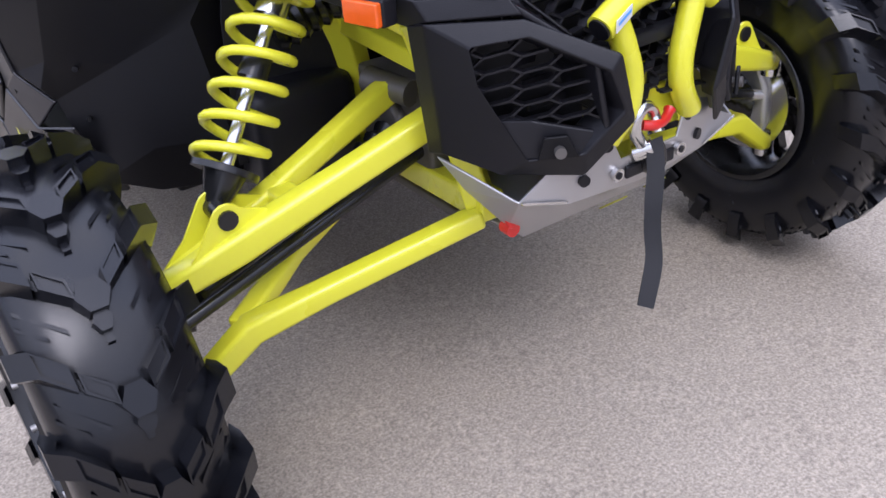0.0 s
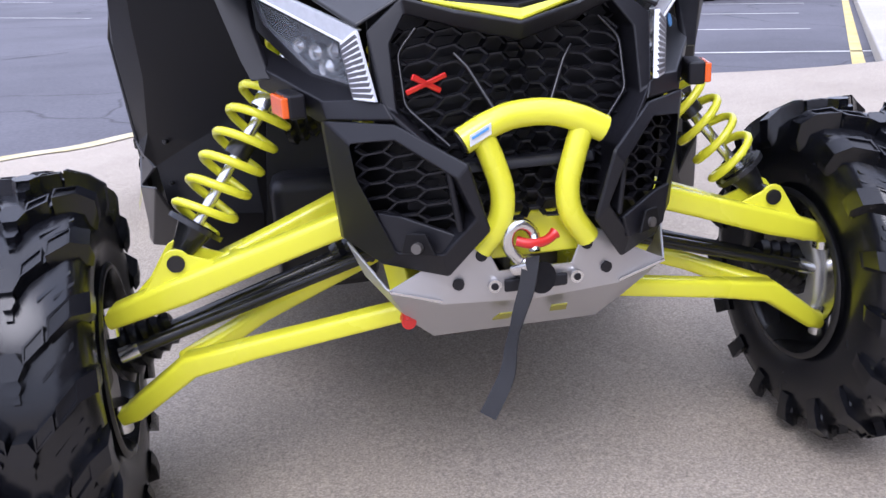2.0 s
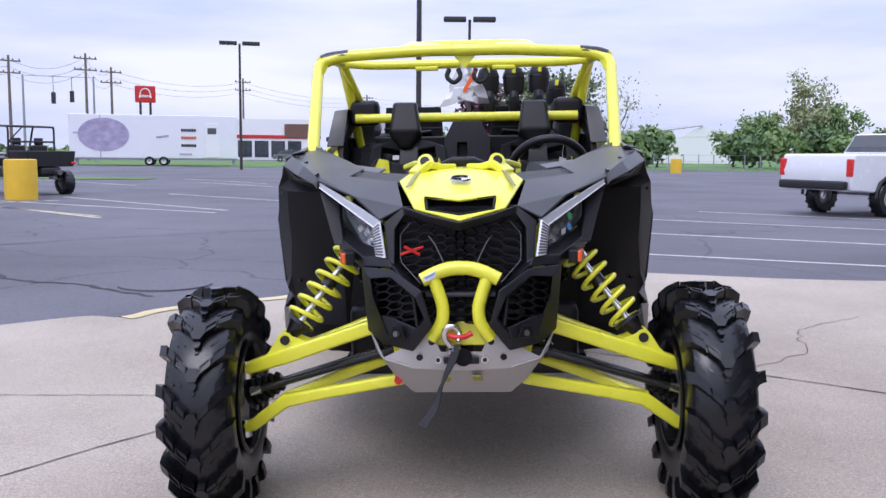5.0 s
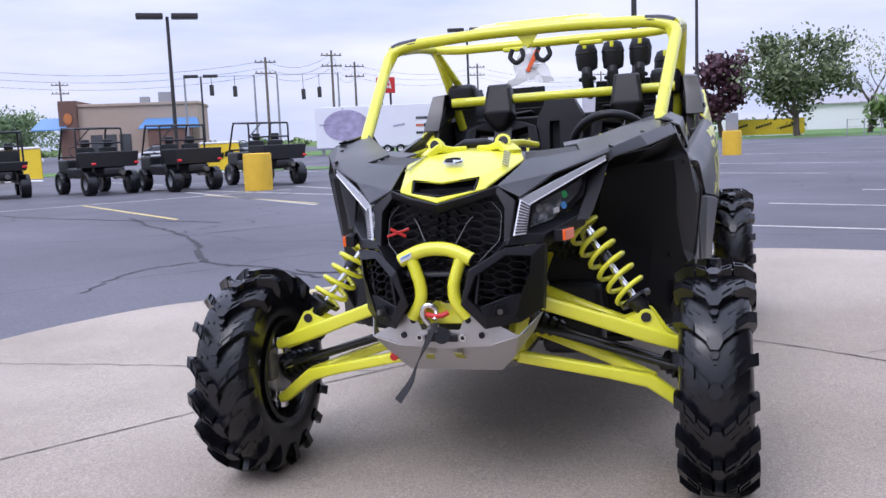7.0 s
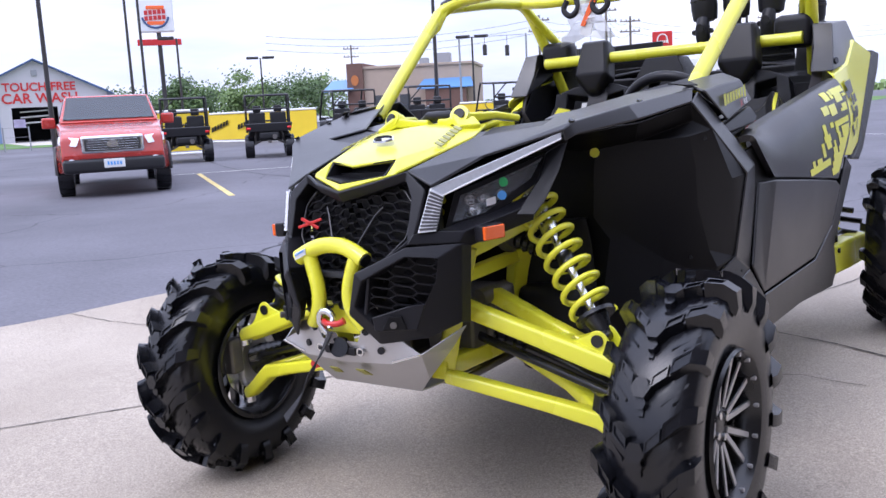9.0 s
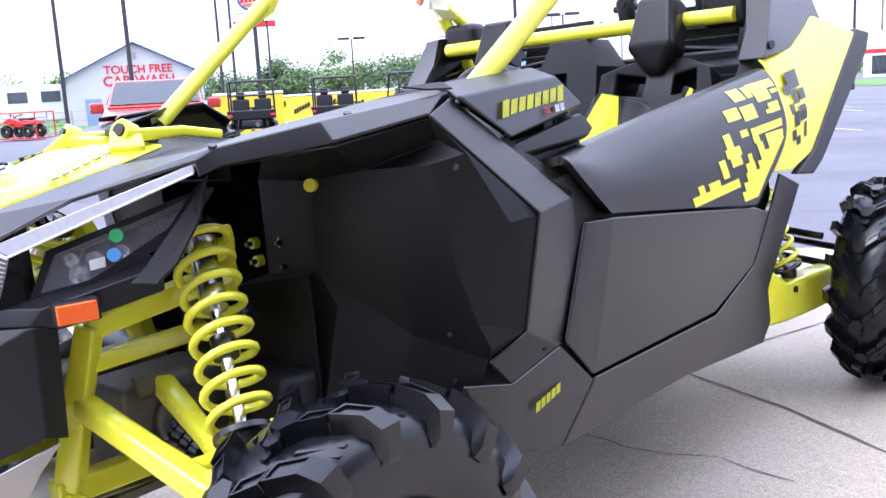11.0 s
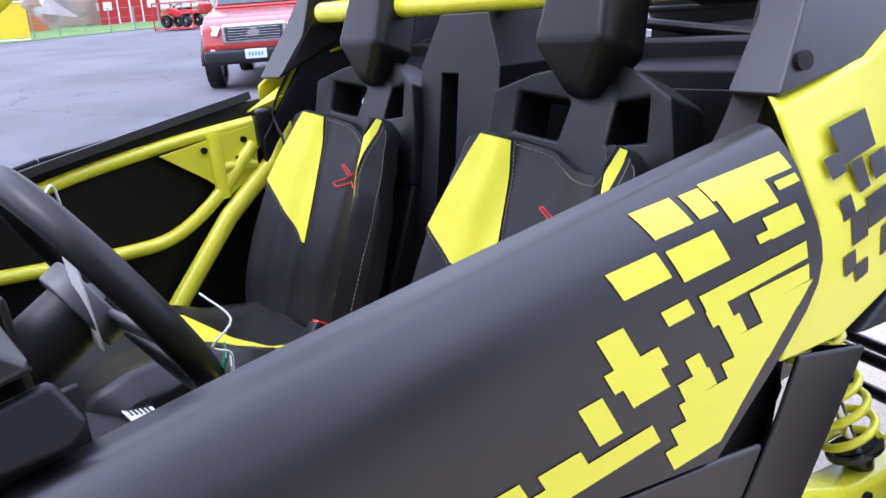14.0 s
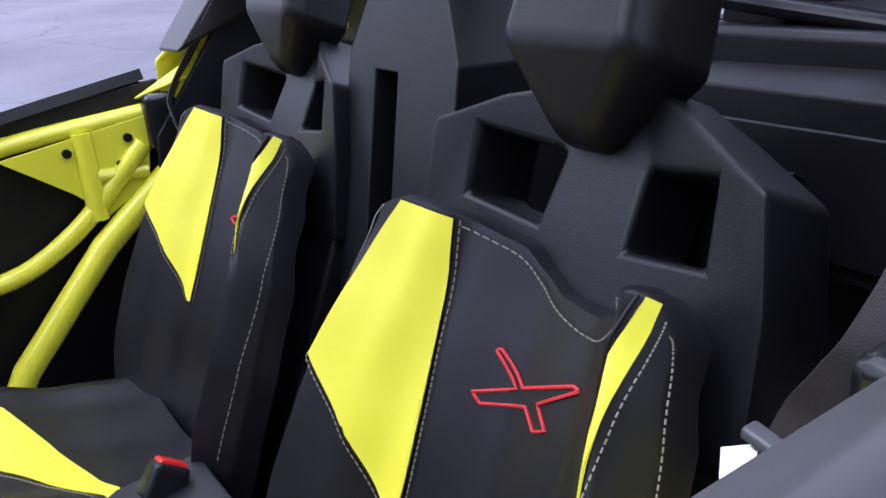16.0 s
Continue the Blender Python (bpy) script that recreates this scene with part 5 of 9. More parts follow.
        part("lettering_bar", bm, YELLOW_PLASTIC, low, "small yellow lettering bar")
    V = [(0.748, 0.655, 0.522), (0.738, 0.522, 0.403), (0.740, 1.124, 0.388), (0.745, 1.610, 0.345), (0.752, 1.655, 0.402), (0.740, 1.668, 0.500), (0.762, 1.255, 0.520), (0.772, 1.490, 0.612), (0.785, 1.605, 0.780), (0.795, 1.640, 0.865), (0.775, 1.850, 0.805), (0.60, 0.60, 0.36), (0.60, 1.60, 0.31), (0.765, 1.76, 0.85), (0.69, 1.86, 0.78), (0.68, 1.66, 0.48), (0.68, 1.67, 0.36)]
    F = [(0, 1, 2, 6), (6, 2, 3, 7), (7, 3, 4, 5), (7, 5, 8), (8, 5, 10, 9), (1, 11, 12, 3, 2), (10, 5, 15, 14), (5, 4, 16, 15)]
    part("rocker_panel", shell(V, F, 0.008, 0.012, False, s), GRAPHITE, car, "dark grey rocker and rear door pillar")

    # door: bulged upper skin and flat lower insert
    rows = [[(0.688, 0.592, 1.022), (0.664, 0.800, 1.046), (0.690, 1.100, 1.097), (0.718, 1.450, 1.150), (0.734, 1.630, 1.176)],
            [(0.716, 0.602, 1.027), (0.702, 0.800, 1.042), (0.730, 1.100, 1.089), (0.753, 1.450, 1.139), (0.766, 1.625, 1.164)],
            [(0.736, 0.613, 1.016), (0.740, 0.800, 0.997), (0.767, 1.100, 1.033), (0.786, 1.450, 1.077), (0.796, 1.642, 1.095)],
            [(0.745, 0.665, 0.962), (0.757, 0.800, 0.942), (0.783, 1.100, 0.945), (0.801, 1.450, 0.945), (0.806, 1.660, 0.965)],
            [(0.757, 0.745, 0.883), (0.763, 0.850, 0.871), (0.787, 1.100, 0.842), (0.799, 1.330, 0.814), (0.804, 1.445, 0.800)]]
    door = part("door", moulded(rows, s, 0.020, 0.006), GRAPHITE, car, "dark grey half door with pixel graphics", 45)
    V = [(0.726, 0.678, 0.874), (0.762, 0.746, 0.874), (0.790, 1.100, 0.834), (0.800, 1.438, 0.793), (0.786, 1.570, 0.760), (0.772, 1.485, 0.616), (0.760, 1.250, 0.530), (0.744, 0.652, 0.528), (0.738, 0.560, 0.630)]
    part("door_insert", shell(V, [(0, 1, 7, 8), (1, 2, 6, 7), (2, 3, 5, 6), (3, 4, 5)], 0.012, 0.008, False, s, 3), GRAPHITE, door, "flat dark grey lower door insert")
    # inner door skin closes the gaps
    V = [(0.715, 0.58, 0.98), (0.750, 1.60, 1.12), (0.757, 1.66, 0.80), (0.738, 1.45, 0.50), (0.730, 0.60, 0.45), (0.720, 0.50, 0.62)]
    part("inner_skin", slab([sx(s, p) for p in V], 0.012, 0.003, (-s, 0, 0)), LINER, door, "black inner door skin")
    # rear quarter
    V = [(0.702, 1.690, 1.222), (0.746, 1.662, 1.186), (0.800, 1.672, 1.040), (0.797, 1.590, 0.874), (0.795, 1.740, 0.862), (0.800, 1.860, 1.040), (0.760, 1.860, 1.225), (0.740, 2.100, 1.330), (0.730, 2.560, 1.275), (0.780, 1.960, 0.900), (0.64, 1.90, 1.27), (0.62, 2.20, 1.35)]
    F = [(0, 1, 6, 10), (1, 2, 5, 6), (2, 3, 4, 5), (5, 4, 9), (6, 5, 9, 8, 7), (10, 6, 7, 11)]
    quarter = part("rear_quarter_panel", shell(V, F, 0.008, 0.006, False, s), YELLOW_PLASTIC, car, "lime-yellow rear quarter with pixel graphics")
    V = [(0.735, 2.560, 1.290), (0.745, 2.680, 1.275), (0.745, 2.640, 1.200), (0.785, 2.040, 0.860), (0.785, 1.955, 0.825), (0.790, 1.800, 0.842), (0.790, 1.950, 0.905)]
    part("quarter_edge", slab([sx(s, p) for p in V], 0.03, 0.008, (-s, 0, 0)), BLACK, quarter, "black trim along the quarter panel")

# pixel graphics on door and quarter: small proud vinyl blocks
def skin_of(ob):
    """The outer skin of a panel, for laying vinyl on it."""
    me = ob.data
    return BVHTree.FromPolygons([v.co for v in me.vertices], [tuple(p.vertices) for p in me.polygons])


def decal(bm, skin, s, y0, y1, z0, z1, rake=0.49, slope=0.07, flare=None):
    """A vinyl block with a raked outline, laid on the skin from the side; flare leans its rear end."""
    nu, nv = max(2, int((y1 - y0) / 0.02)), max(2, int((z1 - z0) / 0.010))
    grid = []
    for j in range(nv + 1):
        row = []
        for i in range(nu + 1):
            z = z0 + (z1 - z0) * j / nv
            dz = z - 0.5 * (z0 + z1)
            fore, aft = y0 - rake * dz, y1 + (-rake if flare is None else flare) * dz
            y = fore + (aft - fore) * i / nu
            z += slope * (y1 - y0) * i / nu
            hit = skin.ray_cast(Vector((s * 1.2, y, z + 0.10)), Vector((-s, 0, -0.25)).normalized(), 0.55)
            row.append(hit[0] + hit[1] * (0.0014 if hit[1].x * s > 0 else -0.0014) if hit[0] else None)
        grid.append(row)
    vs = [[bm.verts.new(p) if p else None for p in row] for row in grid]
    for j in range(nv):
        for i in range(nu):
            q = (vs[j][i], vs[j][i + 1], vs[j + 1][i + 1], vs[j + 1][i])
            if all(q):
                bm.faces.new(q)


for s in (-1, 1):
    doors = [o for o in car.children if o.name.startswith("door")]
    skin = skin_of(doors[0 if s < 0 else 1])
    upper = [(1.368, 1.430, 1.095, 1.131), (1.442, 1.474, 1.101, 1.134), (1.473, 1.618, 1.116, 1.140), (1.492, 1.578, 1.084, 1.1170), (1.588, 1.630, 1.104, 1.116), (1.304, 1.380, 1.043, 1.077), (1.396, 1.476, 1.037, 1.079), (1.559, 1.626, 1.047, 1.077), (1.539, 1.564, 1.047, 1.059)]
    lower = [(1.090, 1.340, 0.846, 0.871), (1.118, 1.148, 0.870, 0.896), (1.172, 1.232, 0.870, 0.896), (1.240, 1.275, 0.895, 0.946), (1.385, 1.440, 0.895, 0.921), 
             (1.300, 1.360, 0.920, 0.946), (1.400, 1.425, 0.920, 0.946), (1.275, 1.360, 0.945, 0.971), (1.462, 1.500, 0.945, 0.971), (1.275, 1.315, 0.970, 1.012), (1.440, 1.478, 0.970, 0.992), (1.368, 1.412, 0.994, 1.014)]
    # blocks that run out to the raked rear edge of the door
    rear = [(1.360, 1.468, 0.818, 0.846), (1.370, 1.500, 0.845, 0.871), (1.385, 1.532, 0.870, 0.896), (1.462, 1.564, 0.895, 0.921), (1.475, 1.597, 0.920, 0.946), (1.532, 1.630, 0.945, 0.971)]
    rear = [q + (0.49, 0.03, 1.25) for q in rear] + [(1.520, 1.638, 0.970, 0.992, 0.49, 0.04, 0.0), (1.432, 1.635, 0.991, 1.014, 0.49, 0.07, -0.1)]
    for q4 in upper + lower + rear:
        bm = bmesh.new()
        decal(bm, skin, s, *q4)
        part("decal_block", bm, YELLOW_PLASTIC, doors[0 if s < 0 else 1], "yellow pixel-block decal")
    quarters = [o for o in car.children if o.name.startswith("rear_quarter_panel")]
    skin = skin_of(quarters[0 if s < 0 else 1])
    bm = bmesh.new()
    for y0, y1, z0, z1 in ((1.715, 1.750, 1.090, 1.120), (1.745, 1.830, 1.105, 1.160), (1.770, 1.800, 1.060, 1.105), (1.815, 1.860, 1.070, 1.105), (1.725, 1.755, 1.030, 1.060), (1.750, 1.790, 0.990, 1.035), (1.790, 1.850, 1.005, 1.050), (1.735, 1.765, 0.950, 0.980), (1.765, 1.800, 0.935, 0.960), (1.835, 1.860, 0.955, 1.000)):
        decal(bm, skin, s, y0, y1, z0, z1, 0.2, 0.15)
    part("quarter_graphic", bm, GRAPHITE, quarters[0 if s < 0 else 1], "dark grey pixel-block decal")

# ---- roll cage ----
R_TUBE = 0.0255
bm = bmesh.new()
hoop = bend([(0.596, 0.452, 1.163), (0.655, 1.000, 1.575), (0.56, 1.020, 1.612), (0.20, 1.000, 1.628), (-0.20, 1.000, 1.628), (-0.56, 1.020, 1.612), (-0.655, 1.000, 1.575), (-0.596, 0.452, 1.163)], 0.09, 5)
tube(bm, hoop, R_TUBE, 14)
cage = part("roll_cage", bm, YELLOW, car, "lime-yellow tubular roll cage")
for s in (-1, 1):
    bm = bmesh.new()
    tube(bm, bend([sx(s, p) for p in ((0.640, 1.01, 1.590), (0.650, 1.40, 1.630), (0.650, 1.72, 1.640), (0.625, 1.860, 1.420), (0.600, 1.98, 1.20))], 0.10, 5), R_TUBE, 14)
    part("side_rail", bm, YELLOW, cage)
    bm = bmesh.new()
    tube(bm, [sx(s, p) for p in ((0.640, 1.66, 1.632), (0.560, 2.02, 1.36), (0.52, 2.25, 1.18))], 0.021, 12)
    part("rear_brace", bm, YELLOW, cage)
    # front hoop bend's shade as a dark skin; a drilled gusset at the pillar
    bm = bmesh.new()
    tube(bm, curve_points([sx(s, p) for p in ((0.640, 1.012, 1.592), (0.600, 1.018, 1.606), (0.520, 1.020, 1.615))], 4), R_TUBE + 0.0015, 14)
    part("bend_shade", bm, BLACK_GLOSS, cage, "dark skin standing for shade at the hoop bend")
    b2 = slab([sx(s, p) for p in ((0.655, 0.780, 1.410), (0.660, 0.960, 1.545), (0.600, 1.000, 1.590), (0.640, 0.970, 1.500), (0.648, 0.85, 1.432))], 0.004, 0.001)
    part("gusset", b2, YELLOW, cage)
    bm = bmesh.new()
    box(bm, sx(s, (0.596, 0.460, 1.158)), (0.040, 0.045, 0.02))
    bevelled(bm, 0.010, 30)
    part("pillar_foot", bm, GRAPHITE, cage, "dark grey pillar foot")
bm = bmesh.new()
tube(bm, bend([(-0.640, 1.66, 1.636), (-0.50, 1.66, 1.622), (0.50, 1.66, 1.622), (0.640, 1.66, 1.636)], 0.06), R_TUBE - 0.002, 14)
part("rear_hoop", bm, YELLOW, cage)
bm = bmesh.new()
tube(bm, [(-0.60, 1.80, 1.350), (0.60, 1.80, 1.350)], R_TUBE, 14)
part("harness_bar", bm, YELLOW, cage)
bm = bmesh.new()
tube(bm, [(-0.19, 1.24, 1.672), (0.25, 1.24, 1.672)], R_TUBE, 14)
part("light_bar_tube", bm, YELLOW, cage)
for x in (-0.19, 0.24):
    b2 = slab([(x - 0.12, 1.08, 1.645), (x + 0.10, 1.08, 1.645), (x + 0.06, 1.25, 1.690), (x - 0.06, 1.25, 1.690)], 0.006, 0.002)
    part("roof_bracket", b2, YELLOW, cage)
for x in (-0.20, 0.20):
    bm = rbox((x, 1.66, 1.600), (0.12, 0.05, 0.022), 0.006)
    part("clamp", bm, YELLOW, cage)
b2 = slab([(-0.06, 1.00, 1.625), (0.07, 1.00, 1.625), (0.03, 1.00, 1.575), (0.005, 1.00, 1.545), (-0.02, 1.00, 1.575)], 0.006, 0.002, (0, 1, 0))
part("mirror_tab", b2, YELLOW, cage, "yellow drilled mounting tab")

# ---- dash, floor, console ----
V = [(0, 0.06, 1.075), (0.20, 0.07, 1.075), (0.36, 0.14, 1.10), (0.50, 0.34, 1.135), (0.60, 0.52, 1.165), (0.62, 0.70, 1.10), (0.30, 0.72, 1.075), (0, 0.72, 1.075), (0.62, 0.72, 0.85), (0.30, 0.76, 0.90), (0, 0.76, 0.90), (0, 0.40, 1.085), (0.30, 0.42, 1.095)]
F = [(0, 1, 2, 12, 11), (2, 3, 12), (12, 3, 4, 5, 6), (11, 12, 6, 7), (6, 5, 8, 9), (7, 6, 9, 10)]
dash = part("dashboard", shell(V, F, 0.012, 0.008, True), BLACK, car, "black moulded dashboard and cowl")
V = [(-0.13, 0.66, 1.075), (0.10, 0.66, 1.075), (0.13, 0.80, 1.095), (-0.16, 0.80, 1.095), (-0.12, 0.79, 0.98), (0.09, 0.79, 0.98)]
part("centre_pod", shell(V, [(0, 1, 2, 3), (3, 2, 5, 4)], 0.02, 0.008), GREY_TRIM, dash, "grey faceted switch pod")
V = [(0.25, 0.64, 1.085), (0.49, 0.64, 1.085), (0.47, 0.78, 1.135), (0.27, 0.78, 1.135), (0.28, 0.79, 1.01), (0.46, 0.79, 1.01)]
part("instrument_hood", shell(V, [(0, 1, 2, 3), (3, 2, 5, 4)], 0.02, 0.010), BLACK, dash, "black instrument hood")
for s in (-1, 1):
    b2 = slab([sx(s, p) for p in ((0.30, 0.10, 1.120), (0.42, 0.15, 1.135), (0.40, 0.24, 1.145), (0.28, 0.20, 1.130))], 0.008, 0.003)
    part("cowl_mesh", b2, GREY_TRIM, dash, "perforated cowl vent")
bm = bmesh.new()
box(bm, (0, 1.25, 0.42), (1.30, 1.40, 0.04))
box(bm, (0, 0.42, 0.70), (1.10, 0.05, 0.60))
bevelled(bm, 0.01)
part("floor_pan", bm, LINER, car, "black floor and firewall")
V = [(-0.17, 0.76, 0.78), (0.17, 0.76, 0.78), (0.15, 1.10, 0.70), (-0.15, 1.10, 0.70), (0.13, 1.45, 0.745), (-0.13, 1.45, 0.745), (0.17, 0.76, 0.45), (0.16, 1.45, 0.45), (-0.17, 0.76, 0.45), (-0.16, 1.45, 0.45), (0.15, 1.10, 0.45), (-0.15, 1.10, 0.45)]
F = [(0, 1, 2, 3), (3, 2, 4, 5), (1, 6, 10, 2), (2, 10, 7, 4), (0, 3, 11, 8), (3, 5, 9, 11), (4, 7, 9, 5)]
console = part("centre_console", shell(V, F, 0.01, 0.012), BLACK, car, "black centre console with cup tray")
bm = bmesh.new()
q = Matrix.Translation((-0.02, 1.28, 0.727)) @ Matrix.Rotation(radians(7), 4, "X")
lathe(bm, [(0.060, 0.0), (0.062, 0.016), (0.052, 0.016), (0.046, -0.01), (0.0, -0.012)], q, 8)
part("cup_holder", bm, BLACK, console, "octagonal black cup holder")
b2 = slab([(-0.13, 1.00, 0.730), (-0.03, 1.00, 0.730), (-0.03, 1.05, 0.722), (-0.13, 1.05, 0.722)], 0.003, 0)
lab = part("warning_label", b2, PAPER, console, "white warning label")
bm = bmesh.new()
for k in range(5):
    box(bm, (-0.085, 1.008 + 0.008 * k, 0.7345 - 0.0013 * k), (0.06, 0.003, 0.001))
part("label_bars", bm, BLACK_GLOSS, lab)
b2 = slab([(-0.128, 1.003, 0.7335), (-0.118, 1.003, 0.7335), (-0.118, 1.047, 0.7265), (-0.128, 1.047, 0.7265)], 0.001, 0)
part("label_stripe", b2, ORANGE, lab)
V = [(-0.125, 1.96, 0.70), (-0.125, 1.64, 0.70), (-0.118, 1.735, 1.23), (-0.070, 1.758, 1.328), (0.078, 1.758, 1.328), (0.128, 1.735, 1.23), (0.135, 1.64, 0.70), (0.125, 1.96, 0.70), (0.120, 1.96, 1.22), (0.070, 1.92, 1.325), (-0.064, 1.92, 1.325), (-0.112, 1.96, 1.22),
     (-0.048, 1.732, 1.215), (0.004, 1.732, 1.215), (0.008, 1.662, 0.820), (-0.052, 1.662, 0.820), (-0.042, 1.79, 1.205), (0.002, 1.79, 1.205), (0.004, 1.72, 0.830), (-0.046, 1.72, 0.830)]
F = [(1, 2, 12, 15), (2, 5, 13, 12), (5, 6, 14, 13), (6, 1, 15, 14), (12, 13, 17, 16), (13, 14, 18, 17), (14, 15, 19, 18), (15, 12, 16, 19), (16, 17, 18, 19), (2, 3, 4, 5), (3, 10, 9, 4), (4, 9, 8, 5), (5, 8, 7, 6), (2, 11, 10, 3), (1, 0, 11, 2)]
tower = part("console_tower", shell(V, F, 0.006, 0.010, False, 1, 3), BLACK, car, "tall black centre tower with a slot")
b2 = slab([(-0.045, 1.788, 1.210), (0.003, 1.788, 1.210), (0.005, 1.718, 0.826), (-0.048, 1.718, 0.826)], 0.002, 0, (0, -1, 0))
part("tower_slot", b2, LINER, tower, "dark back of the slot")

# ---- seats, in their own frame: u across, v up the backrest, w towards the sitter ----
def seat(cx, cy=1.415):
    base = Matrix.Translation((cx, cy, 0.615)) @ Matrix.Rotation(radians(-23), 4, "X")

    def at(u, v, w):
        return base @ Vector((u, -w, v))

    def ease(xs, ys, x):
        """Smooth steps between the given heights."""
        if x <= xs[0]:
            return ys[0]
        for x0, x1, y0, y1 in zip(xs[:-1], xs[1:], ys[:-1], ys[1:]):
            if x <= x1:
                t = (x - x0) / (x1 - x0)
                t = 0.5 * t + 0.5 * t * t * (3 - 2 * t)
                return y0 + (y1 - y0) * t
        return ys[-1]

    HALF_V, HALF_U = [0.0, 0.12, 0.25, 0.37, 0.46, 0.53, 0.56], [0.215, 0.240, 0.243, 0.232, 0.208, 0.190, 0.186]
    ACROSS, PAD = [-1.0, -0.86, -0.62, -0.40, 0.0, 0.40, 0.62, 0.86, 1.0], [0.018, 0.056, 0.030, -0.005, -0.034, -0.018, 0.006, 0.066, 0.022]
    TOP_U, TOP_V = [-0.196, -0.165, -0.145, -0.09, -0.03, 0.0, 0.03, 0.08, 0.105, 0.130, 0.152, 0.172, 0.187], [0.505, 0.538, 0.552, 0.549, 0.542, 0.524, 0.512, 0.509, 0.513, 0.534, 0.548, 0.545, 0.520]

    def depth(u, v):
        """How far the padding stands towards the sitter."""
        hollow = ease([0.0, 0.15, 0.40, 0.56], [0.7, 1.0, 1.0, 0.85], v)
        return hollow * ease(ACROSS, PAD, u / ease(HALF_V, HALF_U, v)) + 0.012 * math.sin(min(1.0, max(0.0, v / 0.5)) * math.pi)

    def surf(u, v, lift=0.004):
        return at(u, v, depth(u, v) + lift)

    # padded back: a fine grid over the hollow form, closed round its edge
    b = bmesh.new()
    NU, NV = 44, 30
    grid = []
    for j in range(NV + 1):
        row = []
        for i in range(NU + 1):
            k = i / NU * 2 - 1
            v = j / NV * 0.55
            u = k * ease(HALF_V, HALF_U, v)
            v = j / NV * ease(TOP_U, TOP_V, u)
            row.append(b.verts.new(surf(u, v, 0.0)))
        grid.append(row)
    for j in range(NV):
        for i in range(NU):
            b.faces.new((grid[j][i], grid[j][i + 1], grid[j + 1][i + 1], grid[j + 1][i]))
    rim = [e for e in b.edges if len(e.link_faces) == 1]
    out = bmesh.ops.extrude_edge_only(b, edges=rim)
    push = base.to_3x3() @ Vector((0, 0.012, 0))
    for v in [g for g in out["geom"] if isinstance(g, bmesh.types.BMVert)]:
        v.co += push * 0.8 + (base @ Vector((0, 0, 0.25)) - v.co) * -0.012
    rim = [e for e in b.edges if len(e.link_faces) == 1]
    out = bmesh.ops.extrude_edge_only(b, edges=rim)
    for v in [g for g in out["geom"] if isinstance(g, bmesh.types.BMVert)]:
        v.co += push * 2.5
    back = part("seat_back", b, VINYL, car, "black vinyl bucket seat with yellow inserts", 60)

    def along(e, t):
        k = t * (len(e) - 1)
        j = min(int(k), len(e) - 2)
        return Vector(e[j]).lerp(Vector(e[j + 1]), k - j)

    def patch(left, right, n, lift, on):
        """An insert sewn on the padding between a left and a right edge."""
        b = bmesh.new()
        prev = None
        for i in range(n + 1):
            l, r2 = along(left, i / n), along(right, i / n)
            row = [b.verts.new(on(*(l.lerp(r2, q / 8)), lift)) for q in range(9)]
            if prev:
                for q in range(8):
                    b.faces.new((prev[q], prev[q + 1], row[q + 1], row[q]))
            prev = row
        bmesh.ops.recalc_face_normals(b, faces=b.faces[:])
        bmesh.ops.solidify(b, geom=b.faces[:], thickness=0.002)
        return b

    def seam(line, on, lift, parent):
        b = bmesh.new()
        P = curve_points([(p[0], p[1], 0) for p in line], 8)
        n = max(8, int(sum((P[i + 1] - P[i]).length for i in range(len(P) - 1)) / 0.0065))
        for i in range(n):
            a, c = along(P, i / n), along(P, (i + 0.66) / n)
            tube(b, [on(a.x, a.y, lift), on(c.x, c.y, lift)], 0.0008, 4)
        part("seam", b, STITCH, parent, "pale stitched seam")

    def piping(line, on, lift, parent):
        P = curve_points([(p[0], p[1], 0) for p in line], 8)
        b = bmesh.new()
        tube(b, [on(p.x, p.y, lift) for p in P], 0.0020, 6)
        part("seam_groove", b, LINER, parent, "dark sewn groove")

    L = [(-0.142, 0.549), (-0.160, 0.500), (-0.178, 0.440), (-0.197, 0.376), (-0.158, 0.336), (-0.118, 0.294), (-0.080, 0.252)]
    Rr = [(-0.095, 0.546), (-0.090, 0.490), (-0.086, 0.435), (-0.081, 0.384), (-0.077, 0.340), (-0.074, 0.294), (-0.074, 0.252)]
    part("yellow_insert", patch(L, Rr, 28, 0.003, surf), VINYL_YELLOW, back, "bright yellow vinyl insert")
    L2 = [(0.172, 0.547), (0.168, 0.505), (0.166, 0.450), (0.158, 0.390), (0.138, 0.320), (0.112, 0.250), (0.082, 0.160)]
    R2 = [(0.178, 0.545), (0.179, 0.505), (0.182, 0.450), (0.183, 0.390), (0.174, 0.320), (0.150, 0.250), (0.122, 0.160)]
    part("yellow_insert", patch(L2, R2, 24, 0.003, surf), VINYL_YELLOW, back, "bright yellow bolster strip")
    outer = [(-0.158, 0.540), (-0.176, 0.500), (-0.197, 0.440), (-0.220, 0.372), (-0.234, 0.25), (-0.230, 0.12), (-0.208, 0.03)]
    seam(outer, surf, 0.003, back)
    seam([(u + 0.005, v) for u, v in Rr], surf, 0.003, back)
    piping([(u - 0.002, v) for u, v in Rr], surf, 0.003, back)
    piping(L[3:], surf, 0.003, back)
    seam([(u - 0.006, v - 0.002) for u, v in L[3:]], surf, 0.003, back)
    seam([(-0.088, 0.541), (-0.03, 0.532), (0.0, 0.514), (0.03, 0.499), (0.08, 0.492), (0.108, 0.500), (0.132, 0.524), (0.152, 0.540)], surf, 0.003, back)
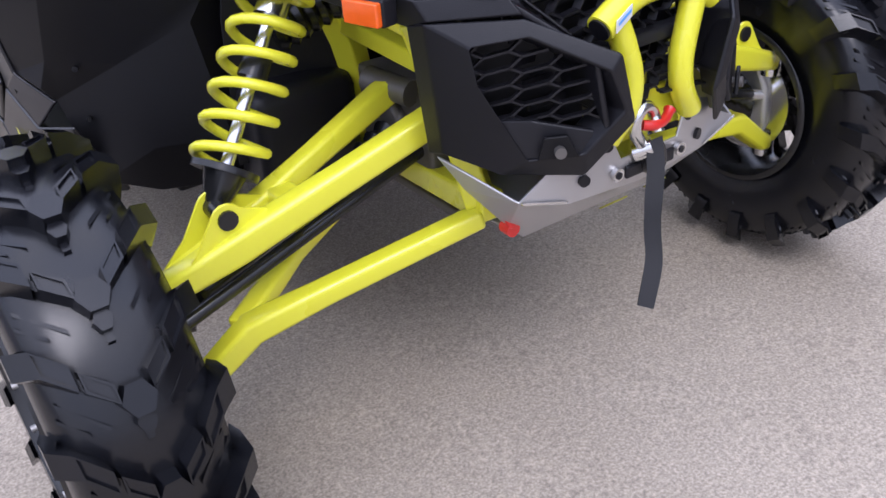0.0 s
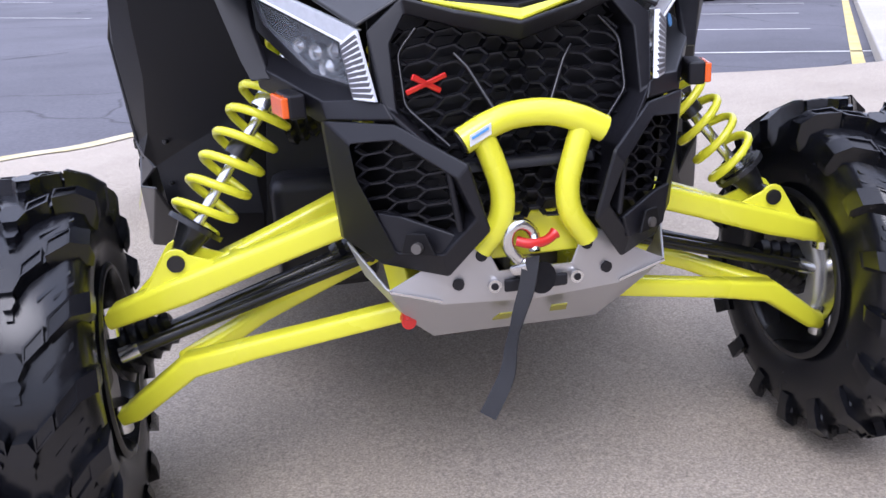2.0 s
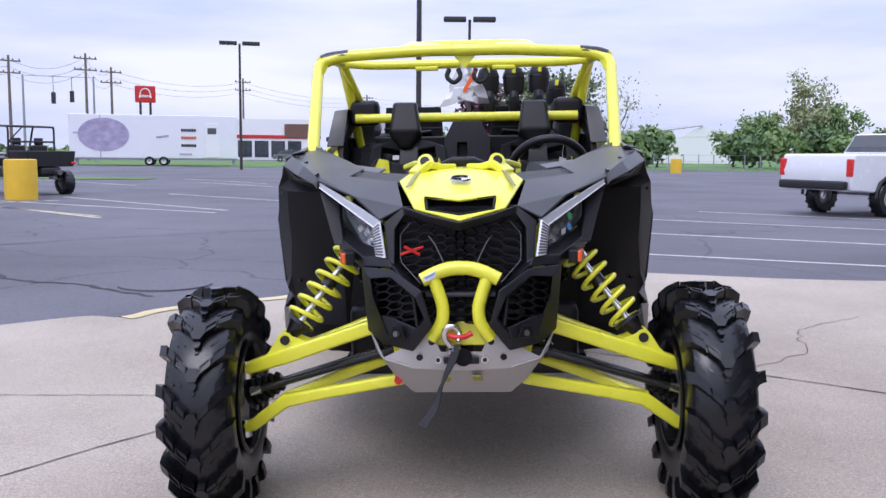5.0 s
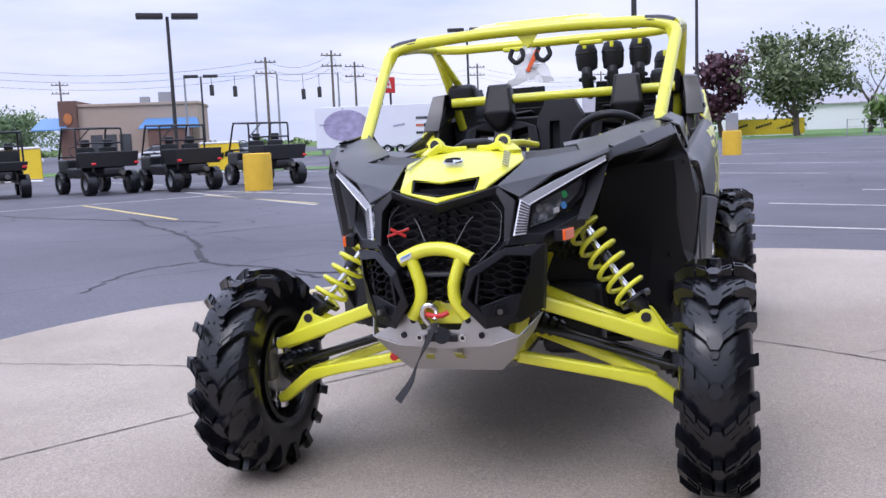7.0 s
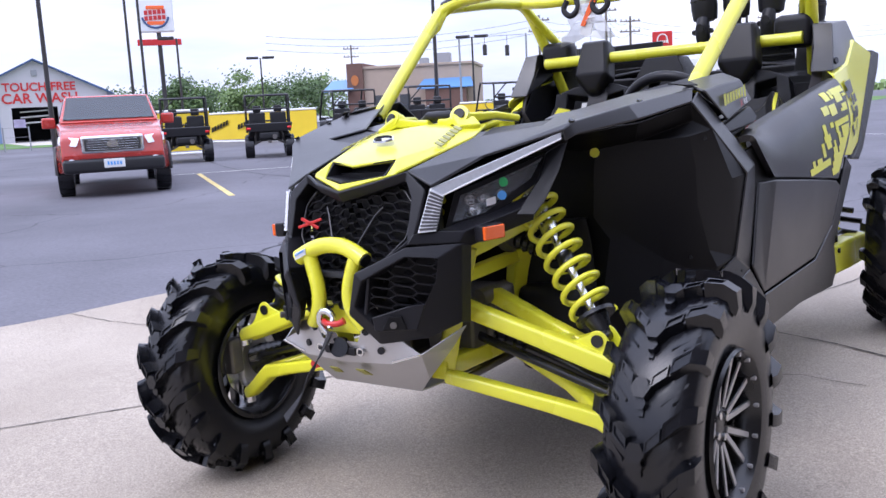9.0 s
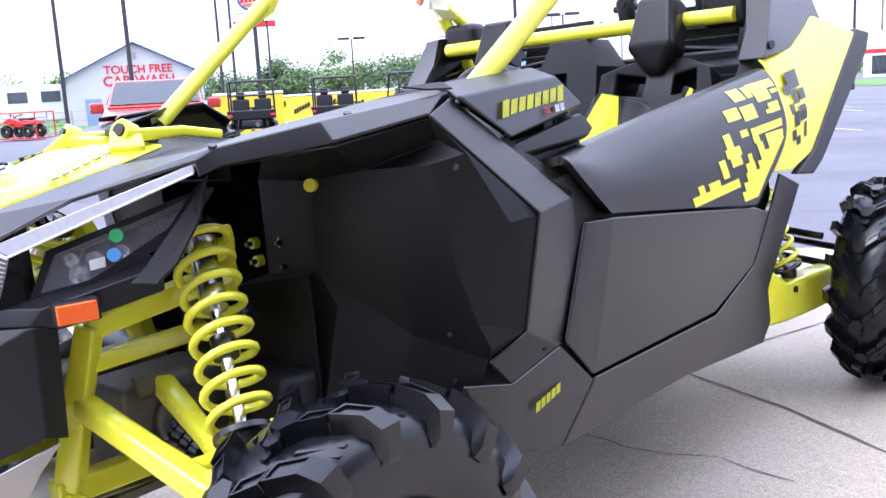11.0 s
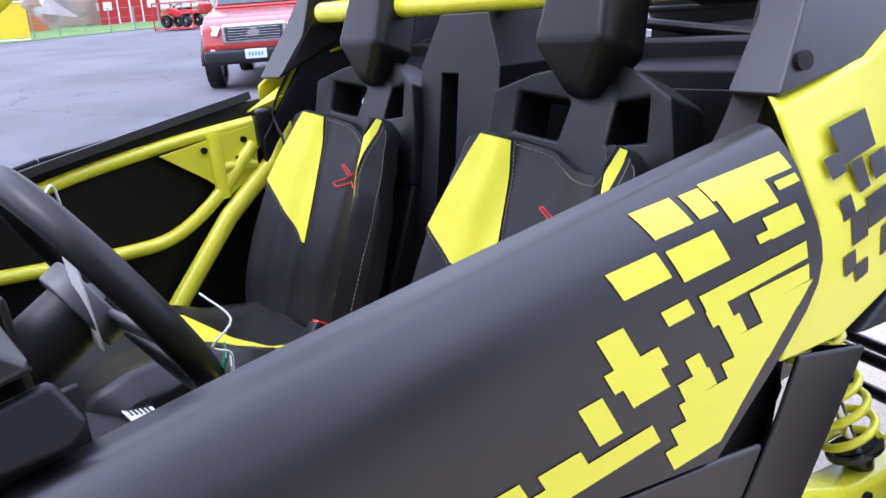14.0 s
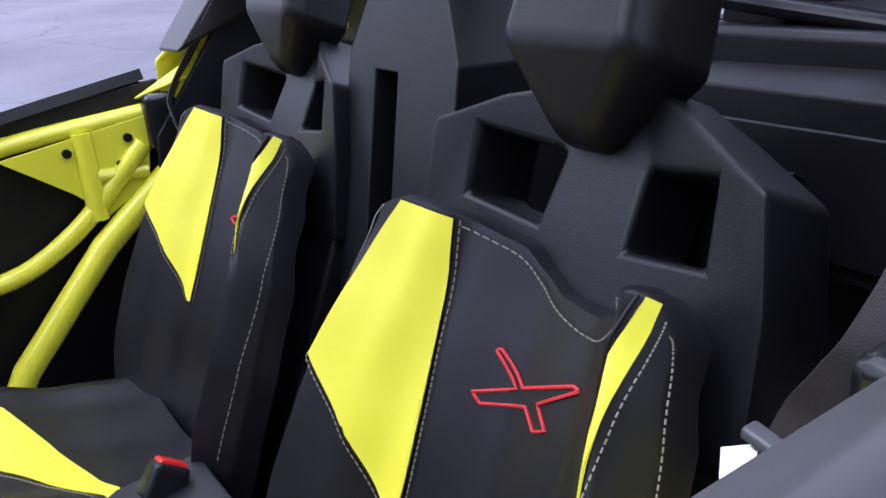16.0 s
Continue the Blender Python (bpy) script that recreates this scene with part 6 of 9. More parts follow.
    seam([(0.182, 0.534), (0.183, 0.505), (0.187, 0.450), (0.191, 0.390), (0.179, 0.320), (0.155, 0.250), (0.127, 0.160)], surf, 0.003, back)
    piping([(u - 0.003, v) for u, v in L2], surf, 0.003, back)
    seam([(0.185, 0.526), (0.190, 0.515), (0.208, 0.45), (0.226, 0.37), (0.234, 0.25), (0.230, 0.12)], surf, 0.003, back)
    # red stitched outline of a cross
    arm = [(-0.0519, -0.0065), (-0.0098, 0.0127), (-0.0408, 0.0367), (-0.0365, 0.0396), (-0.0017, 0.0165), (0.0646, 0.0431), (0.074, 0.0423), (0.0256, 0.0126), (0.0465, -0.0029), (0.0307, -0.0098), (0.0093, 0.0038), (-0.0417, -0.0138)]
    b = bmesh.new()
    ring = []
    for p, p2 in zip(arm, arm[1:] + arm[:1]):
        ring += [(p[0] + (p2[0] - p[0]) * k / 4, p[1] + (p2[1] - p[1]) * k / 4) for k in range(4)]
    tube(b, [surf(0.014 + u, 0.408 + v, 0.0010) for u, v in ring], 0.0017, 6, True)
    part("cross_embroidery", b, RED_STITCH, back, "red stitched cross outline")

    # moulded shell with two windows and shoulder wings
    def block(parent, name, pts, w0, w1, bevel=0.008, mat=BLACK, label=""):
        fr = bmesh.new()
        vs0 = [fr.verts.new(at(p[0], p[1], w0)) for p in pts]
        vs1 = [fr.verts.new(at(p[0], p[1], w1 if len(p) < 3 else p[2])) for p in pts]
        fr.faces.new(vs1)
        fr.faces.new(list(reversed(vs0)))
        for i in range(len(pts)):
            j = (i + 1) % len(pts)
            fr.faces.new((vs0[i], vs0[j], vs1[j], vs1[i]))
        bevelled(fr, bevel, 30, 2)
        return part(name, fr, mat, parent, label)

    frame_ = block(back, "seat_shell", [(-0.205, 0.0), (0.205, 0.0), (0.205, 0.46), (-0.205, 0.46)], -0.12, -0.06, 0.008, BLACK, "black moulded seat shell with two windows")
    half = [(0.205, 0.43, -0.055), (0.208, 0.552, -0.020), (0.195, 0.634, 0.000), (0.113, 0.671, -0.015), (0.030, 0.700, -0.050),
            (0.142, 0.636, -0.018), (0.050, 0.632, -0.050), (0.054, 0.562, -0.042), (0.146, 0.570, -0.026), (0.050, 0.43, -0.046)]
    fr = bmesh.new()
    vr = [fr.verts.new(at(0.008 + u, v, w)) for u, v, w in half]
    vl = [fr.verts.new(at(0.008 - u, v, w)) for u, v, w in half]
    for q in (vr, vl):
        for f in ((1, 2, 5, 8), (2, 3, 5), (3, 4, 6, 5), (0, 1, 8), (0, 8, 7, 9)):
            fr.faces.new([q[i] for i in f])
    for i, j in ((4, 6), (6, 7), (7, 9)):
        fr.faces.new((vr[i], vl[i], vl[j], vr[j]))
    bmesh.ops.recalc_face_normals(fr, faces=fr.faces[:])
    deep = bmesh.ops.extrude_face_region(fr, geom=fr.faces[:])
    for v in [g for g in deep["geom"] if isinstance(g, bmesh.types.BMVert)]:
        v.co += base.to_3x3() @ Vector((0, 0.085, 0))
    bevelled(fr, 0.007, 25, 2)
    part("shell_front", fr, BLACK, frame_)
    block(frame_, "window_back", [(-0.150, 0.46), (0.150, 0.46), (0.120, 0.66), (-0.120, 0.66)], -0.170, -0.150, 0.002, LINER)
    # headrest
    hb = bmesh.new()
    pts = [(-0.072, 0.880, 0.034), (0.052, 0.880, 0.034), (0.074, 0.712, 0.026), (0.016, 0.640, -0.012), (-0.034, 0.640, -0.012), (-0.092, 0.712, 0.026)]
    n6 = len(pts)
    v0 = [hb.verts.new(at(u * 1.03, 0.745 + (v - 0.745) * 1.03, -0.075)) for u, v, w in pts]
    vm = [hb.verts.new(at(u * 1.05, 0.745 + (v - 0.745) * 1.05, w - 0.024)) for u, v, w in pts]
    v1 = [hb.verts.new(at(u * 0.88, 0.745 + (v - 0.745) * 0.91, w)) for u, v, w in pts]
    hb.faces.new((v1[0], v1[1], v1[2], v1[5]))
    hb.faces.new((v1[5], v1[2], v1[3], v1[4]))
    hb.faces.new(list(reversed(v0)))
    for i in range(n6):
        hb.faces.new((v0[i], v0[(i + 1) % n6], vm[(i + 1) % n6], vm[i]))
        hb.faces.new((vm[i], vm[(i + 1) % n6], v1[(i + 1) % n6], v1[i]))
    bevelled(hb, 0.010, 18, 3)
    part("headrest", hb, VINYL, back, "black padded headrest", 24)

    # cushion
    CY, CZ = [0.89, 0.94, 1.00, 1.08, 1.20, 1.30, 1.44], [0.690, 0.735, 0.755, 0.760, 0.735, 0.700, 0.680]

    def cush_at(u, y, lift=0.003):
        k = u / ease([0.89, 0.97, 1.25, 1.44], [0.205, 0.230, 0.235, 0.215], y)
        return Vector((cx + u, y + cy - 1.415, ease(CY, CZ, y) + ease([-1.0, -0.82, -0.5, 0.0, 0.5, 0.82, 1.0], [-0.012, 0.028, 0.010, 0.0, 0.010, 0.028, -0.012], k) + lift))

    cu = bmesh.new()
    grid = []
    for j in range(25):
        y = 0.89 + 0.55 * j / 24
        half = ease([0.89, 0.97, 1.25, 1.44], [0.205, 0.230, 0.235, 0.215], y)
        grid.append([cu.verts.new(cush_at(half * (i / 15 - 1), y, 0.0)) for i in range(31)])
    for j in range(24):
        for i in range(30):
            cu.faces.new((grid[j][i], grid[j][i + 1], grid[j + 1][i + 1], grid[j + 1][i]))
    rim = [e for e in cu.edges if len(e.link_faces) == 1]
    for drop in (0.012, 0.10):
        out = bmesh.ops.extrude_edge_only(cu, edges=rim)
        for v in [g for g in out["geom"] if isinstance(g, bmesh.types.BMVert)]:
            v.co.z -= drop
        rim = [e for e in out["geom"] if isinstance(e, bmesh.types.BMEdge) and len(e.link_faces) == 1]
    cush = part("seat_cushion", cu, VINYL, back, "black vinyl seat cushion", 60)
    far_edge = [(-0.20, 1.03), (-0.19, 1.13), (-0.13, 1.22), (-0.02, 1.26), (0.10, 1.29), (0.205, 1.315)]
    near_edge = [(-0.17, 0.97), (-0.13, 1.03), (-0.07, 1.09), (0.0, 1.15), (0.10, 1.22), (0.205, 1.30)]
    part("cushion_insert", patch(far_edge, near_edge, 30, 0.003, cush_at), VINYL_YELLOW, cush, "bright yellow cushion insert")
    seam([(u + 0.008, y - 0.008) for u, y in near_edge], cush_at, 0.002, cush)
    return back


seat(0.372)
passenger = seat(-0.318, 1.455)
b2 = slab([(-0.400, 1.762, 1.150), (-0.352, 1.766, 1.150), (-0.352, 1.758, 1.126), (-0.400, 1.754, 1.126)], 0.002, 0, (0, -1, 0))
part("barcode_tag", b2, PAPER, passenger, "small white barcode tag")

# belts and buckles
for p, lean in (((-0.082, 1.385, 0.738), -8), ((0.12, 1.12, 0.725), 6)):
    bm = rbox((0, 0, 0.012), (0.034, 0.050, 0.050), 0.008, Matrix.Translation(p) @ Matrix.Rotation(radians(-35), 4, "X") @ Matrix.Rotation(radians(lean), 4, "Y"))
    bk = part("belt_buckle", bm, BLACK, car, "black seat-belt buckle")
    bm = rbox((0, 0.0, 0.030), (0.022, 0.040, 0.022), 0.004, Matrix.Translation(p) @ Matrix.Rotation(radians(-35), 4, "X") @ Matrix.Rotation(radians(lean), 4, "Y"))
    part("release_button", bm, RED, bk, "red release button")
for s in (-1, 1):
    part("seat_belt", ribbon([sx(s, p) for p in ((0.655, 1.80, 1.33), (0.674, 1.70, 1.19), (0.668, 1.655, 1.125), (0.648, 1.650, 1.087), (0.622, 1.648, 1.036), (0.612, 1.60, 0.92), (0.620, 1.52, 0.68))], 0.042, ((0.80 * s, 0.50, -0.30), (0.87 * s, 0.24, -0.44)), 0.002), BELT, car, "grey-black seat-belt webbing")
bm = bmesh.new()
tc, t1, t2 = Vector((0.600, 1.632, 1.010)), Vector((0.85, 0.53, 0.0)), Vector((-0.32, 0.51, 0.79))
b2 = slab([tuple(tc + t1 * u + t2 * v) for u, v in ((-0.024, 0.014), (0.014, 0.024), (0.026, 0.003), (0.008, -0.010), (0.012, -0.034), (-0.017, -0.034), (-0.023, -0.007))], 0.003, 0.001)
part("belt_tongue", b2, CHROME, car, "bright metal belt tongue")
b2 = rbox((0, 0, 0), (0.050, 0.016, 0.010), 0.003, Matrix.Translation((0.616, 1.633, 1.036)) @ Matrix.Rotation(radians(12), 4, "Y"))
part("tongue_cover", b2, GREY_TRIM, car)

# ---- steering wheel ----
c = Vector((0.372, 0.898, 1.090))
ax_n = Vector((0, 0.86, 0.51)).normalized()
ax_u = Vector((1, 0, 0))
ax_v = ax_n.cross(ax_u)
if ax_v.z < 0:
    ax_v = -ax_v
bm = bmesh.new()
tube(bm, [c + 0.166 * (math.cos(a) * ax_u + math.sin(a) * ax_v * 0.97) for a in [2 * math.pi * k / 48 for k in range(48)]], 0.0185, 14, True)
wheel_rim = part("steering_wheel", bm, VINYL, car, "black padded steering wheel")
bm = bmesh.new()
for a in (200, 340, 270):
    bar(bm, c - ax_n * 0.03, c + 0.165 * (math.cos(radians(a)) * ax_u + math.sin(radians(a)) * ax_v), 0.030, 0.010, ax_n)
disc(bm, c - ax_n * 0.03, ax_n, 0.055, 0.03, 24)
bevelled(bm, 0.004, 40)
part("spokes", bm, GREY_TRIM, wheel_rim, "grey spokes and hub")
bm = bmesh.new()
tube(bm, [c - ax_n * 0.04, c - ax_n * 0.24], 0.04, 16)
part("column", bm, BLACK, wheel_rim)

# ---- inner side tubes and far door ----
for s in (-1, 1):
    bm = bmesh.new()
    low = 0.045 if s > 0 else 0.0
    tube(bm, bend([sx(s, p) for p in ((0.705, 1.65, 1.105 - low), (0.720, 1.42, 1.086 - low), (0.722, 1.22, 1.060 - low), (0.720, 0.95, 1.01 - low), (0.695, 0.66, 0.93))], 0.06), 0.0165, 12)
    rail = part("door_tube", bm, YELLOW, car, "lime-yellow door frame tube")
    bm = bmesh.new()
    tube(bm, bend([sx(s, p) for p in ((0.690, 1.60, 1.05), (0.695, 1.47, 0.920), (0.700, 1.35, 0.850), (0.70, 1.15, 0.852), (0.69, 0.78, 0.88))], 0.10), 0.0175, 12)
    part("lower_tube", bm, YELLOW, rail)
    bm = bmesh.new()
    tube(bm, [sx(s, p) for p in (((0.690, 1.75, 1.165),) if s < 0 else ()) + ((0.680, 1.642, 0.997), (0.680, 1.499, 0.883), (0.670, 1.322, 0.693), (0.650, 1.24, 0.56))], 0.024, 12)
    part("seat_frame_tube", bm, YELLOW, rail)
    bm = bmesh.new()
    tube(bm, [sx(s, (0.700, 1.50, 1.085)), sx(s, (0.690, 1.50, 0.93))], 0.018, 10)
    tube(bm, [sx(s, (0.690, 1.60, 1.00)), sx(s, (0.695, 1.50, 1.005))], 0.014, 10)
    part("upright_tube", bm, YELLOW, rail)
    b2 = slab([sx(s, p) for p in ((0.705, 1.36, 1.060), (0.690, 1.62, 1.100), (0.690, 1.60, 0.98), (0.698, 1.52, 0.93), (0.700, 1.47, 0.98))], 0.004, 0.001)
    part("hinge_plate", b2, YELLOW, rail, "yellow drilled plate")
    # drilled holes of the plate, their dark inside put on as discs
    for p in ((0.699, 1.47, 1.055), (0.694, 1.555, 1.020), (0.693, 1.575, 1.065)):
        bm = bmesh.new()
        disc(bm, sx(s, p), (1, 0, 0), 0.008, 0.016, 12)
        part("bolt", bm, LINER, rail, "dark disc standing for a drilled hole")
    b2 = rbox(sx(s, (0.690, 1.640, 1.085)), (0.04, 0.06, 0.10), 0.012)
    part("latch", b2, BLACK_GLOSS, rail, "black door latch")
    if s < 0:
        bm = bmesh.new()
        bar(bm, sx(s, (0.738, 1.66, 1.130)), sx(s, (0.732, 1.10, 1.080)), 0.014, 0.05)
        bar(bm, sx(s, (0.732, 1.10, 1.080)), sx(s, (0.700, 0.64, 0.990)), 0.014, 0.05)
        bevelled(bm, 0.005)
        part("door_cap", bm, BLACK, rail, "black door top trim")
    b2 = slab([sx(s, p) for p in ((0.705, 1.60, 1.130 - 1.4 * low), (0.722, 1.66, 1.145 - 1.4 * low), (0.690, 1.74, 1.205 - 1.4 * low), (0.675, 1.70, 1.160 - 1.4 * low))], 0.006, 0.003)
    part("corner_fin", b2, YELLOW_PLASTIC, rail, "yellow corner fin")

# ---- rear of the cab ----
for s in (-1, 1):
    V = [(0.655, 1.680, 1.205), (0.742, 1.670, 1.205), (0.748, 1.760, 1.215), (0.730, 1.740, 1.300), (0.715, 1.800, 1.395), (0.640, 1.790, 1.400), (0.690, 2.200, 1.420), (0.560, 2.200, 1.430), (0.740, 2.180, 1.300), (0.650, 1.76, 1.30), (0.750, 2.10, 1.25)]
    F = [(0, 1, 3, 9), (9, 3, 4, 5), (1, 2, 3), (2, 10, 8, 3), (3, 8, 6, 4), (4, 6, 7, 5), (0, 9, 5, 7)]
    sh = part("shoulder_housing", shell(V, F, 0.008, 0.008, False, s), GRAPHITE, car, "dark grey shoulder air box")
    bm = bmesh.new()
    disc(bm, sx(s, (0.742, 1.722, 1.242)), (1, -0.3, 0.1), 0.013, 0.012, 16)
    part("screw", bm, BLACK_GLOSS, sh)
    b2 = rbox(sx(s, (0.555, 1.86, 1.38)), (0.16, 0.10, 0.14), 0.03)
    part("belt_housing", b2, VINYL, sh, "black padded bolster")
bm = bmesh.new()
box(bm, (0, 2.02, 1.06), (1.36, 0.05, 0.38))
box(bm, (0, 1.97, 0.62), (0.88, 0.05, 0.54))
bevelled(bm, 0.012, 30, 2)
bulkhead = part("rear_bulkhead", bm, BLACK, car, "black moulded rear bulkhead")
for s in (-1, 1):
    # box behind each seat: upright front with a rounded shoulder, sloping top, raised outer tower
    V = [(0.24, 1.94, 1.02), (0.64, 1.94, 1.02), (0.64, 1.955, 1.195), (0.24, 1.955, 1.195), (0.30, 2.12, 1.265), (0.50, 2.12, 1.275), (0.52, 1.985, 1.215), (0.64, 1.975, 1.215), (0.53, 2.03, 1.42), (0.64, 2.03, 1.42), (0.53, 2.20, 1.43), (0.50, 2.20, 1.30), (0.64, 2.20, 1.42)]
    F = [(0, 1, 2, 3), (3, 2, 7, 6, 5, 4), (6, 7, 9, 8), (5, 6, 8, 10, 11), (8, 9, 12, 10)]
    part("upper_box", shell(V, F, 0.008, 0.014, False, s, 3), BLACK, bulkhead, "black moulded upper box")
    b2 = slab([sx(s, p) for p in ((0.29, 1.936, 1.04), (0.60, 1.936, 1.04), (0.60, 1.948, 1.165), (0.29, 1.948, 1.165))], 0.006, 0.004, (0, -1, 0))
    part("storage_lid", b2, VINYL, bulkhead, "black storage lid")
    bm = bmesh.new()
    disc(bm, sx(s, (0.45, 2.05, 1.243)), (0, -0.4, 0.9), 0.008, 0.008, 12)
    part("screw", bm, BLACK_GLOSS, bulkhead)
    V = [(0.13, 2.14, 1.15), (0.49, 2.14, 1.15), (0.47, 2.17, 1.42), (0.15, 2.17, 1.42)]
    vent = part("air_grille", slab([sx(s, p) for p in V], 0.02, 0.004, (0, 1, 0)), LINER, bulkhead, "dark intake recess with cross bars")
    for k in range(3):
        bm = bmesh.new()
        bar(bm, sx(s, (0.15, 2.130 + 0.009 * k, 1.295 + 0.04 * k)), sx(s, (0.48, 2.130 + 0.009 * k, 1.295 + 0.04 * k)), 0.012, 0.012)
        part("slat", bevelled(bm, 0.003), BLACK, vent)
bm = bmesh.new()
box(bm, (0, 2.36, 0.98), (1.20, 0.62, 0.10))
bevelled(bm, 0.02, 30, 3)
part("cargo_deck", bm, BLACK, car, "black cargo deck")
for s in (-1, 1):
    V = [(0.665, 1.58, 0.46), (0.665, 1.70, 0.48), (0.662, 1.82, 0.87), (0.660, 2.06, 0.90), (0.655, 2.06, 1.33), (0.655, 1.80, 1.30), (0.660, 1.72, 1.19), (0.665, 1.62, 1.06)]
    part("cab_side_panel", slab([sx(s, p) for p in V], 0.015, 0.003, (s, 0, 0)), BLACK, car, "black inner side panel behind the door")
for s in (-1, 1):
    V = [(0.20, 2.02, 1.29), (0.58, 2.02, 1.25), (0.60, 2.60, 1.16), (0.20, 2.60, 1.18), (0.60, 2.02, 1.02), (0.62, 2.60, 1.02)]
    part("cargo_side", shell([sx(s, p) for p in V], [(0, 1, 2, 3), (1, 4, 5, 2)], 0.02, 0.01), BLACK, car, "black cargo side moulding")
# breather pipes standing on the harness bar
def snorkel(x, y, z, lean):
    m = Matrix.Translation((x, y, z)) @ Matrix.Rotation(radians(lean), 4, "Y")
    bm = bmesh.new()
    lathe(bm, [(0.034, -0.055), (0.054, -0.045), (0.060, 0.0), (0.060, 0.055), (0.047, 0.090), (0.022, 0.100), (0.0, 0.101)], m @ Matrix.Diagonal((1, 0.8, 1, 1)), 24)
    top = part("snorkel", bm, BLACK, car, "black breather canister with a yellow tab")
    bm = bmesh.new()
    lathe(bm, [(0.061, -0.006), (0.063, 0.0), (0.061, 0.006)], m @ Matrix.Translation((0, 0, 0.042)) @ Matrix.Diagonal((1, 0.8, 1, 1)), 24)
    part("seam_ring", bm, BLACK_GLOSS, top)
    b2 = rbox((0, -0.040, 0.080), (0.020, 0.018, 0.034), 0.004, m)
    part("tab", b2, YELLOW_PLASTIC, top, "yellow clip")
    bm = bmesh.new()
    tube(bm, [m @ Vector(p) for p in ((0.0, -0.03, -0.045), (0, -0.055, -0.10), (0, -0.045, -0.16), (0, 0.0, -0.19))], [0.028, 0.034, 0.030, 0.022], 12)
    disc(bm, m @ Vector((0, -0.080, -0.085)), (0, -1, 0), 0.018, 0.02, 14)
    disc(bm, m @ Vector((-0.035, -0.05, -0.10)), (0, -1, 0), 0.012, 0.03, 10)
    disc(bm, m @ Vector((0.035, -0.05, -0.10)), (0, -1, 0), 0.012, 0.03, 10)
    part("clamp", bm, BLACK, top, "black bolted clamp")


snorkel(0.127, 2.00, 1.528, -3)
snorkel(0.267, 2.02, 1.528, 0)
snorkel(0.410, 2.06, 1.535, 3)
snorkel(0.525, 2.30, 1.470, 4)

# ---- rear suspension ----
for s in (-1, 1):
    bm = bmesh.new()
    leg(bm, [sx(s, p) for p in ((0.58, 1.62, 0.47), (0.635, 1.82, 0.430), (0.625, 2.02, 0.368), (0.66, 2.20, 0.372), (0.71, 2.40, 0.385))], [0.10, 0.10, 0.09, 0.09, 0.10], [0.15, 0.195, 0.140, 0.140, 0.12])
    bevelled(bm, 0.018, 30, 3)
    ta = part("trailing_arm", bm, YELLOW, car, "lime-yellow boxed trailing arm")
    bm = bmesh.new()
    disc(bm, sx(s, (0.676, 2.060, 0.408)), (1, 0.1, 0), 0.011, 0.02, 16)
    part("hole", bm, LINER, ta)
    shock(sx(s, (0.650, 2.11, 0.420)), sx(s, (0.515, 2.03, 0.86)), 8.5, 0.052)
    for z0, y0 in ((0.56, 2.22), (0.44, 2.30), (0.48, 2.42)):
        bm = bmesh.new()
        tube(bm, [sx(s, (0.20, y0 + 0.10, z0 + 0.06)), sx(s, (0.70, y0 + 0.05, z0))], 0.014, 10)
        part("radius_rod", bm, BLACK_GLOSS, car, "black rear radius rod")
bm = bmesh.new()
box(bm, (0, 2.30, 0.62), (0.62, 0.60, 0.44))
box(bm, (0, 1.60, 0.40), (0.70, 0.50, 0.10))
bevelled(bm, 0.03, 30)
part("engine", bm, STEEL_DARK, car, "dark engine and gearbox block")

# ---- loose things hanging on the vehicle ----
def in_world(ob):
    ob.matrix_world = car.matrix_world.copy()
    return ob


rnd = random.Random(5)
bm = bmesh.new()
rows = []
for i in range(7):
    t = i / 6
    row = []
    for j in range(6):
        q = j / 5 - 0.5
        row.append(bm.verts.new((0.005 + q * (0.05 + 0.17 * t) + rnd.uniform(-0.012, 0.012), 1.00 + rnd.uniform(-0.03, 0.03), 1.555 - 0.15 * t - 0.04 * t * abs(q) + rnd.uniform(-0.01, 0.01))))
    rows.append(row)
for a, b in zip(rows[:-1], rows[1:]):
    for j in range(5):
        bm.faces.new((a[j], a[j + 1], b[j + 1], b[j]))
bag = in_world(thing("document_bag", "clear plastic bag of papers and straps hung on the cage", "bag"))
part("bag", bm, BAG, bag, "crumpled clear plastic bag", 60)
b2 = slab([(0.015, 0.992, 1.515), (0.060, 0.990, 1.500), (0.030, 0.990, 1.400), (-0.015, 0.992, 1.415)], 0.004, 0.001)
part("paper", b2, PAPER, bag, "folded white leaflet")
b2 = slab([(0.040, 0.986, 1.535), (0.060, 0.986, 1.530), (0.010, 0.986, 1.440), (-0.008, 0.986, 1.446)], 0.003, 0.001)
part("paper", b2, ORANGE, bag, "orange leaflet edge")
for x in (-0.045, 0.075):
    bm = bmesh.new()
    tube(bm, curve_points([(x - 0.02, 1.0, 1.545), (x - 0.03, 0.99, 1.51), (x, 0.985, 1.485), (x + 0.03, 0.99, 1.51), (x + 0.02, 1.0, 1.545)], 4), 0.011, 8)
    part("coiled_strap", bm, WEB, bag, "coiled dark strap")
tag = in_world(thing("hang_tag", "white string with a green and white card on the steering wheel", "tag"))
bm = bmesh.new()
tube(bm, curve_points([(0.485, 0.965, 1.085), (0.512, 0.985, 1.055), (0.510, 0.960, 1.030), (0.495, 0.985, 1.010), (0.490, 0.985, 0.980)], 5), 0.0014, 6)
part("string", bm, PAPER, tag, "white string")
b2 = slab([(0.480, 0.985, 1.020), (0.515, 0.970, 1.015), (0.500, 0.955, 0.930), (0.452, 0.970, 0.925)], 0.0015, 0)
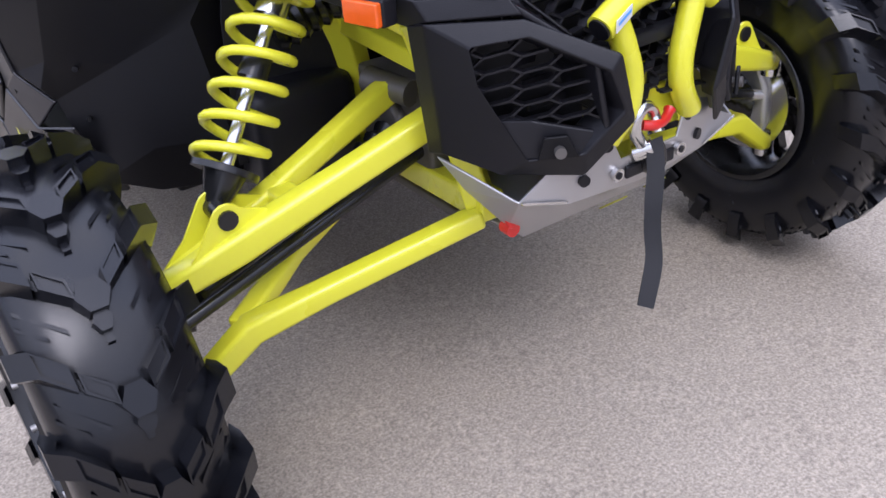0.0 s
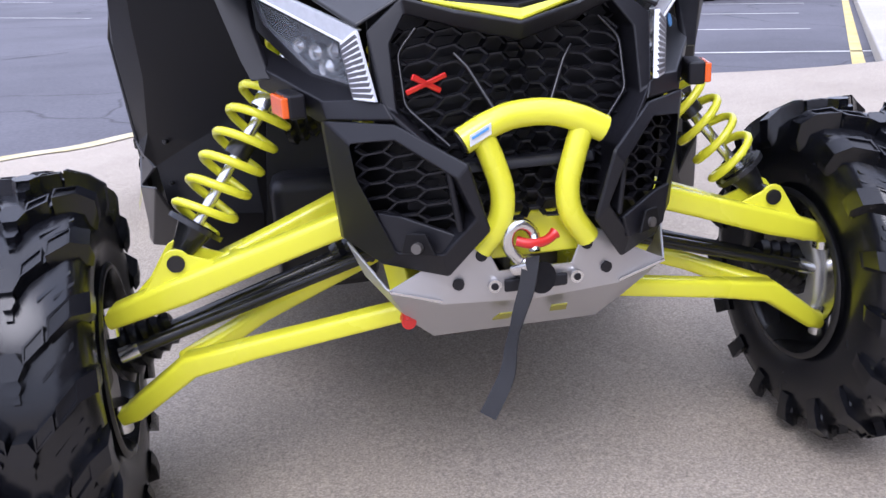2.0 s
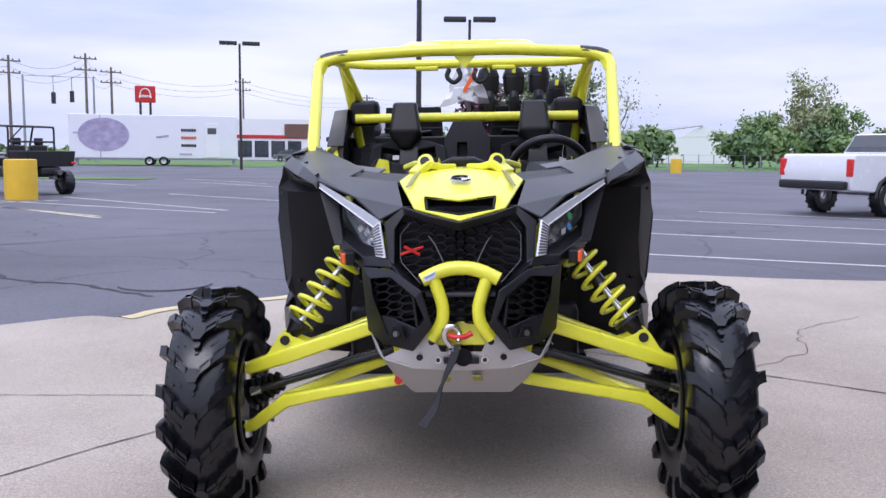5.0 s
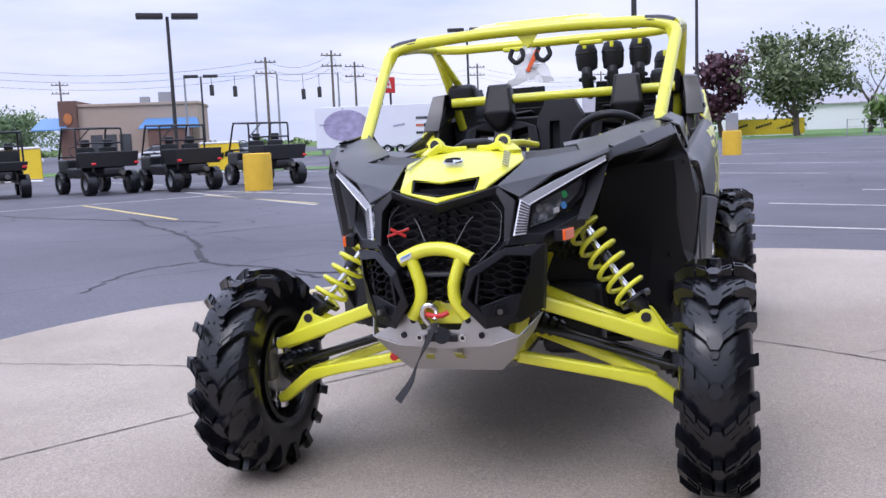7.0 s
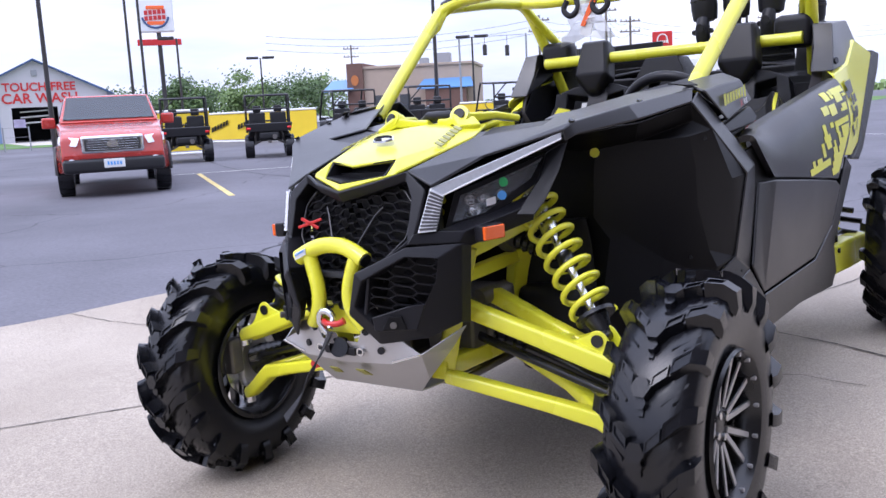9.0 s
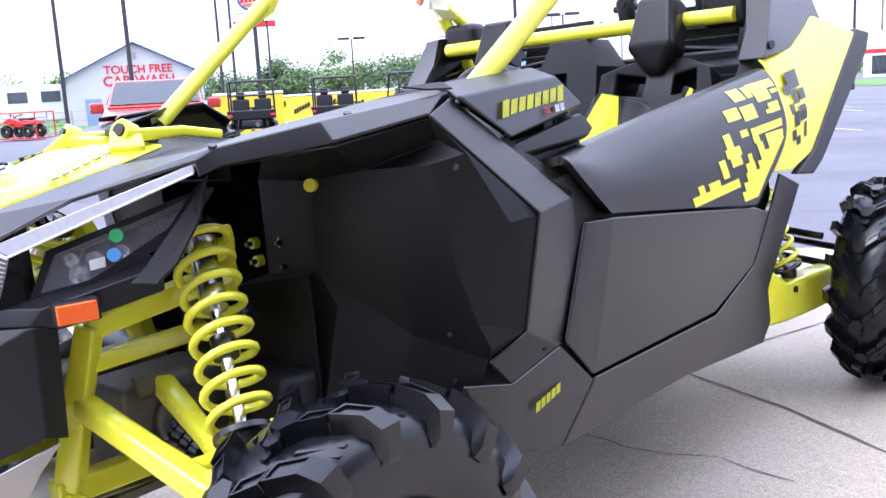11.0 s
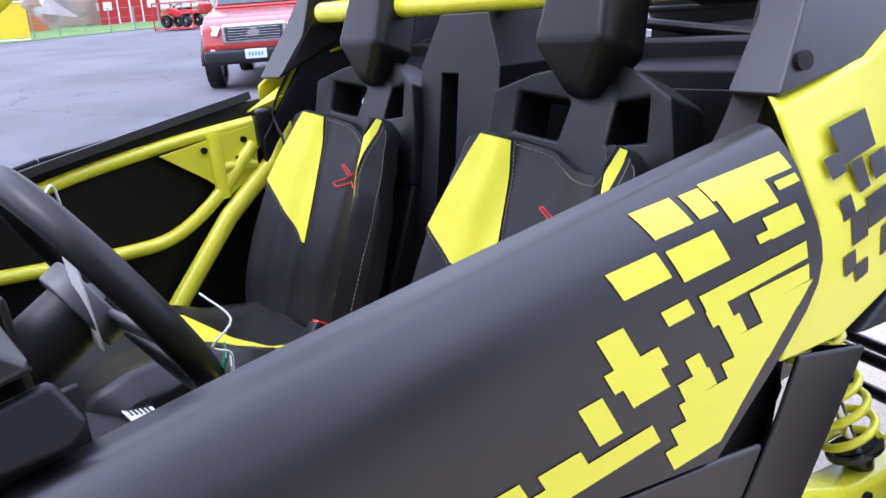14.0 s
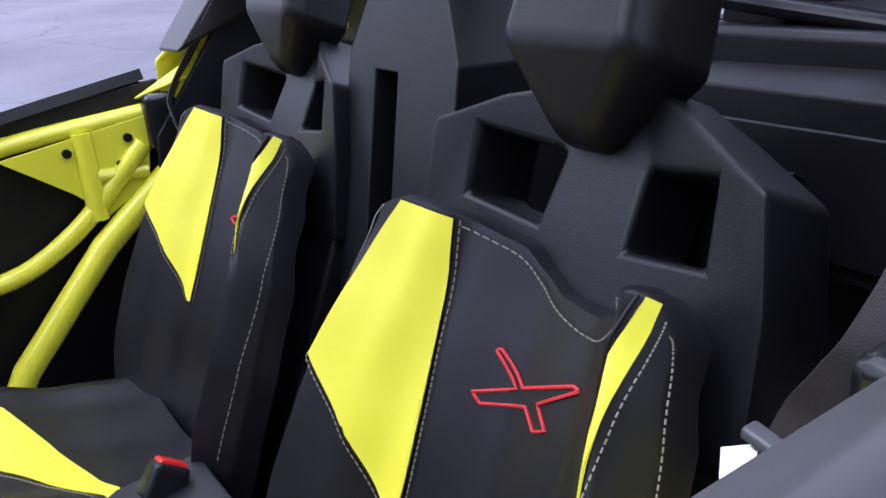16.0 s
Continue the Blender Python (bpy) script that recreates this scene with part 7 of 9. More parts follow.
part("card", b2, GREEN_CARD, tag, "green card")
b2 = slab([(0.481, 0.989, 1.005), (0.508, 0.977, 1.001), (0.492, 0.963, 0.940), (0.460, 0.975, 0.936)], 0.0015, 0)
part("card_face", b2, PAPER, tag, "white printed face")
tag2 = in_world(thing("hang_tag", "white card tied to the steering wheel with string", "tag"))
bm = bmesh.new()
tube(bm, curve_points([(0.470, 0.830, 1.215), (0.445, 0.850, 1.225), (0.430, 0.860, 1.180), (0.430, 0.870, 1.130)], 5), 0.0014, 6)
part("string", bm, PAPER, tag2, "white string")
b2 = slab([(0.415, 0.850, 1.150), (0.445, 0.855, 1.140), (0.420, 0.870, 1.030), (0.400, 0.865, 1.040)], 0.002, 0)
part("card", b2, PAPER, tag2, "white card")

# ---- parking lot: lines, bollards, lamps ----
def line(name, a, b, w, mat, label):
    dx, dy = b[0] - a[0], b[1] - a[1]
    L = math.hypot(dx, dy)
    nx, ny = -dy / L * w / 2, dx / L * w / 2
    ob = part(name, flat([(a[0] + nx, a[1] + ny), (b[0] + nx, b[1] + ny), (b[0] - nx, b[1] - ny), (a[0] - nx, a[1] - ny)], LOT_Z + 0.005), mat, ground, label)
    return ob


for a, b in (((-15.4, 10.9), (-10.2, 18.4)), ((-16.5, 20.5), (-5.2, 14.6)), ((-13.3, 18.2), (-6.85, 12.93)), ((-10.8, 19.9), (-5.2, 15.4)), ((-8.8, 22.2), (-4.0, 18.6)), ((-14.9, 11.3), (-9.5, 7.5)), ((-13.2, 13.9), (-8.2, 10.2)),
             ((-11.8, 16.8), (-7.0, 13.3)), ((-11.0, 32), (-6.6, 27.5)), ((-13.0, 36), (-8.0, 31)), ((-18.0, 33), (-12.0, 28)), ((-22, 26), (-17, 22.5))):
    line("parking_line", a, b, 0.10, STRIPE if a[0] not in (-14.9, -13.2, -11.8) else STRIPE_Y, "worn painted parking line")
for k, (a, b) in enumerate((((0.4, 8.75), (6.0, 6.7)), ((1.5, 11.7), (6.8, 9.3)), ((3.2, 14.3), (8.2, 11.8)), ((5.0, 16.8), (9.6, 13.9)), ((-4.5, 24), (3.2, 20)), ((-3.0, 29), (4.6, 25.5)), ((-2.0, 38), (7, 34)))):
    line("parking_line", a, b, 0.10, STRIPE, "worn white parking line")
line("edge_line", (4.15, 4.40), (10.8, 14.4), 0.12, STRIPE_Y, "worn yellow edge line")
for pts, w in (([(-9.5, 10.6), (-7.6, 8.8), (-6.5, 7.8), (-5.6, 6.8), (-4.6, 5.35), (-3.6, 4.9), (-2.75, 4.35)], 0.035), ([(-6.5, 7.8), (-5.0, 9.4), (-3.0, 11.0)], 0.015), ([(-4.6, 5.35), (-4.9, 4.5), (-4.6, 3.4)], 0.015), ([(-26, 20), (-14, 11.9), (-7, 9.6)], 0.03)):
    rr = random.Random(int(w * 1000))
    b = bmesh.new()
    prev = None
    P = curve_points([(x, y, 0) for x, y in pts], 10)
    for i, p in enumerate(P):
        d = (P[min(i + 1, len(P) - 1)] - P[max(i - 1, 0)]).normalized()
        ww = w * rr.uniform(0.3, 1.3)
        o = Vector((rr.uniform(-1, 1), rr.uniform(-1, 1), 0)) * 0.05
        row = (b.verts.new((p.x + o.x - d.y * ww, p.y + o.y + d.x * ww, LOT_Z + 0.004)), b.verts.new((p.x + o.x + d.y * ww, p.y + o.y - d.x * ww, LOT_Z + 0.004)))
        if prev:
            b.faces.new((prev[0], row[0], row[1], prev[1]))
        prev = row
    part("crack", b, TAR, ground, "dark ragged asphalt crack")
# drain cover by the kerb
bm = bmesh.new()
disc(bm, (-2.85, 5.0, LOT_Z + 0.006), (0, 0, 1), 0.42, 0.02, 32)
part("manhole_cover", bm, ASPHALT, ground, "asphalt-coloured manhole cover")

POLE = material("dark_bronze_pole", (0.030, 0.026, 0.026), 0.4, spread=0.2)
POLE_GREY = material("galvanised_pole", (0.30, 0.31, 0.33), 0.5, metal=0.3, spread=0.1)
WOOD_POLE = material("weathered_pole_wood", (0.17, 0.14, 0.12), 0.9, spread=0.25, scale=3)
BOLLARD = material("yellow_bollard_paint", (0.72, 0.45, 0.03), 0.6, spread=0.15, scale=4, grain=0.2, grain_scale=60)
CLEAR_LAMP = material("lamp_glass", (0.5, 0.5, 0.5), 0.3)


def lamp_base(x, y, pole_h, heads, label):
    """A lot lamp: yellow concrete base, square pole, flat shoebox heads."""
    th = thing("street_lamp", label, "street lamp", "parking lot lamps", Matrix.Translation((x, y, LOT_Z)))
    bm = bmesh.new()
    lathe(bm, [(0.38, 0.0), (0.385, 0.5), (0.38, 0.97), (0.35, 1.0), (0.0, 1.0)], None, 32)
    part("base", bm, BOLLARD, th, "yellow painted concrete base")
    if pole_h:
        bm = bmesh.new()
        tube(bm, [(0, 0, 1.0), (0, 0, pole_h)], [0.075, 0.06], 8)
        part("pole", bm, POLE, th, "dark square lamp pole")
        for k in range(heads):
            sgn = 1 if k else -1
            bm = rbox((sgn * 0.62, 0, pole_h + 0.02), (0.85, 0.45, 0.16), 0.03)
            hd = part("lamp_head", bm, POLE, th, "flat dark lamp head")
            bm = rbox((sgn * 0.62, 0, pole_h - 0.065), (0.6, 0.34, 0.02), 0.005)
            part("lamp_glass", bm, CLEAR_LAMP, hd)
    return th


lamp_base(-11.2, 18.5, 0, 0, "yellow concrete bollard base standing on the asphalt")
lamp_base(14.0, 59.5, 0, 0, "yellow concrete bollard base standing on the asphalt")
l = lamp_base(1.2, 35.7, 0, 0, "yellow concrete base with a grey stub post")
bm = rbox((0.0, 0.0, 1.35), (0.5, 0.12, 0.75), 0.02)
part("stub_post", bm, POLE_GREY, l, "grey metal sign back")


def polar(az, dist, t0=(0.6, -2.9)):
    a = radians(az)
    return t0[0] + dist * math.sin(a), t0[1] + dist * math.cos(a)


def lamp_at(az, dist, h, heads=2, yellow=False, eye=(0.6, -2.9)):
    x, y = polar(az, dist, eye)
    th = thing("street_lamp", "tall dark parking-lot lamp with flat heads", "street lamp", "parking lot lamps", Matrix.Translation((x, y, LOT_Z)) @ Matrix.Rotation(radians(-az), 4, "Z"))
    bm = bmesh.new()
    tube(bm, [(0, 0, 0), (0, 0, h)], [0.10, 0.07], 8)
    part("pole", bm, POLE, th, "dark lamp pole")
    for k in range(heads):
        sgn = 1 if k else -1
        bm = rbox((sgn * 0.75, 0, h + 0.02), (1.15, 0.6, 0.22), 0.04)
        part("lamp_head", bm, POLE, th, "flat dark lamp head")
    return th


lamp_at(-15.4, 62, 8.4, 2)
lamp_at(-34.8, 42, 7.0, 2, eye=(1.3, -2.6))
lamp_at(-32.7, 75, 6.8, 2, eye=(1.3, -2.6))
lamp_at(-46.0, 90, 6.8, 2, eye=(1.3, -2.6))
lamp_at(-50.8, 70, 7.2, 1, eye=(1.3, -2.6))
lamp_at(-4.8, 30, 12.0, 2)
lamp_at(-1.2, 46, 8.0, 2)
lamp_at(-59.9, 38, 9.5, 1, eye=(1.7, -1.3))
lamp_at(-63.8, 46, 12, 1, eye=(1.7, -1.3))
lamp_at(-54.0, 60, 12, 1, eye=(1.7, -1.3))
lamp_at(-53.5, 58, 9.5, 1, eye=(1.3, -2.6))


def utility_pole(az, dist, h, arms=2, eye=(0.15, -3.2)):
    x, y = polar(az, dist, eye)
    th = thing("utility_pole", "weathered wooden utility pole with crossarms", "utility pole", "utility poles", Matrix.Translation((x, y, LOT_Z)) @ Matrix.Rotation(radians(-az + 15), 4, "Z"))
    bm = bmesh.new()
    tube(bm, [(0, 0, 0), (0, 0, h)], [0.20, 0.13], 8)
    part("pole", bm, WOOD_POLE, th)
    for k in range(arms):
        bm = bmesh.new()
        box(bm, (0, 0.1, h - 0.6 - 1.3 * k), (2.6, 0.12, 0.14))
        for q in (-1.15, -0.5, 0.5, 1.15):
            disc(bm, (q, 0.1, h - 0.43 - 1.3 * k), (0, 0, 1), 0.07, 0.2, 8)
        part("crossarm", bm, WOOD_POLE, th, "wooden crossarm with insulators")
    return th


poles = [(-27.9, 110, 11.5), (-23.8, 112, 12.3), (-22.4, 120, 11.5), (-14.7, 150, 13.0), (-7.0, 170, 12), (-40.0, 150, 12)]
for az, d, h in poles:
    utility_pole(az, d, h, 2)
# wires between the poles
w_ob = thing("power_lines", "thin dark overhead wires between poles", "wires")
for k in range(3):
    bm = bmesh.new()
    pts = []
    ring = [(-45.0, 110, 11.0)] + poles[:3] + [(-14.7, 150, 12.8), (-7.0, 170, 12), (6, 210, 12)]
    for (az0, d0, h0), (az1, d1, h1) in zip(ring[:-1], ring[1:]):
        a, b = Vector((*polar(az0, d0, (0.15, -3.2)), h0 - 0.5 - 0.8 * k)), Vector((*polar(az1, d1, (0.15, -3.2)), h1 - 0.5 - 0.8 * k))
        for i in range(8):
            t = i / 8
            p = a.lerp(b, t)
            pts.append(p - Vector((0, 0, 1.2 * 4 * t * (1 - t))))
    tube(bm, pts, 0.018, 5)
    part("wire", bm, POLE, w_ob)
# traffic signals hung from span wires between steel poles
for pair in (((-31.2, 3.4), (-29.8, 3.3)), ((-25.6, 3.0), (-24.6, 3.1))):
    span = thing("traffic_signals", "dark traffic signal heads hung on a span wire", "traffic signal", "traffic signals")
    ends = []
    for az in (pair[0][0] - 1.6, pair[1][0] + 1.2):
        x, y = polar(az, 95, (0.15, -3.2))
        bm = bmesh.new()
        tube(bm, [(x, y, LOT_Z), (x, y, 8.3)], [0.14, 0.09], 8)
        part("pole", bm, POLE_GREY, span, "grey steel pole")
        ends.append(Vector((x, y, 8.2)))
    bm = bmesh.new()
    tube(bm, ends, 0.02, 5)
    part("span_wire", bm, POLE, span)
    for az, el in pair:
        x, y = polar(az, 95, (0.15, -3.2))
        z = 1.18 + 95 * math.tan(radians(el))
        head_ = part("signal_head", rbox((x, y, z), (0.35, 0.35, 1.1), 0.05), POLE, span, "dark three-lamp signal head")
        bm = bmesh.new()
        tube(bm, [(x, y, z + 0.5), (x, y, 8.25)], 0.03, 5)
        part("hanger", bm, POLE, head_)


# ---- vehicles in the lot ----
def small_wheel(parent, c, r, w, mat=RUBBER, rim=POLE_GREY, axis=(1, 0, 0)):
    bm = bmesh.new()
    q = Vector(axis).to_track_quat("Z", "Y").to_matrix().to_4x4()
    q.translation = Vector(c)
    lathe(bm, [(r * 0.55, -w / 2), (r * 0.9, -w / 2), (r, -w * 0.32), (r, w * 0.32), (r * 0.9, w / 2), (r * 0.55, w / 2)], q, 24, closed=True)
    for k in range(16):
        a = 2 * math.pi * k / 16
        bar(bm, q @ Vector((r * 0.99 * math.cos(a), r * 0.99 * math.sin(a), -w * 0.45)), q @ Vector((r * 0.99 * math.cos(a + 0.1), r * 0.99 * math.sin(a + 0.1), w * 0.45)), r * 0.10, r * 0.06, q.to_3x3() @ Vector((math.cos(a), math.sin(a), 0)))
    t = part("wheel", bm, mat, parent)
    bm = bmesh.new()
    lathe(bm, [(r * 0.56, -w * 0.4), (r * 0.5, -w * 0.1), (r * 0.2, 0.02), (r * 0.2, 0.05), (r * 0.5, w * 0.2), (r * 0.56, w * 0.4)], q, 20, closed=True)
    part("rim", bm, rim, t)
    return t


UTV_BLACK = material("utv_black_plastic", (0.014, 0.014, 0.016), 0.4, spread=0.2)
UTV_RED = material("utv_red_plastic", (0.50, 0.015, 0.012), 0.35, spread=0.1, coat=0.3)
UTV_ORANGE = material("utv_orange_plastic", (0.55, 0.09, 0.01), 0.35, spread=0.1, coat=0.3)
TAIL = material("tail_lamp_red", (0.65, 0.02, 0.02), 0.25, spread=0.1, coat=0.5)


def lot_utv(x, y, turn, body, bed_high, label):
    """A work side-by-side seen from its back: cargo bed, seats, cage and four wheels; rear towards -y."""
    th = thing("side_by_side", label, "utility vehicle", "side-by-sides in the lot", Matrix.Translation((x, y, LOT_Z)) @ Matrix.Rotation(radians(turn), 4, "Z"))
    V = [(-0.70, 0, 0.80), (0.70, 0, 0.80), (0.74, 0, 1.12), (-0.74, 0, 1.12)]
    bm = bmesh.new()
    for z0, z1, y0, y1, hw in ((0.78, 1.02 + bed_high, 0.0, 0.95, 0.70),):
        v = [bm.verts.new(p) for p in ((-hw * 0.92, y0 + 0.04, z0), (hw * 0.92, y0 + 0.04, z0), (hw, y0, z1), (-hw, y0, z1), (-hw * 0.92, y1, z0), (hw * 0.92, y1, z0), (hw, y1, z1), (-hw, y1, z1))]
        for f in ((0, 1, 2, 3), (1, 5, 6, 2), (4, 0, 3, 7), (5, 4, 7, 6), (0, 4, 5, 1)):
            bm.faces.new([v[i] for i in f])
        bmesh.ops.recalc_face_normals(bm, faces=bm.faces[:])
        bmesh.ops.solidify(bm, geom=bm.faces[:], thickness=0.04)
    bevelled(bm, 0.02, 30)
    part("cargo_bed", bm, UTV_BLACK, th, "black plastic cargo bed")
    bm = bmesh.new()
    box(bm, (0, 1.45, 0.62), (1.25, 1.1, 0.30))
    box(bm, (0, 2.35, 0.80), (1.20, 0.75, 0.42))
    box(bm, (0, 0.45, 0.66), (0.60, 0.8, 0.22))
    bevelled(bm, 0.06, 30, 3)
    part("body", bm, body, th, "moulded body")
    for s in (-1, 1):
        bm = rbox((s * 0.32, 1.25, 1.08), (0.50, 0.16, 0.55), 0.05, None)
        st = part("seat", bm, UTV_BLACK, th, "black bench seat back")
        bm = rbox((s * 0.32, 1.22, 1.46), (0.24, 0.10, 0.20), 0.03, None)
        part("headrest", bm, UTV_BLACK, st)
        bm = rbox((s * 0.60, -0.02, 0.88), (0.13, 0.05, 0.07), 0.02)
        part("tail_lamp", bm, TAIL, th, "red tail lamp")
        small_wheel(th, (s * 0.60, 0.42, 0.33), 0.33, 0.27)
        small_wheel(th, (s * 0.60, 2.45, 0.33), 0.33, 0.24)
        bm = bmesh.new()
        tube(bm, bend([(s * 0.66, 1.02, 0.75), (s * 0.66, 1.00, 1.86), (s * 0.64, 2.05, 1.90), (s * 0.66, 2.42, 1.02)], 0.12), 0.028, 8)
        part("cage_side", bm, UTV_BLACK, th, "black cage tube")
        bm = bmesh.new()
        bar(bm, (s * 0.25, 0.45, 0.50), (s * 0.58, 0.42, 0.34), 0.06, 0.06)
        tube(bm, [(s * 0.45, 0.55, 0.42), (s * 0.35, 0.60, 0.85)], 0.04, 8)
        part("suspension", bm, STEEL_DARK, th)
    bm = bmesh.new()
    for yy, zz in ((1.0, 1.86), (2.05, 1.90), (1.0, 1.45), (2.40, 1.08)):
        tube(bm, [(-0.66, yy, zz), (0.66, yy, zz)], 0.026, 8)
    tube(bm, [(-0.66, 1.0, 1.45), (-0.25, 1.0, 1.86)], 0.02, 8)
    part("cage_cross", bm, UTV_BLACK, th, "black cage cross tubes")
    bm = bmesh.new()
    disc(bm, (0.15, 0.0, 0.62), (0, 1, 0), 0.07, 0.25, 16)
    box(bm, (0, 0.02, 0.48), (0.10, 0.2, 0.08))
    part("exhaust", bm, STEEL_DARK, th)
    bm = bmesh.new()
    ring = [Vector((-0.33 + 0.17 * math.cos(a), 2.02 + 0.08 * math.sin(a), 1.22 + 0.15 * math.sin(a))) for a in [2 * math.pi * k / 16 for k in range(16)]]
    tube(bm, ring, 0.016, 6, True)
    part("steering_wheel", bm, UTV_BLACK, th)
    return th


lot_utv(-11.43, 20.65, 56, UTV_BLACK, 0.18, "black side-by-side with a cargo bed parked on asphalt")
lot_utv(-13.11, 18.7, 58, UTV_BLACK, 0.18, "black side-by-side with a cargo bed and orange trim")
lot_utv(-15.22, 17.81, 60, UTV_BLACK, 0.18, "black work side-by-side with a cargo bed")
lot_utv(-18.1, 16.7, 47, UTV_BLACK, 0.0, "black side-by-side with red tail lamps")
lot_utv(-19.3, 14.6, 52, UTV_BLACK, 0.0, "grey and black side-by-side with a low bed")


def pickup(name, x, y, turn, paint, label):
    """A pickup; front towards +y of its own frame."""
    th = thing(name, label, "pickup truck", "", Matrix.Translation((x, y, LOT_Z)) @ Matrix.Rotation(radians(turn), 4, "Z"))
    W = 0.93
    prof = [(-2.75, 0.60), (-2.78, 0.95), (-2.70, 1.28), (-0.95, 1.30), (-0.75, 1.30), (-0.55, 1.75), (0.45, 1.79), (1.05, 1.32), (1.20, 1.26), (2.35, 1.16), (2.55, 1.02), (2.62, 0.70), (2.55, 0.42), (2.10, 0.42)]
    bm = bmesh.new()

    def half(yv, zv):
        return W if zv < 1.30 else W - 0.16 * (zv - 1.30) / 0.45

    # body as a stack: lower body hull then cabin
    low = [(-2.75, 0.55), (-2.80, 0.95), (-2.70, 1.30), (-0.9, 1.32), (1.10, 1.28), (2.30, 1.17), (2.58, 1.02), (2.66, 0.70), (2.55, 0.45), (2.20, 0.42), (2.10, 0.72), (1.75, 0.84), (1.40, 0.72), (1.30, 0.40), (-1.15, 0.40), (-1.25, 0.72), (-1.60, 0.84), (-1.95, 0.72), (-2.05, 0.50)]
    left = [bm.verts.new((-W + (0.10 if yv > 2.2 else 0.0), yv, zv)) for yv, zv in low]
    right = [bm.verts.new((W - (0.10 if yv > 2.2 else 0.0), yv, zv)) for yv, zv in low]
    bm.faces.new(left)
    bm.faces.new(list(reversed(right)))
    n = len(low)
    for i in range(n):
        bm.faces.new((left[i], right[i], right[(i + 1) % n], left[(i + 1) % n]))
    bevelled(bm, 0.05, 30, 3)
    part("body", bm, paint, th, "painted body", 40)
    cab_p = [(-0.95, 1.30), (-0.72, 1.76), (0.40, 1.79), (1.12, 1.28)]
    bm = bmesh.new()
    left = [bm.verts.new((-W + 0.05 + (0.13 if zv > 1.5 else 0), yv, zv)) for yv, zv in cab_p]
    right = [bm.verts.new((W - 0.05 - (0.13 if zv > 1.5 else 0), yv, zv)) for yv, zv in cab_p]
    bm.faces.new(left)
    bm.faces.new(list(reversed(right)))
    for i in range(4):
        bm.faces.new((left[i], right[i], right[(i + 1) % 4], left[(i + 1) % 4]))
    bevelled(bm, 0.05, 30, 3)
    part("cabin", bm, paint, th, "painted cab", 40)
    ws = slab([(-0.72, 0.47, 1.75), (0.72, 0.47, 1.75), (0.80, 1.06, 1.335), (-0.80, 1.06, 1.335)], 0.012, 0.003, (0, 0.58, 0.82))
    part("windscreen", ws, CAR_GLASS, th, "tinted windscreen")
    rw = slab([(-0.70, -0.745, 1.73), (0.70, -0.745, 1.73), (0.80, -0.935, 1.36), (-0.80, -0.935, 1.36)], -0.012, 0.003, (0, -0.9, 0.43))
    part("rear_window", rw, CAR_GLASS, th)
    for s in (-1, 1):
        for q in (((-0.62, 1.72), (-0.10, 1.73), (-0.10, 1.36), (-0.80, 1.36)), ((-0.02, 1.73), (0.36, 1.73), (0.90, 1.36), (-0.02, 1.36))):
            g = slab([(s * (0.885 - 0.13 * (zv - 1.30) / 0.46), yv, zv) for yv, zv in q], 0.012, 0.002, (s, 0, 0.25))
            part("side_window", g, CAR_GLASS, th)
        for yv in (-1.60, 1.75):
            small_wheel(th, (s * 0.82, yv, 0.39), 0.39, 0.26, RUBBER, ALUMINIUM)
            bm = bmesh.new()
            arc = [(s * 0.945, yv + 0.46 * math.cos(a), 0.40 + 0.46 * math.sin(a)) for a in [math.pi * k / 12 for k in range(13)]]
            tube(bm, arc, 0.035, 6)
            part("wheel_arch", bm, UTV_BLACK, th, "black wheel arch trim")
        m = rbox((s * 1.06, 0.80, 1.30), (0.24, 0.12, 0.20), 0.04)
        part("mirror", m, paint, th, "door mirror")
        hl = slab([(s * 0.52, 2.62, 1.02), (s * 0.86, 2.42, 1.06), (s * 0.86, 2.46, 0.92), (s * 0.58, 2.66, 0.88)], 0.03, 0.01, (0, 1, 0))
        part("headlight", hl, LIGHT_STRIP, th, "clear headlight")
        tl = rbox((s * 0.86, -2.76, 1.02), (0.14, 0.08, 0.36), 0.02)
        part("tail_lamp", tl, TAIL, th, "red tail lamp")
        fg = bmesh.new()
        disc(fg, (s * 0.68, 2.64, 0.62), (0, 1, 0), 0.06, 0.06, 16)
        part("fog_lamp", fg, LIGHT_STRIP, th)
        dh = rbox((s * 0.945, -0.02, 1.10), (0.03, 0.16, 0.035), 0.01)
        part("door_handle", dh, paint, th)
    g = rbox((0, 2.63, 0.90), (1.02, 0.08, 0.30), 0.05)
    gr = part("grille", g, CHROME, th, "chrome-rimmed grille")
    g = rbox((0, 2.675, 0.90), (0.90, 0.04, 0.21), 0.04)
    part("grille_insert", g, UTV_BLACK, gr)
    for k in range(5):
        b = rbox((0, 2.70, 0.82 + 0.04 * k), (0.86 - 0.03 * abs(k - 2), 0.015, 0.010), 0.003)
        part("grille_bar", b, CHROME, gr)
    bm = bmesh.new()
    lathe(bm, [(0.085, 0), (0.08, 0.02), (0, 0.02)], Matrix.Translation((0, 2.70, 0.91)) @ Matrix.Rotation(radians(-90), 4, "X") @ Matrix.Diagonal((1.2, 0.8, 1, 1)), 20)
    part("badge", bm, CHROME, gr, "oval chrome badge")
    b = rbox((0, 2.62, 0.55), (1.66, 0.16, 0.24), 0.06)
    bp = part("bumper", b, UTV_BLACK, th, "black lower bumper")
    b = rbox((0, 2.71, 0.58), (0.34, 0.02, 0.15), 0.008)
    pl = part("plate", b, PAPER, bp, "white plate with plain bars")
    b = bmesh.new()
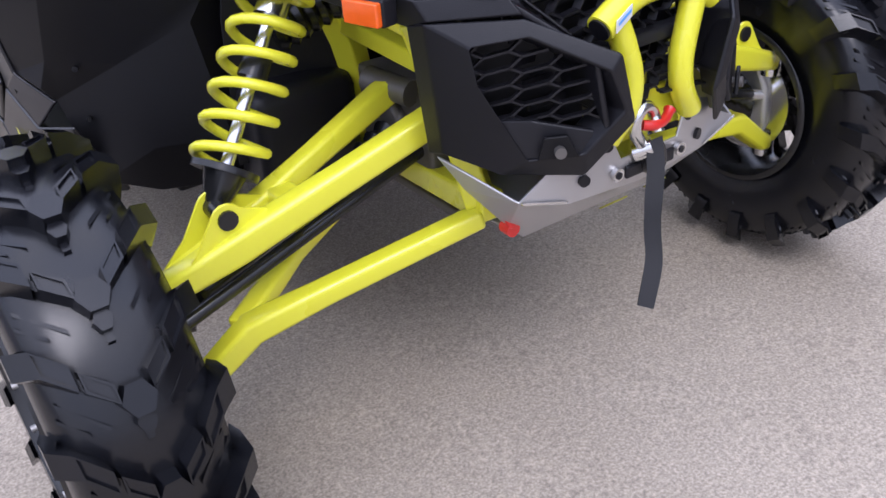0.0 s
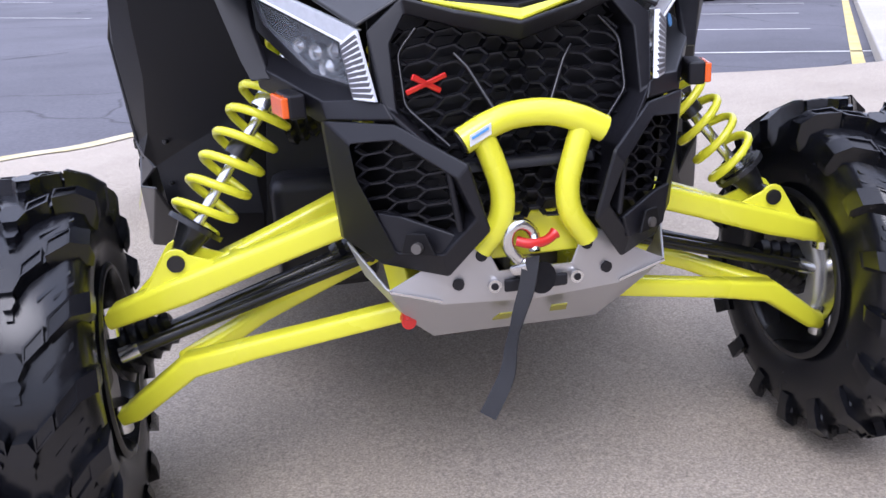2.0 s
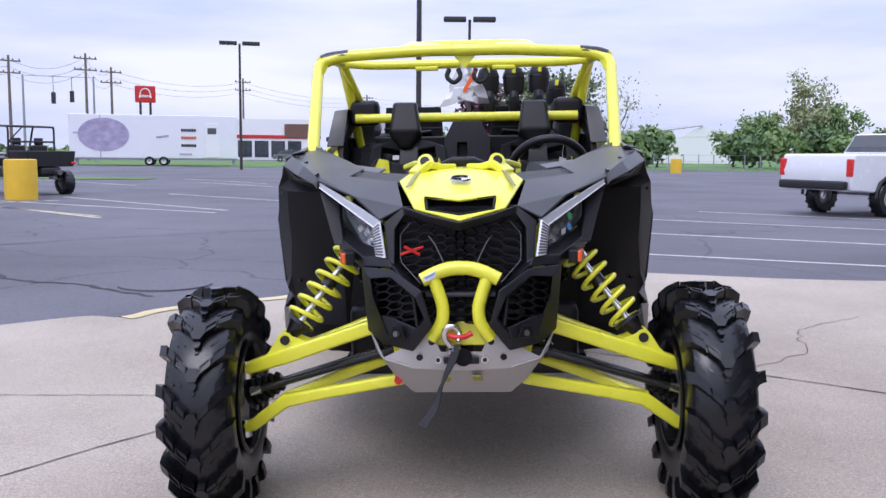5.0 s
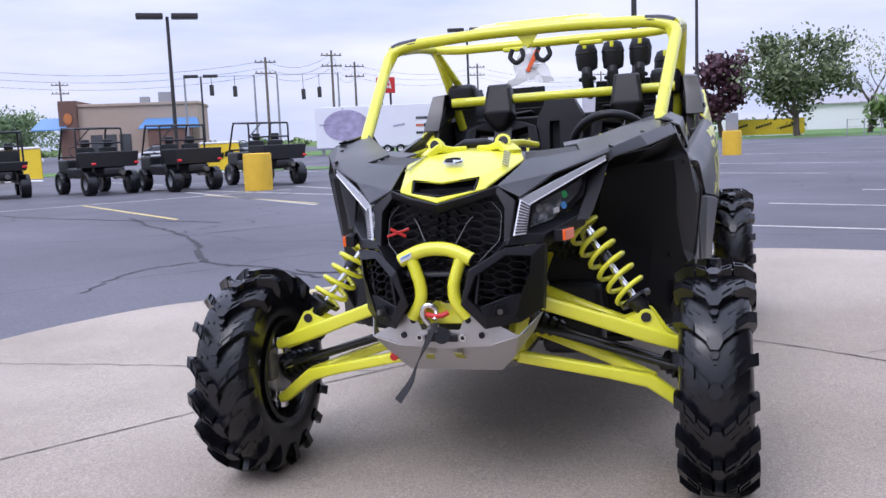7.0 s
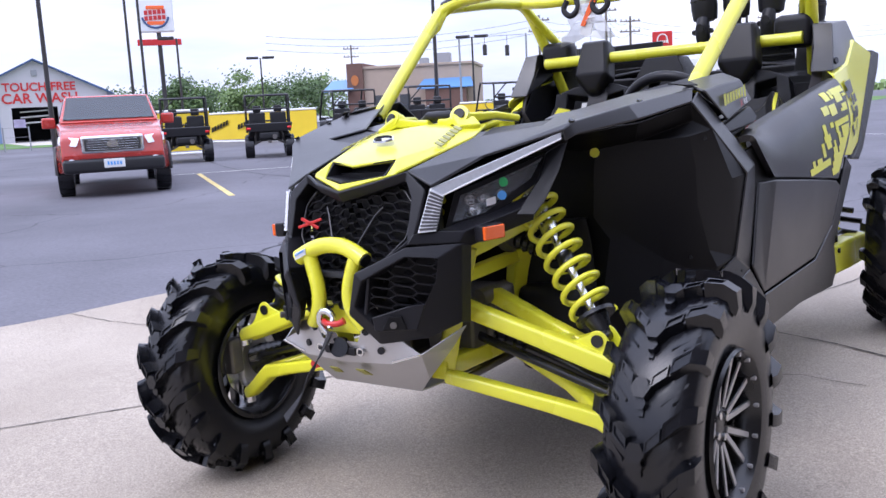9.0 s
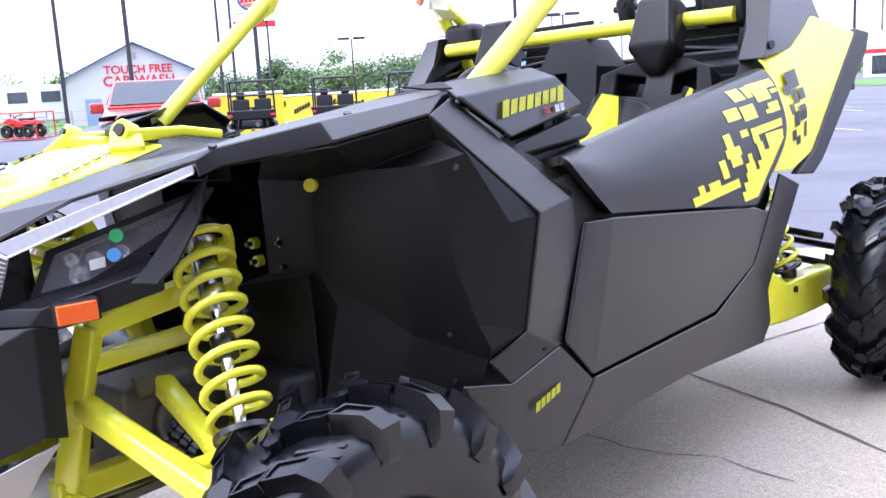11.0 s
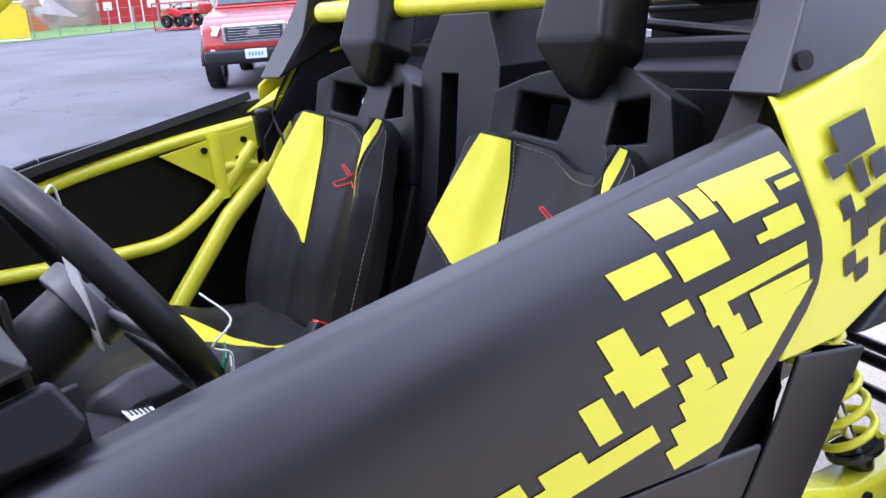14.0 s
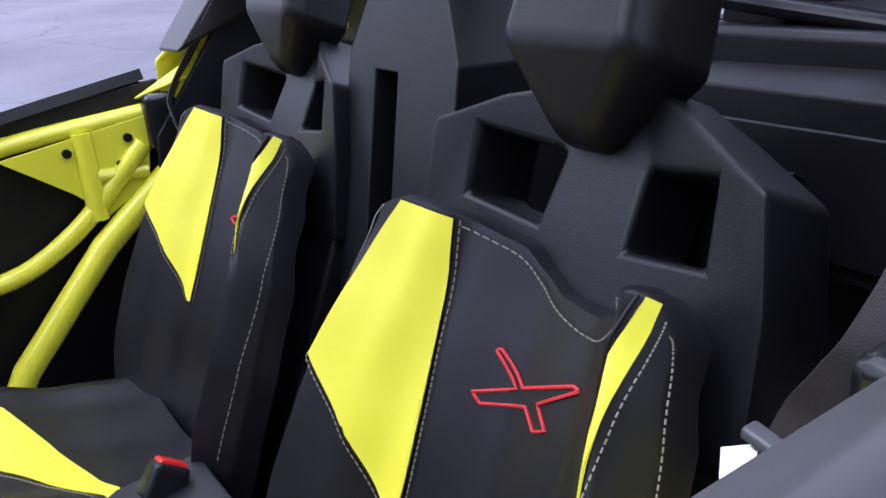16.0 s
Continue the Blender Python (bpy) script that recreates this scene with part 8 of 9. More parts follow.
    for k in range(5):
        box(b, (-0.10 + 0.05 * k, 2.722, 0.58), (0.03, 0.004, 0.06))
    part("plate_bars", b, STICK_BLUE, pl)
    b = rbox((0, -2.84, 0.66), (1.70, 0.14, 0.18), 0.04)
    part("rear_bumper", b, UTV_BLACK, th, "dark rear bumper")
    return th


TRUCK_RED = material("truck_red_paint", (0.42, 0.030, 0.020), 0.25, spread=0.05, coat=0.8)
TRUCK_WHITE = material("truck_white_paint", (0.72, 0.73, 0.75), 0.25, spread=0.04, coat=0.8)
pickup("red_pickup", -14.1, 8.55, -124, TRUCK_RED, "red pickup truck parked on the asphalt")
pickup("white_pickup", 9.6, 17.2, -62, TRUCK_WHITE, "white pickup truck parked across the lines")

# ---- enclosed trailer ----
TRAILER = material("trailer_white_aluminium", (0.74, 0.75, 0.78), 0.35, spread=0.04, scale=1.0)
MURAL = material("faded_purple_print", (0.36, 0.32, 0.46), 0.5, spread=0.6, scale=1.8)
tr = thing("enclosed_trailer", "long white enclosed trailer with a faded round print", "trailer", "", Matrix.Translation((-26.0, 68.5, LOT_Z)) @ Matrix.Rotation(radians(16), 4, "Z"))
body = part("body", rbox((0, 1.3, 2.35), (13.0, 2.6, 3.5), 0.06), TRAILER, tr, "white trailer box")
bm = bmesh.new()
disc(bm, (-2.6, -0.02, 2.55), (0, 1, 0), 1.55, 0.03, 40)
ob = part("round_print", bm, MURAL, body, "faded grey-purple round print")
ob.matrix_local = Matrix.Translation((-0.65, 0, 0.0)) @ Matrix.Diagonal((1.25, 1, 0.85, 1)) @ Matrix.Translation((0, 0, 0.38))
part("door_frame", rbox((4.5, -0.01, 2.1), (1.05, 0.05, 2.8), 0.02), WHITE, body, "side door")
part("door_window", rbox((4.5, -0.045, 2.85), (0.7, 0.03, 0.5), 0.02), CAR_GLASS, body)
for k in range(3):
    for j in range(6):
        bm = bmesh.new()
        box(bm, (2.15 + 0.2 * j, -0.02, 2.9 - 0.62 * k), (0.16, 0.03, 0.22))
        part("lettering_bar", bm, UTV_BLACK if k != 1 else UTV_ORANGE, body, "dark lettering bar" if k != 1 else "orange lettering bar")
for j in range(5):
    for at_, side in (((-6.1 + 0.18 * j, -0.02, 2.6), 0.14), ((0.2 + 0.2 * j, -0.02, 2.3 + 0.03 * j), 0.16), ((2.0 + 0.2 * j, -0.02, 0.95), 0.15)):
        bm = bmesh.new()
        box(bm, at_, (side, 0.03, side))
        part("lettering_bar", bm, MURAL, body, "faded lettering bar")
for xw in (-0.45, 0.65):
    for yv in (0.1, 2.4):
        small_wheel(tr, (xw, yv, 0.38), 0.38, 0.26, RUBBER, WHITE, (0, 1, 0))
part("rear_door_seam", rbox((-4.15, -0.005, 2.35), (0.06, 0.03, 3.4), 0.005), POLE_GREY, body)
part("skirt", rbox((0, 0.1, 0.55), (13.0, 0.1, 0.12), 0.02), POLE_GREY, tr)
for xw in (-6.0, 6.2):
    part("jack", rbox((xw, 0.3, 0.3), (0.25, 0.25, 0.6), 0.02), POLE_GREY, tr)

# ---- red quad on a rack ----
q = thing("quad_bike", "red quad bike on a red steel rack", "quad bike", "", Matrix.Translation((-43.0, 18.4, LOT_Z + 0.14)) @ Matrix.Rotation(radians(-155), 4, "Z"))
bm = bmesh.new()
V = [(-0.95, 0.62), (-0.90, 0.80), (-0.35, 0.86), (-0.05, 0.80), (0.25, 0.92), (0.55, 0.98), (0.95, 0.82), (1.0, 0.66), (0.6, 0.62), (0.2, 0.5), (-0.3, 0.5), (-0.6, 0.66)]
l = [bm.verts.new((x_, -0.30, z_)) for x_, z_ in V]
r_ = [bm.verts.new((x_, 0.30, z_)) for x_, z_ in V]
bm.faces.new(l)
bm.faces.new(list(reversed(r_)))
for i in range(len(V)):
    bm.faces.new((l[i], r_[i], r_[(i + 1) % len(V)], l[(i + 1) % len(V)]))
bevelled(bm, 0.05, 30, 3)
part("bodywork", bm, UTV_RED, q, "red plastic bodywork")
for xw in (-0.62, 0.66):
    for yv in (-0.42, 0.42):
        small_wheel(q, (xw, yv, 0.31), 0.31, 0.24, RUBBER, POLE, (0, 1, 0))
        part("mudguard", rbox((xw, yv, 0.68), (0.62, 0.26, 0.06), 0.03), UTV_RED, q)
part("saddle", rbox((-0.25, 0, 0.90), (0.80, 0.28, 0.12), 0.05), UTV_BLACK, q, "black saddle")
bm = bmesh.new()
tube(bm, curve_points([(0.30, -0.42, 1.12), (0.38, -0.2, 1.10), (0.45, 0, 1.02), (0.38, 0.2, 1.10), (0.30, 0.42, 1.12)], 4), 0.025, 8)
tube(bm, [(0.55, 0, 0.8), (0.45, 0, 1.03)], 0.05, 8)
part("handlebar", bm, UTV_BLACK, q)
for x0 in (-0.72, 0.78):
    bm = bmesh.new()
    for k in range(4):
        tube(bm, [(x0 - 0.25, -0.3 + 0.2 * k, 0.93), (x0 + 0.2, -0.3 + 0.2 * k, 0.93)], 0.014, 6)
    tube(bm, [(x0 - 0.25, -0.36, 0.93), (x0 - 0.25, 0.36, 0.93)], 0.014, 6)
    part("rack", bm, UTV_BLACK, q)
rk = thing("steel_rack", "red steel display rack on the asphalt", "rack", "", Matrix.Translation((-43.0, 18.4, LOT_Z)) @ Matrix.Rotation(radians(-155), 4, "Z"))
bm = bmesh.new()
box(bm, (0, 0, 0.10), (2.6, 1.3, 0.06))
part("deck", bm, UTV_RED, rk)
bm = bmesh.new()
for yv in (-0.65, 0.65):
    for z_ in (1.35,):
        tube(bm, [(-1.3, yv, z_), (1.3, yv, z_)], 0.035, 8)
    for xv in (-1.3, 1.3):
        tube(bm, [(xv, yv, 0.0), (xv, yv, 1.35)], 0.035, 8)
part("rails", bm, UTV_RED, rk)

# ---- banners on the fence ----
BANNER = material("yellow_banner_vinyl", (0.78, 0.56, 0.02), 0.45, spread=0.08, scale=1.5)


def banner(x0, y0, x1, y1, h, label):
    a, b = Vector((x0, y0, LOT_Z + 0.12)), Vector((x1, y1, LOT_Z + 0.12))
    th = thing("banner_fence", label, "banner", "banner fences")
    d = b - a
    L = d.length
    nrm = Vector((d.y, -d.x, 0)).normalized()
    if nrm.dot(Vector((0, 0, 0)) - a) < 0:
        nrm = -nrm
    bm = bmesh.new()
    n = max(4, int(L / 0.6))
    prev = None
    rr = random.Random(int(abs(x0) * 10))
    for i in range(n + 1):
        p = a + d * (i / n) + nrm * rr.uniform(-0.02, 0.02)
        row = (bm.verts.new(p), bm.verts.new(p + Vector((0, 0, h))), bm.verts.new(p + Vector((0, 0, h)) - nrm * 0.03), bm.verts.new(p - nrm * 0.03))
        if prev:
            for k in range(4):
                bm.faces.new((prev[k], prev[(k + 1) % 4], row[(k + 1) % 4], row[k]))
        prev = row
    part("cloth", bm, BANNER, th, "yellow banner cloth", 50)
    k = 0
    u = d.normalized()
    s0 = 0.4
    while s0 < L - 1.6:
        for j in range(6):
            bm = bmesh.new()
            zc = 0.40 * h + 0.05 * h * j + (0.10 if k % 2 else 0)
            p = a + u * (s0 + 0.26 * j) + nrm * 0.05 + Vector((0, 0, zc))
            q4 = [p - u * 0.11 - Vector((0, 0, 0.13)), p + u * 0.09 - Vector((0, 0, 0.09)), p + u * 0.13 + Vector((0, 0, 0.15)), p - u * 0.07 + Vector((0, 0, 0.11))]
            bm.faces.new([bm.verts.new(v) for v in q4])
            bmesh.ops.solidify(bm, geom=bm.faces[:], thickness=0.01)
            part("lettering_bar", bm, UTV_BLACK, th, "black slanted lettering bar")
        s0 += 2.3
        k += 1
    bm = bmesh.new()
    tube(bm, [a + Vector((0, 0, h + 0.05)), b + Vector((0, 0, h + 0.05))], 0.05, 8)
    tube(bm, [a - Vector((0, 0, 0.1)), b - Vector((0, 0, 0.1))], 0.05, 8)
    part("rail", bm, WHITE, th, "white top rail")
    return th


banner(-40.5, 30.0, -27.3, 28.6, 1.30, "yellow vinyl banner with black lettering bars on a fence")
banner(-22.5, 33.5, -20.4, 33.4, 1.20, "yellow vinyl banner with black lettering bars on a fence")
banner(-9.2, 68.0, -2.0, 64.0, 1.40, "yellow banner on a white rail barrier")
banner(1.5, 92.0, 8.5, 90.5, 1.50, "yellow banner on a white rail barrier")
banner(-52.0, 9.5, -49.2, 12.6, 1.75, "yellow banner on a low trailer frame")
banner(-26.0, 17.9, -24.6, 20.0, 1.4, "yellow banner behind the parked pickup")

# ---- lawns, walkway and far buildings ----
lawn = solo("lawn", flat([(2, 74), (70, 60), (260, 60), (260, 300), (-8, 300), (-8, 100)], LOT_Z + 0.02), GRASS, "green mown grass beyond the lot", "grass", kind="structure")
solo("lawn", flat([(-48, 72), (-17, 66), (-12, 80), (-14, 110), (-60, 100)], LOT_Z + 0.021), GRASS, "green mown grass round the trailer", "grass", kind="structure")
solo("lawn", flat([(-46, 9), (-52, 24), (-46, 33), (-30, 34), (-14, 33.5), (-14, 36), (-60, 44), (-80, 60), (-140, 60), (-140, -30), (-60, -10)], LOT_Z + 0.022), GRASS, "green grass verge by the sheds", "grass", kind="structure")
solo("driveway", flat([(-56, 31), (-50, 36), (-90, 62), (-100, 50)], LOT_Z + 0.03), PALE, "pale concrete drive to the car wash", "road", kind="structure")
walkway = solo("walkway", slab([(4.35, 4.42, LOT_Z - 0.05), (10.9, 14.3, LOT_Z - 0.05), (16, 22, LOT_Z - 0.05), (30, 14, LOT_Z - 0.05), (16, -6, LOT_Z - 0.05), (9.6, 4.36, LOT_Z - 0.05)], 0.19, 0.02, (0, 0, 1)), PALE, "pale raised concrete walkway with a kerb", "pavement", kind="structure")
STONE = material("grey_stone_plinth", (0.20, 0.21, 0.22), 0.8, spread=0.2, scale=6, grain=0.3, grain_scale=40)
STUCCO = material("tan_stucco", (0.42, 0.33, 0.26), 0.85, spread=0.08, scale=1.2, grain=0.1, grain_scale=40)
WALL_BROWN = material("plain_brown_wall", (0.11, 0.095, 0.085), 0.85, spread=0.10, scale=1.5, grain=0.2, grain_scale=60)
STUCCO_GREY = material("pale_block_wall", (0.50, 0.49, 0.52), 0.85, spread=0.06, scale=1.0)
BLUE_METAL = material("blue_metal_roof", (0.10, 0.25, 0.50), 0.4, spread=0.08, scale=1.0)
NAVY = material("navy_trim", (0.04, 0.09, 0.22), 0.5, spread=0.1)
BAY = material("dark_bay_interior", (0.02, 0.02, 0.022), 0.8, spread=0.3)
BLUE_DOOR = material("blue_grey_door", (0.20, 0.28, 0.46), 0.5, spread=0.05)
SIGN_RED = material("sign_red", (0.55, 0.02, 0.02), 0.4, spread=0.05)
ROOF_GREY = material("grey_roof", (0.35, 0.34, 0.36), 0.6, spread=0.15, scale=0.5)
SHED_ORANGE = material("orange_stained_wood", (0.50, 0.17, 0.05), 0.7, spread=0.15, scale=3)
SHED_RED = material("barn_red", (0.45, 0.02, 0.02), 0.6, spread=0.1)
BROWN = material("brown_brick", (0.16, 0.09, 0.07), 0.85, spread=0.2, scale=4)

for x, y in ((10.4, 9.9), (8.6, 5.5), (12.6, 14.6)):
    th = thing("pillar", "grey stone-based canopy pillar on the walkway", "pillar", "walkway pillars", Matrix.Translation((x, y, LOT_Z + 0.14)) @ Matrix.Rotation(radians(-34), 4, "Z"))
    part("plinth", rbox((0, 0, 0.45), (0.75, 0.75, 0.9), 0.03), STONE, th, "grey stone plinth")
    part("shaft", rbox((0, 0, 2.2), (0.45, 0.45, 2.7), 0.02), STUCCO_GREY, th)
# added out of view: blocks sky so panels and apron on +x darken
solo("unseen_shade_wall", slab([(3.9, -14, LOT_Z), (3.9, 0.9, LOT_Z), (3.9, 0.9, 6.4), (3.9, -14, 6.4)], 0.3, 0, (1, 0, 0)), WALL_BROWN, "plain brown unseen wall added to shade the vehicle's right side", "wall", kind="structure")
solo("wall_east", slab([(12.5, 2, LOT_Z), (18, 11, LOT_Z), (18, 11, 8), (12.5, 2, 8)], 0.3, 0, (1, -0.6, 0)), WALL_BROWN, "plain brown wall behind the walkway", "wall", kind="structure")


def facing(az, dist, eye, extra=0.0):
    x, y = polar(az, dist, eye)
    return Matrix.Translation((x, y, LOT_Z)) @ Matrix.Rotation(radians(-az + extra), 4, "Z")


def words(text, m, size, mat, parent):
    cu = bpy.data.curves.new("words", "FONT")
    cu.body = text
    cu.size = size
    cu.align_x = "CENTER"
    cu.extrude = 0.02
    cu.offset = 0.02
    tmp = bpy.data.objects.new("words", cu)
    scene.collection.objects.link(tmp)
    me = bpy.data.meshes.new_from_object(tmp.evaluated_get(bpy.context.evaluated_depsgraph_get()))
    bpy.data.objects.remove(tmp)
    me.materials.append(mat)
    ob = new("lettering", me)
    ob.parent = parent
    ob.matrix_local = m @ Matrix.Rotation(radians(90), 4, "X")
    return ob


# car wash: local x across, front towards -y
cw = thing("car_wash", "grey gabled car wash with red lettering and two open bays", "building", "", facing(-59.9, 82, (1.7, -1.3), 4))
front = [(-5.6, 0), (-2.0, 0), (-2.0, 2.9), (5.4, 2.9), (5.4, 0), (5.6, 0), (5.6, 4.0), (0, 6.7), (-5.6, 4.0)]
part("wall", slab([(x, 0, z) for x, z in front], 0.25, 0, (0, 1, 0)), STUCCO_GREY, cw, "pale block front wall")
part("wall", slab([(1.55, 0.0, 0), (2.05, 0.0, 0), (2.05, 0.0, 2.9), (1.55, 0.0, 2.9)], 0.24, 0, (0, 1, 0)), STUCCO_GREY, cw)
for s in (-1, 1):
    part("wall", rbox((s * 5.5, 6.2, 2.0), (0.2, 12, 4.0), 0.01), STUCCO_GREY, cw)
    part("roof", slab([(s * 6.1, -0.5, 3.72), (0, -0.5, 6.72), (0, 12.4, 6.72), (s * 6.1, 12.4, 3.72)], 0.14, 0.01, (0, 0, 1)), NAVY, cw, "navy-edged roof slope")
part("back_wall", rbox((0, 12.0, 2.0), (11.0, 0.2, 4.0), 0.01), BAY, cw)
part("door", rbox((-3.6, -0.04, 1.1), (1.3, 0.08, 2.2), 0.02), BLUE_DOOR, cw, "blue-grey man door")
part("lamp", rbox((0.0, -0.06, 5.7), (0.45, 0.14, 0.5), 0.03), POLE_GREY, cw)
for x0 in (-0.3, 3.6):
    for z_ in (2.55, 2.1, 1.6):
        bm = bmesh.new()
        tube(bm, [(x0 - 1.0, 1.5, z_), (x0 + 1.2, 1.5, z_ + 0.1)], 0.07, 8)
        part("bay_pipe", bm, WHITE, cw, "white bay pipework")
part("notice", rbox((-1.5, -0.05, 1.6), (0.9, 0.05, 0.7), 0.01), MURAL, cw)
words("TOUCH FREE", Matrix.Translation((0.3, -0.05, 4.25)), 0.95, SIGN_RED, cw)
words("CAR WASH", Matrix.Translation((0.3, -0.05, 3.25)), 1.15, SIGN_RED, cw)

# tan restaurant with blue awnings
re_ = thing("restaurant", "tan flat-roofed restaurant with blue metal awnings", "building", "", facing(-37.0, 112, (1.3, -2.6), -10) @ Matrix.Translation((0.9, 0, 0)) @ Matrix.Diagonal((0.78, 1, 1.08, 1)))
part("wall", rbox((0, 5, 2.9), (19, 12, 6.0), 0.05), STUCCO, re_, "tan stucco walls")
part("wall", rbox((-9.2, 3, 3.2), (2.6, 9, 6.6), 0.05), BROWN, re_, "dark brown sign tower")
part("parapet", rbox((0, 5, 5.95), (19.4, 12.4, 0.30), 0.04), STUCCO, re_)
part("awning", slab([(-14.2, -2.5, 3.4), (-9.5, -2.5, 3.4), (-9.5, 2.0, 4.7), (-14.0, 2.0, 4.7)], 0.12, 0.01, (0, 0, 1)), BLUE_METAL, re_, "blue metal awning")
part("awning", slab([(1.0, -3.4, 3.2), (9.9, -3.4, 3.2), (8.9, -0.2, 4.6), (2.0, -0.2, 4.6)], 0.12, 0.01, (0, 0, 1)), BLUE_METAL, re_, "blue metal awning")
part("porch", rbox((5.4, -1.8, 1.6), (6.2, 2.8, 3.2), 0.03), BROWN, re_, "brown porch under the awning")
for x0 in (-5.5, -3.5, -1.4):
    part("window", rbox((x0, -1.03, 1.7), (1.7, 0.08, 2.2), 0.03), CAR_GLASS, re_, "dark dining-room window")
part("roof_unit", rbox((4.0, 5, 6.8), (2.2, 2.0, 1.3), 0.05), POLE_GREY, re_, "grey roof unit")
part("roof_unit", rbox((0.5, 6, 6.6), (1.4, 1.4, 0.9), 0.05), POLE_GREY, re_)
bm = bmesh.new()
disc(bm, (-9.2, -1.55, 4.6), (0, 1, 0), 0.6, 0.1, 24)
part("round_sign", bm, SHED_ORANGE, re_, "round orange sign")

# tall restaurant sign, drawn as plain shapes
sg = thing("pole_sign", "tall white pole sign with orange, red and blue shapes", "sign", "", facing(-52.0, 95, (1.3, -2.6)))
bm = bmesh.new()
tube(bm, [(0.2, 0.3, 0), (0.2, 0.3, 10.0)], 0.22, 10)
part("pole", bm, POLE, sg)
part("panel", rbox((0, 0, 11.6), (3.5, 0.4, 3.3), 0.4), WHITE, sg, "white rounded sign panel")
bm = bmesh.new()
tube(bm, [(1.25 * math.cos(a), -0.23, 11.6 + 1.2 * math.sin(a)) for a in [radians(190 + 6 * k) for k in range(28)]], 0.11, 6)
part("blue_arc", bm, NAVY, sg)
for z_, mat in ((12.35, ORANGE), (10.85, ORANGE)):
    part("orange_bar", rbox((0.05, -0.22, z_), (1.7, 0.06, 0.36), 0.15), mat, sg)
for z_ in (11.85, 11.3):
    bm = bmesh.new()
    for j in range(5):
        box(bm, (-0.85 + 0.42 * j, -0.23, z_ + 0.03 * j), (0.33, 0.05, 0.42))
    part("red_bars", bm, SIGN_RED, sg, "red lettering bars")
part("reader_board", rbox((0.2, 0, 9.0), (4.2, 0.3, 0.6), 0.05), SIGN_RED, sg, "narrow red reader board")
sg2 = thing("pole_sign", "red square pole sign with white shapes", "sign", "", facing(-20.5, 120, (0.15, -3.2)))
part("panel", rbox((0, 0, 8.3), (2.5, 0.4, 2.1), 0.1), SIGN_RED, sg2, "red sign panel")
bm = bmesh.new()
tube(bm, curve_points([(-0.7, -0.22, 7.8), (-0.5, -0.22, 8.7), (0, -0.22, 9.0), (0.5, -0.22, 8.7), (0.7, -0.22, 7.8)], 4), 0.08, 6)
for j in range(5):
    box(bm, (-0.5 + 0.25 * j, -0.22, 8.05), (0.18, 0.04, 0.30))
part("white_shape", bm, WHITE, sg2)
bm = bmesh.new()
tube(bm, [(-0.6, 0, 0), (-0.6, 0, 7.4)], 0.15, 8)
tube(bm, [(0.6, 0, 0), (0.6, 0, 7.4)], 0.15, 8)
part("posts", bm, POLE, sg2)

st = thing("store", "white store with a red stripe and dark windows", "building", "", facing(-12.3, 135, (0.15, -3.2)))
part("wall", rbox((-1, 4, 3.0), (13, 9, 6.0), 0.03), WHITE, st, "white store wall")
part("stripe", rbox((-1, -0.55, 3.4), (13.1, 0.1, 0.5), 0.01), SIGN_RED, st, "red stripe")
part("brick", rbox((2.5, -0.6, 4.3), (4.5, 0.2, 2.0), 0.02), BROWN, st, "brown brick panel")
for k in range(4):
    part("window", rbox((-5.5 + 2.4 * k, -0.55, 1.6), (2.0, 0.1, 2.4), 0.02), CAR_GLASS, st)
wh = thing("warehouse", "low white warehouse with a grey pitched roof", "building", "", facing(13.6, 140, (0.15, -3.2), 12))
part("wall", rbox((0, 6, 2.0), (12, 12, 4.0), 0.03), WHITE, wh, "white metal wall")
part("gable", slab([(-2, -0.05, 4.0), (6, -0.05, 4.0), (6, -0.05, 4.4), (1.0, -0.05, 5.6)], 0.3, 0.01, (0, 1, 0)), WHITE, wh)
part("roof", slab([(-11, -0.3, 4.0), (1.0, -0.3, 5.6), (1.0, 12, 5.9), (-11, 12, 4.6)], 0.15, 0.01, (0, 0, 1)), ROOF_GREY, wh, "mottled grey roof")
part("annex", rbox((-13, 9, 1.8), (15, 10, 3.6), 0.03), WHITE, wh)
part("annex_roof", slab([(-21, 3.5, 3.6), (-5, 3.5, 3.6), (-5, 9, 5.0), (-21, 9, 5.0)], 0.15, 0.01, (0, 0, 1)), ROOF_GREY, wh)
tk = thing("storage_tanks", "pale storage tanks behind the lot", "tank", "", facing(-5.8, 150, (1.3, -2.6)))
for k in range(3):
    bm = bmesh.new()
    lathe(bm, [(2.4, 0), (2.4, 7.4 - k), (1.2, 8.2 - k), (0, 8.3 - k)], Matrix.Translation((5.2 * k - 5, 0, 0)), 28)
    part("tank", bm, STUCCO_GREY, tk, "pale steel tank")
sh = thing("store", "low white building with a red band", "building", "", facing(-3.2, 165, (1.3, -2.6)))
part("wall", rbox((2, 3, 2.2), (16, 6, 4.4), 0.02), WHITE, sh)
part("stripe", rbox((2, -0.05, 3.6), (16.1, 0.1, 0.7), 0.01), SIGN_RED, sh)

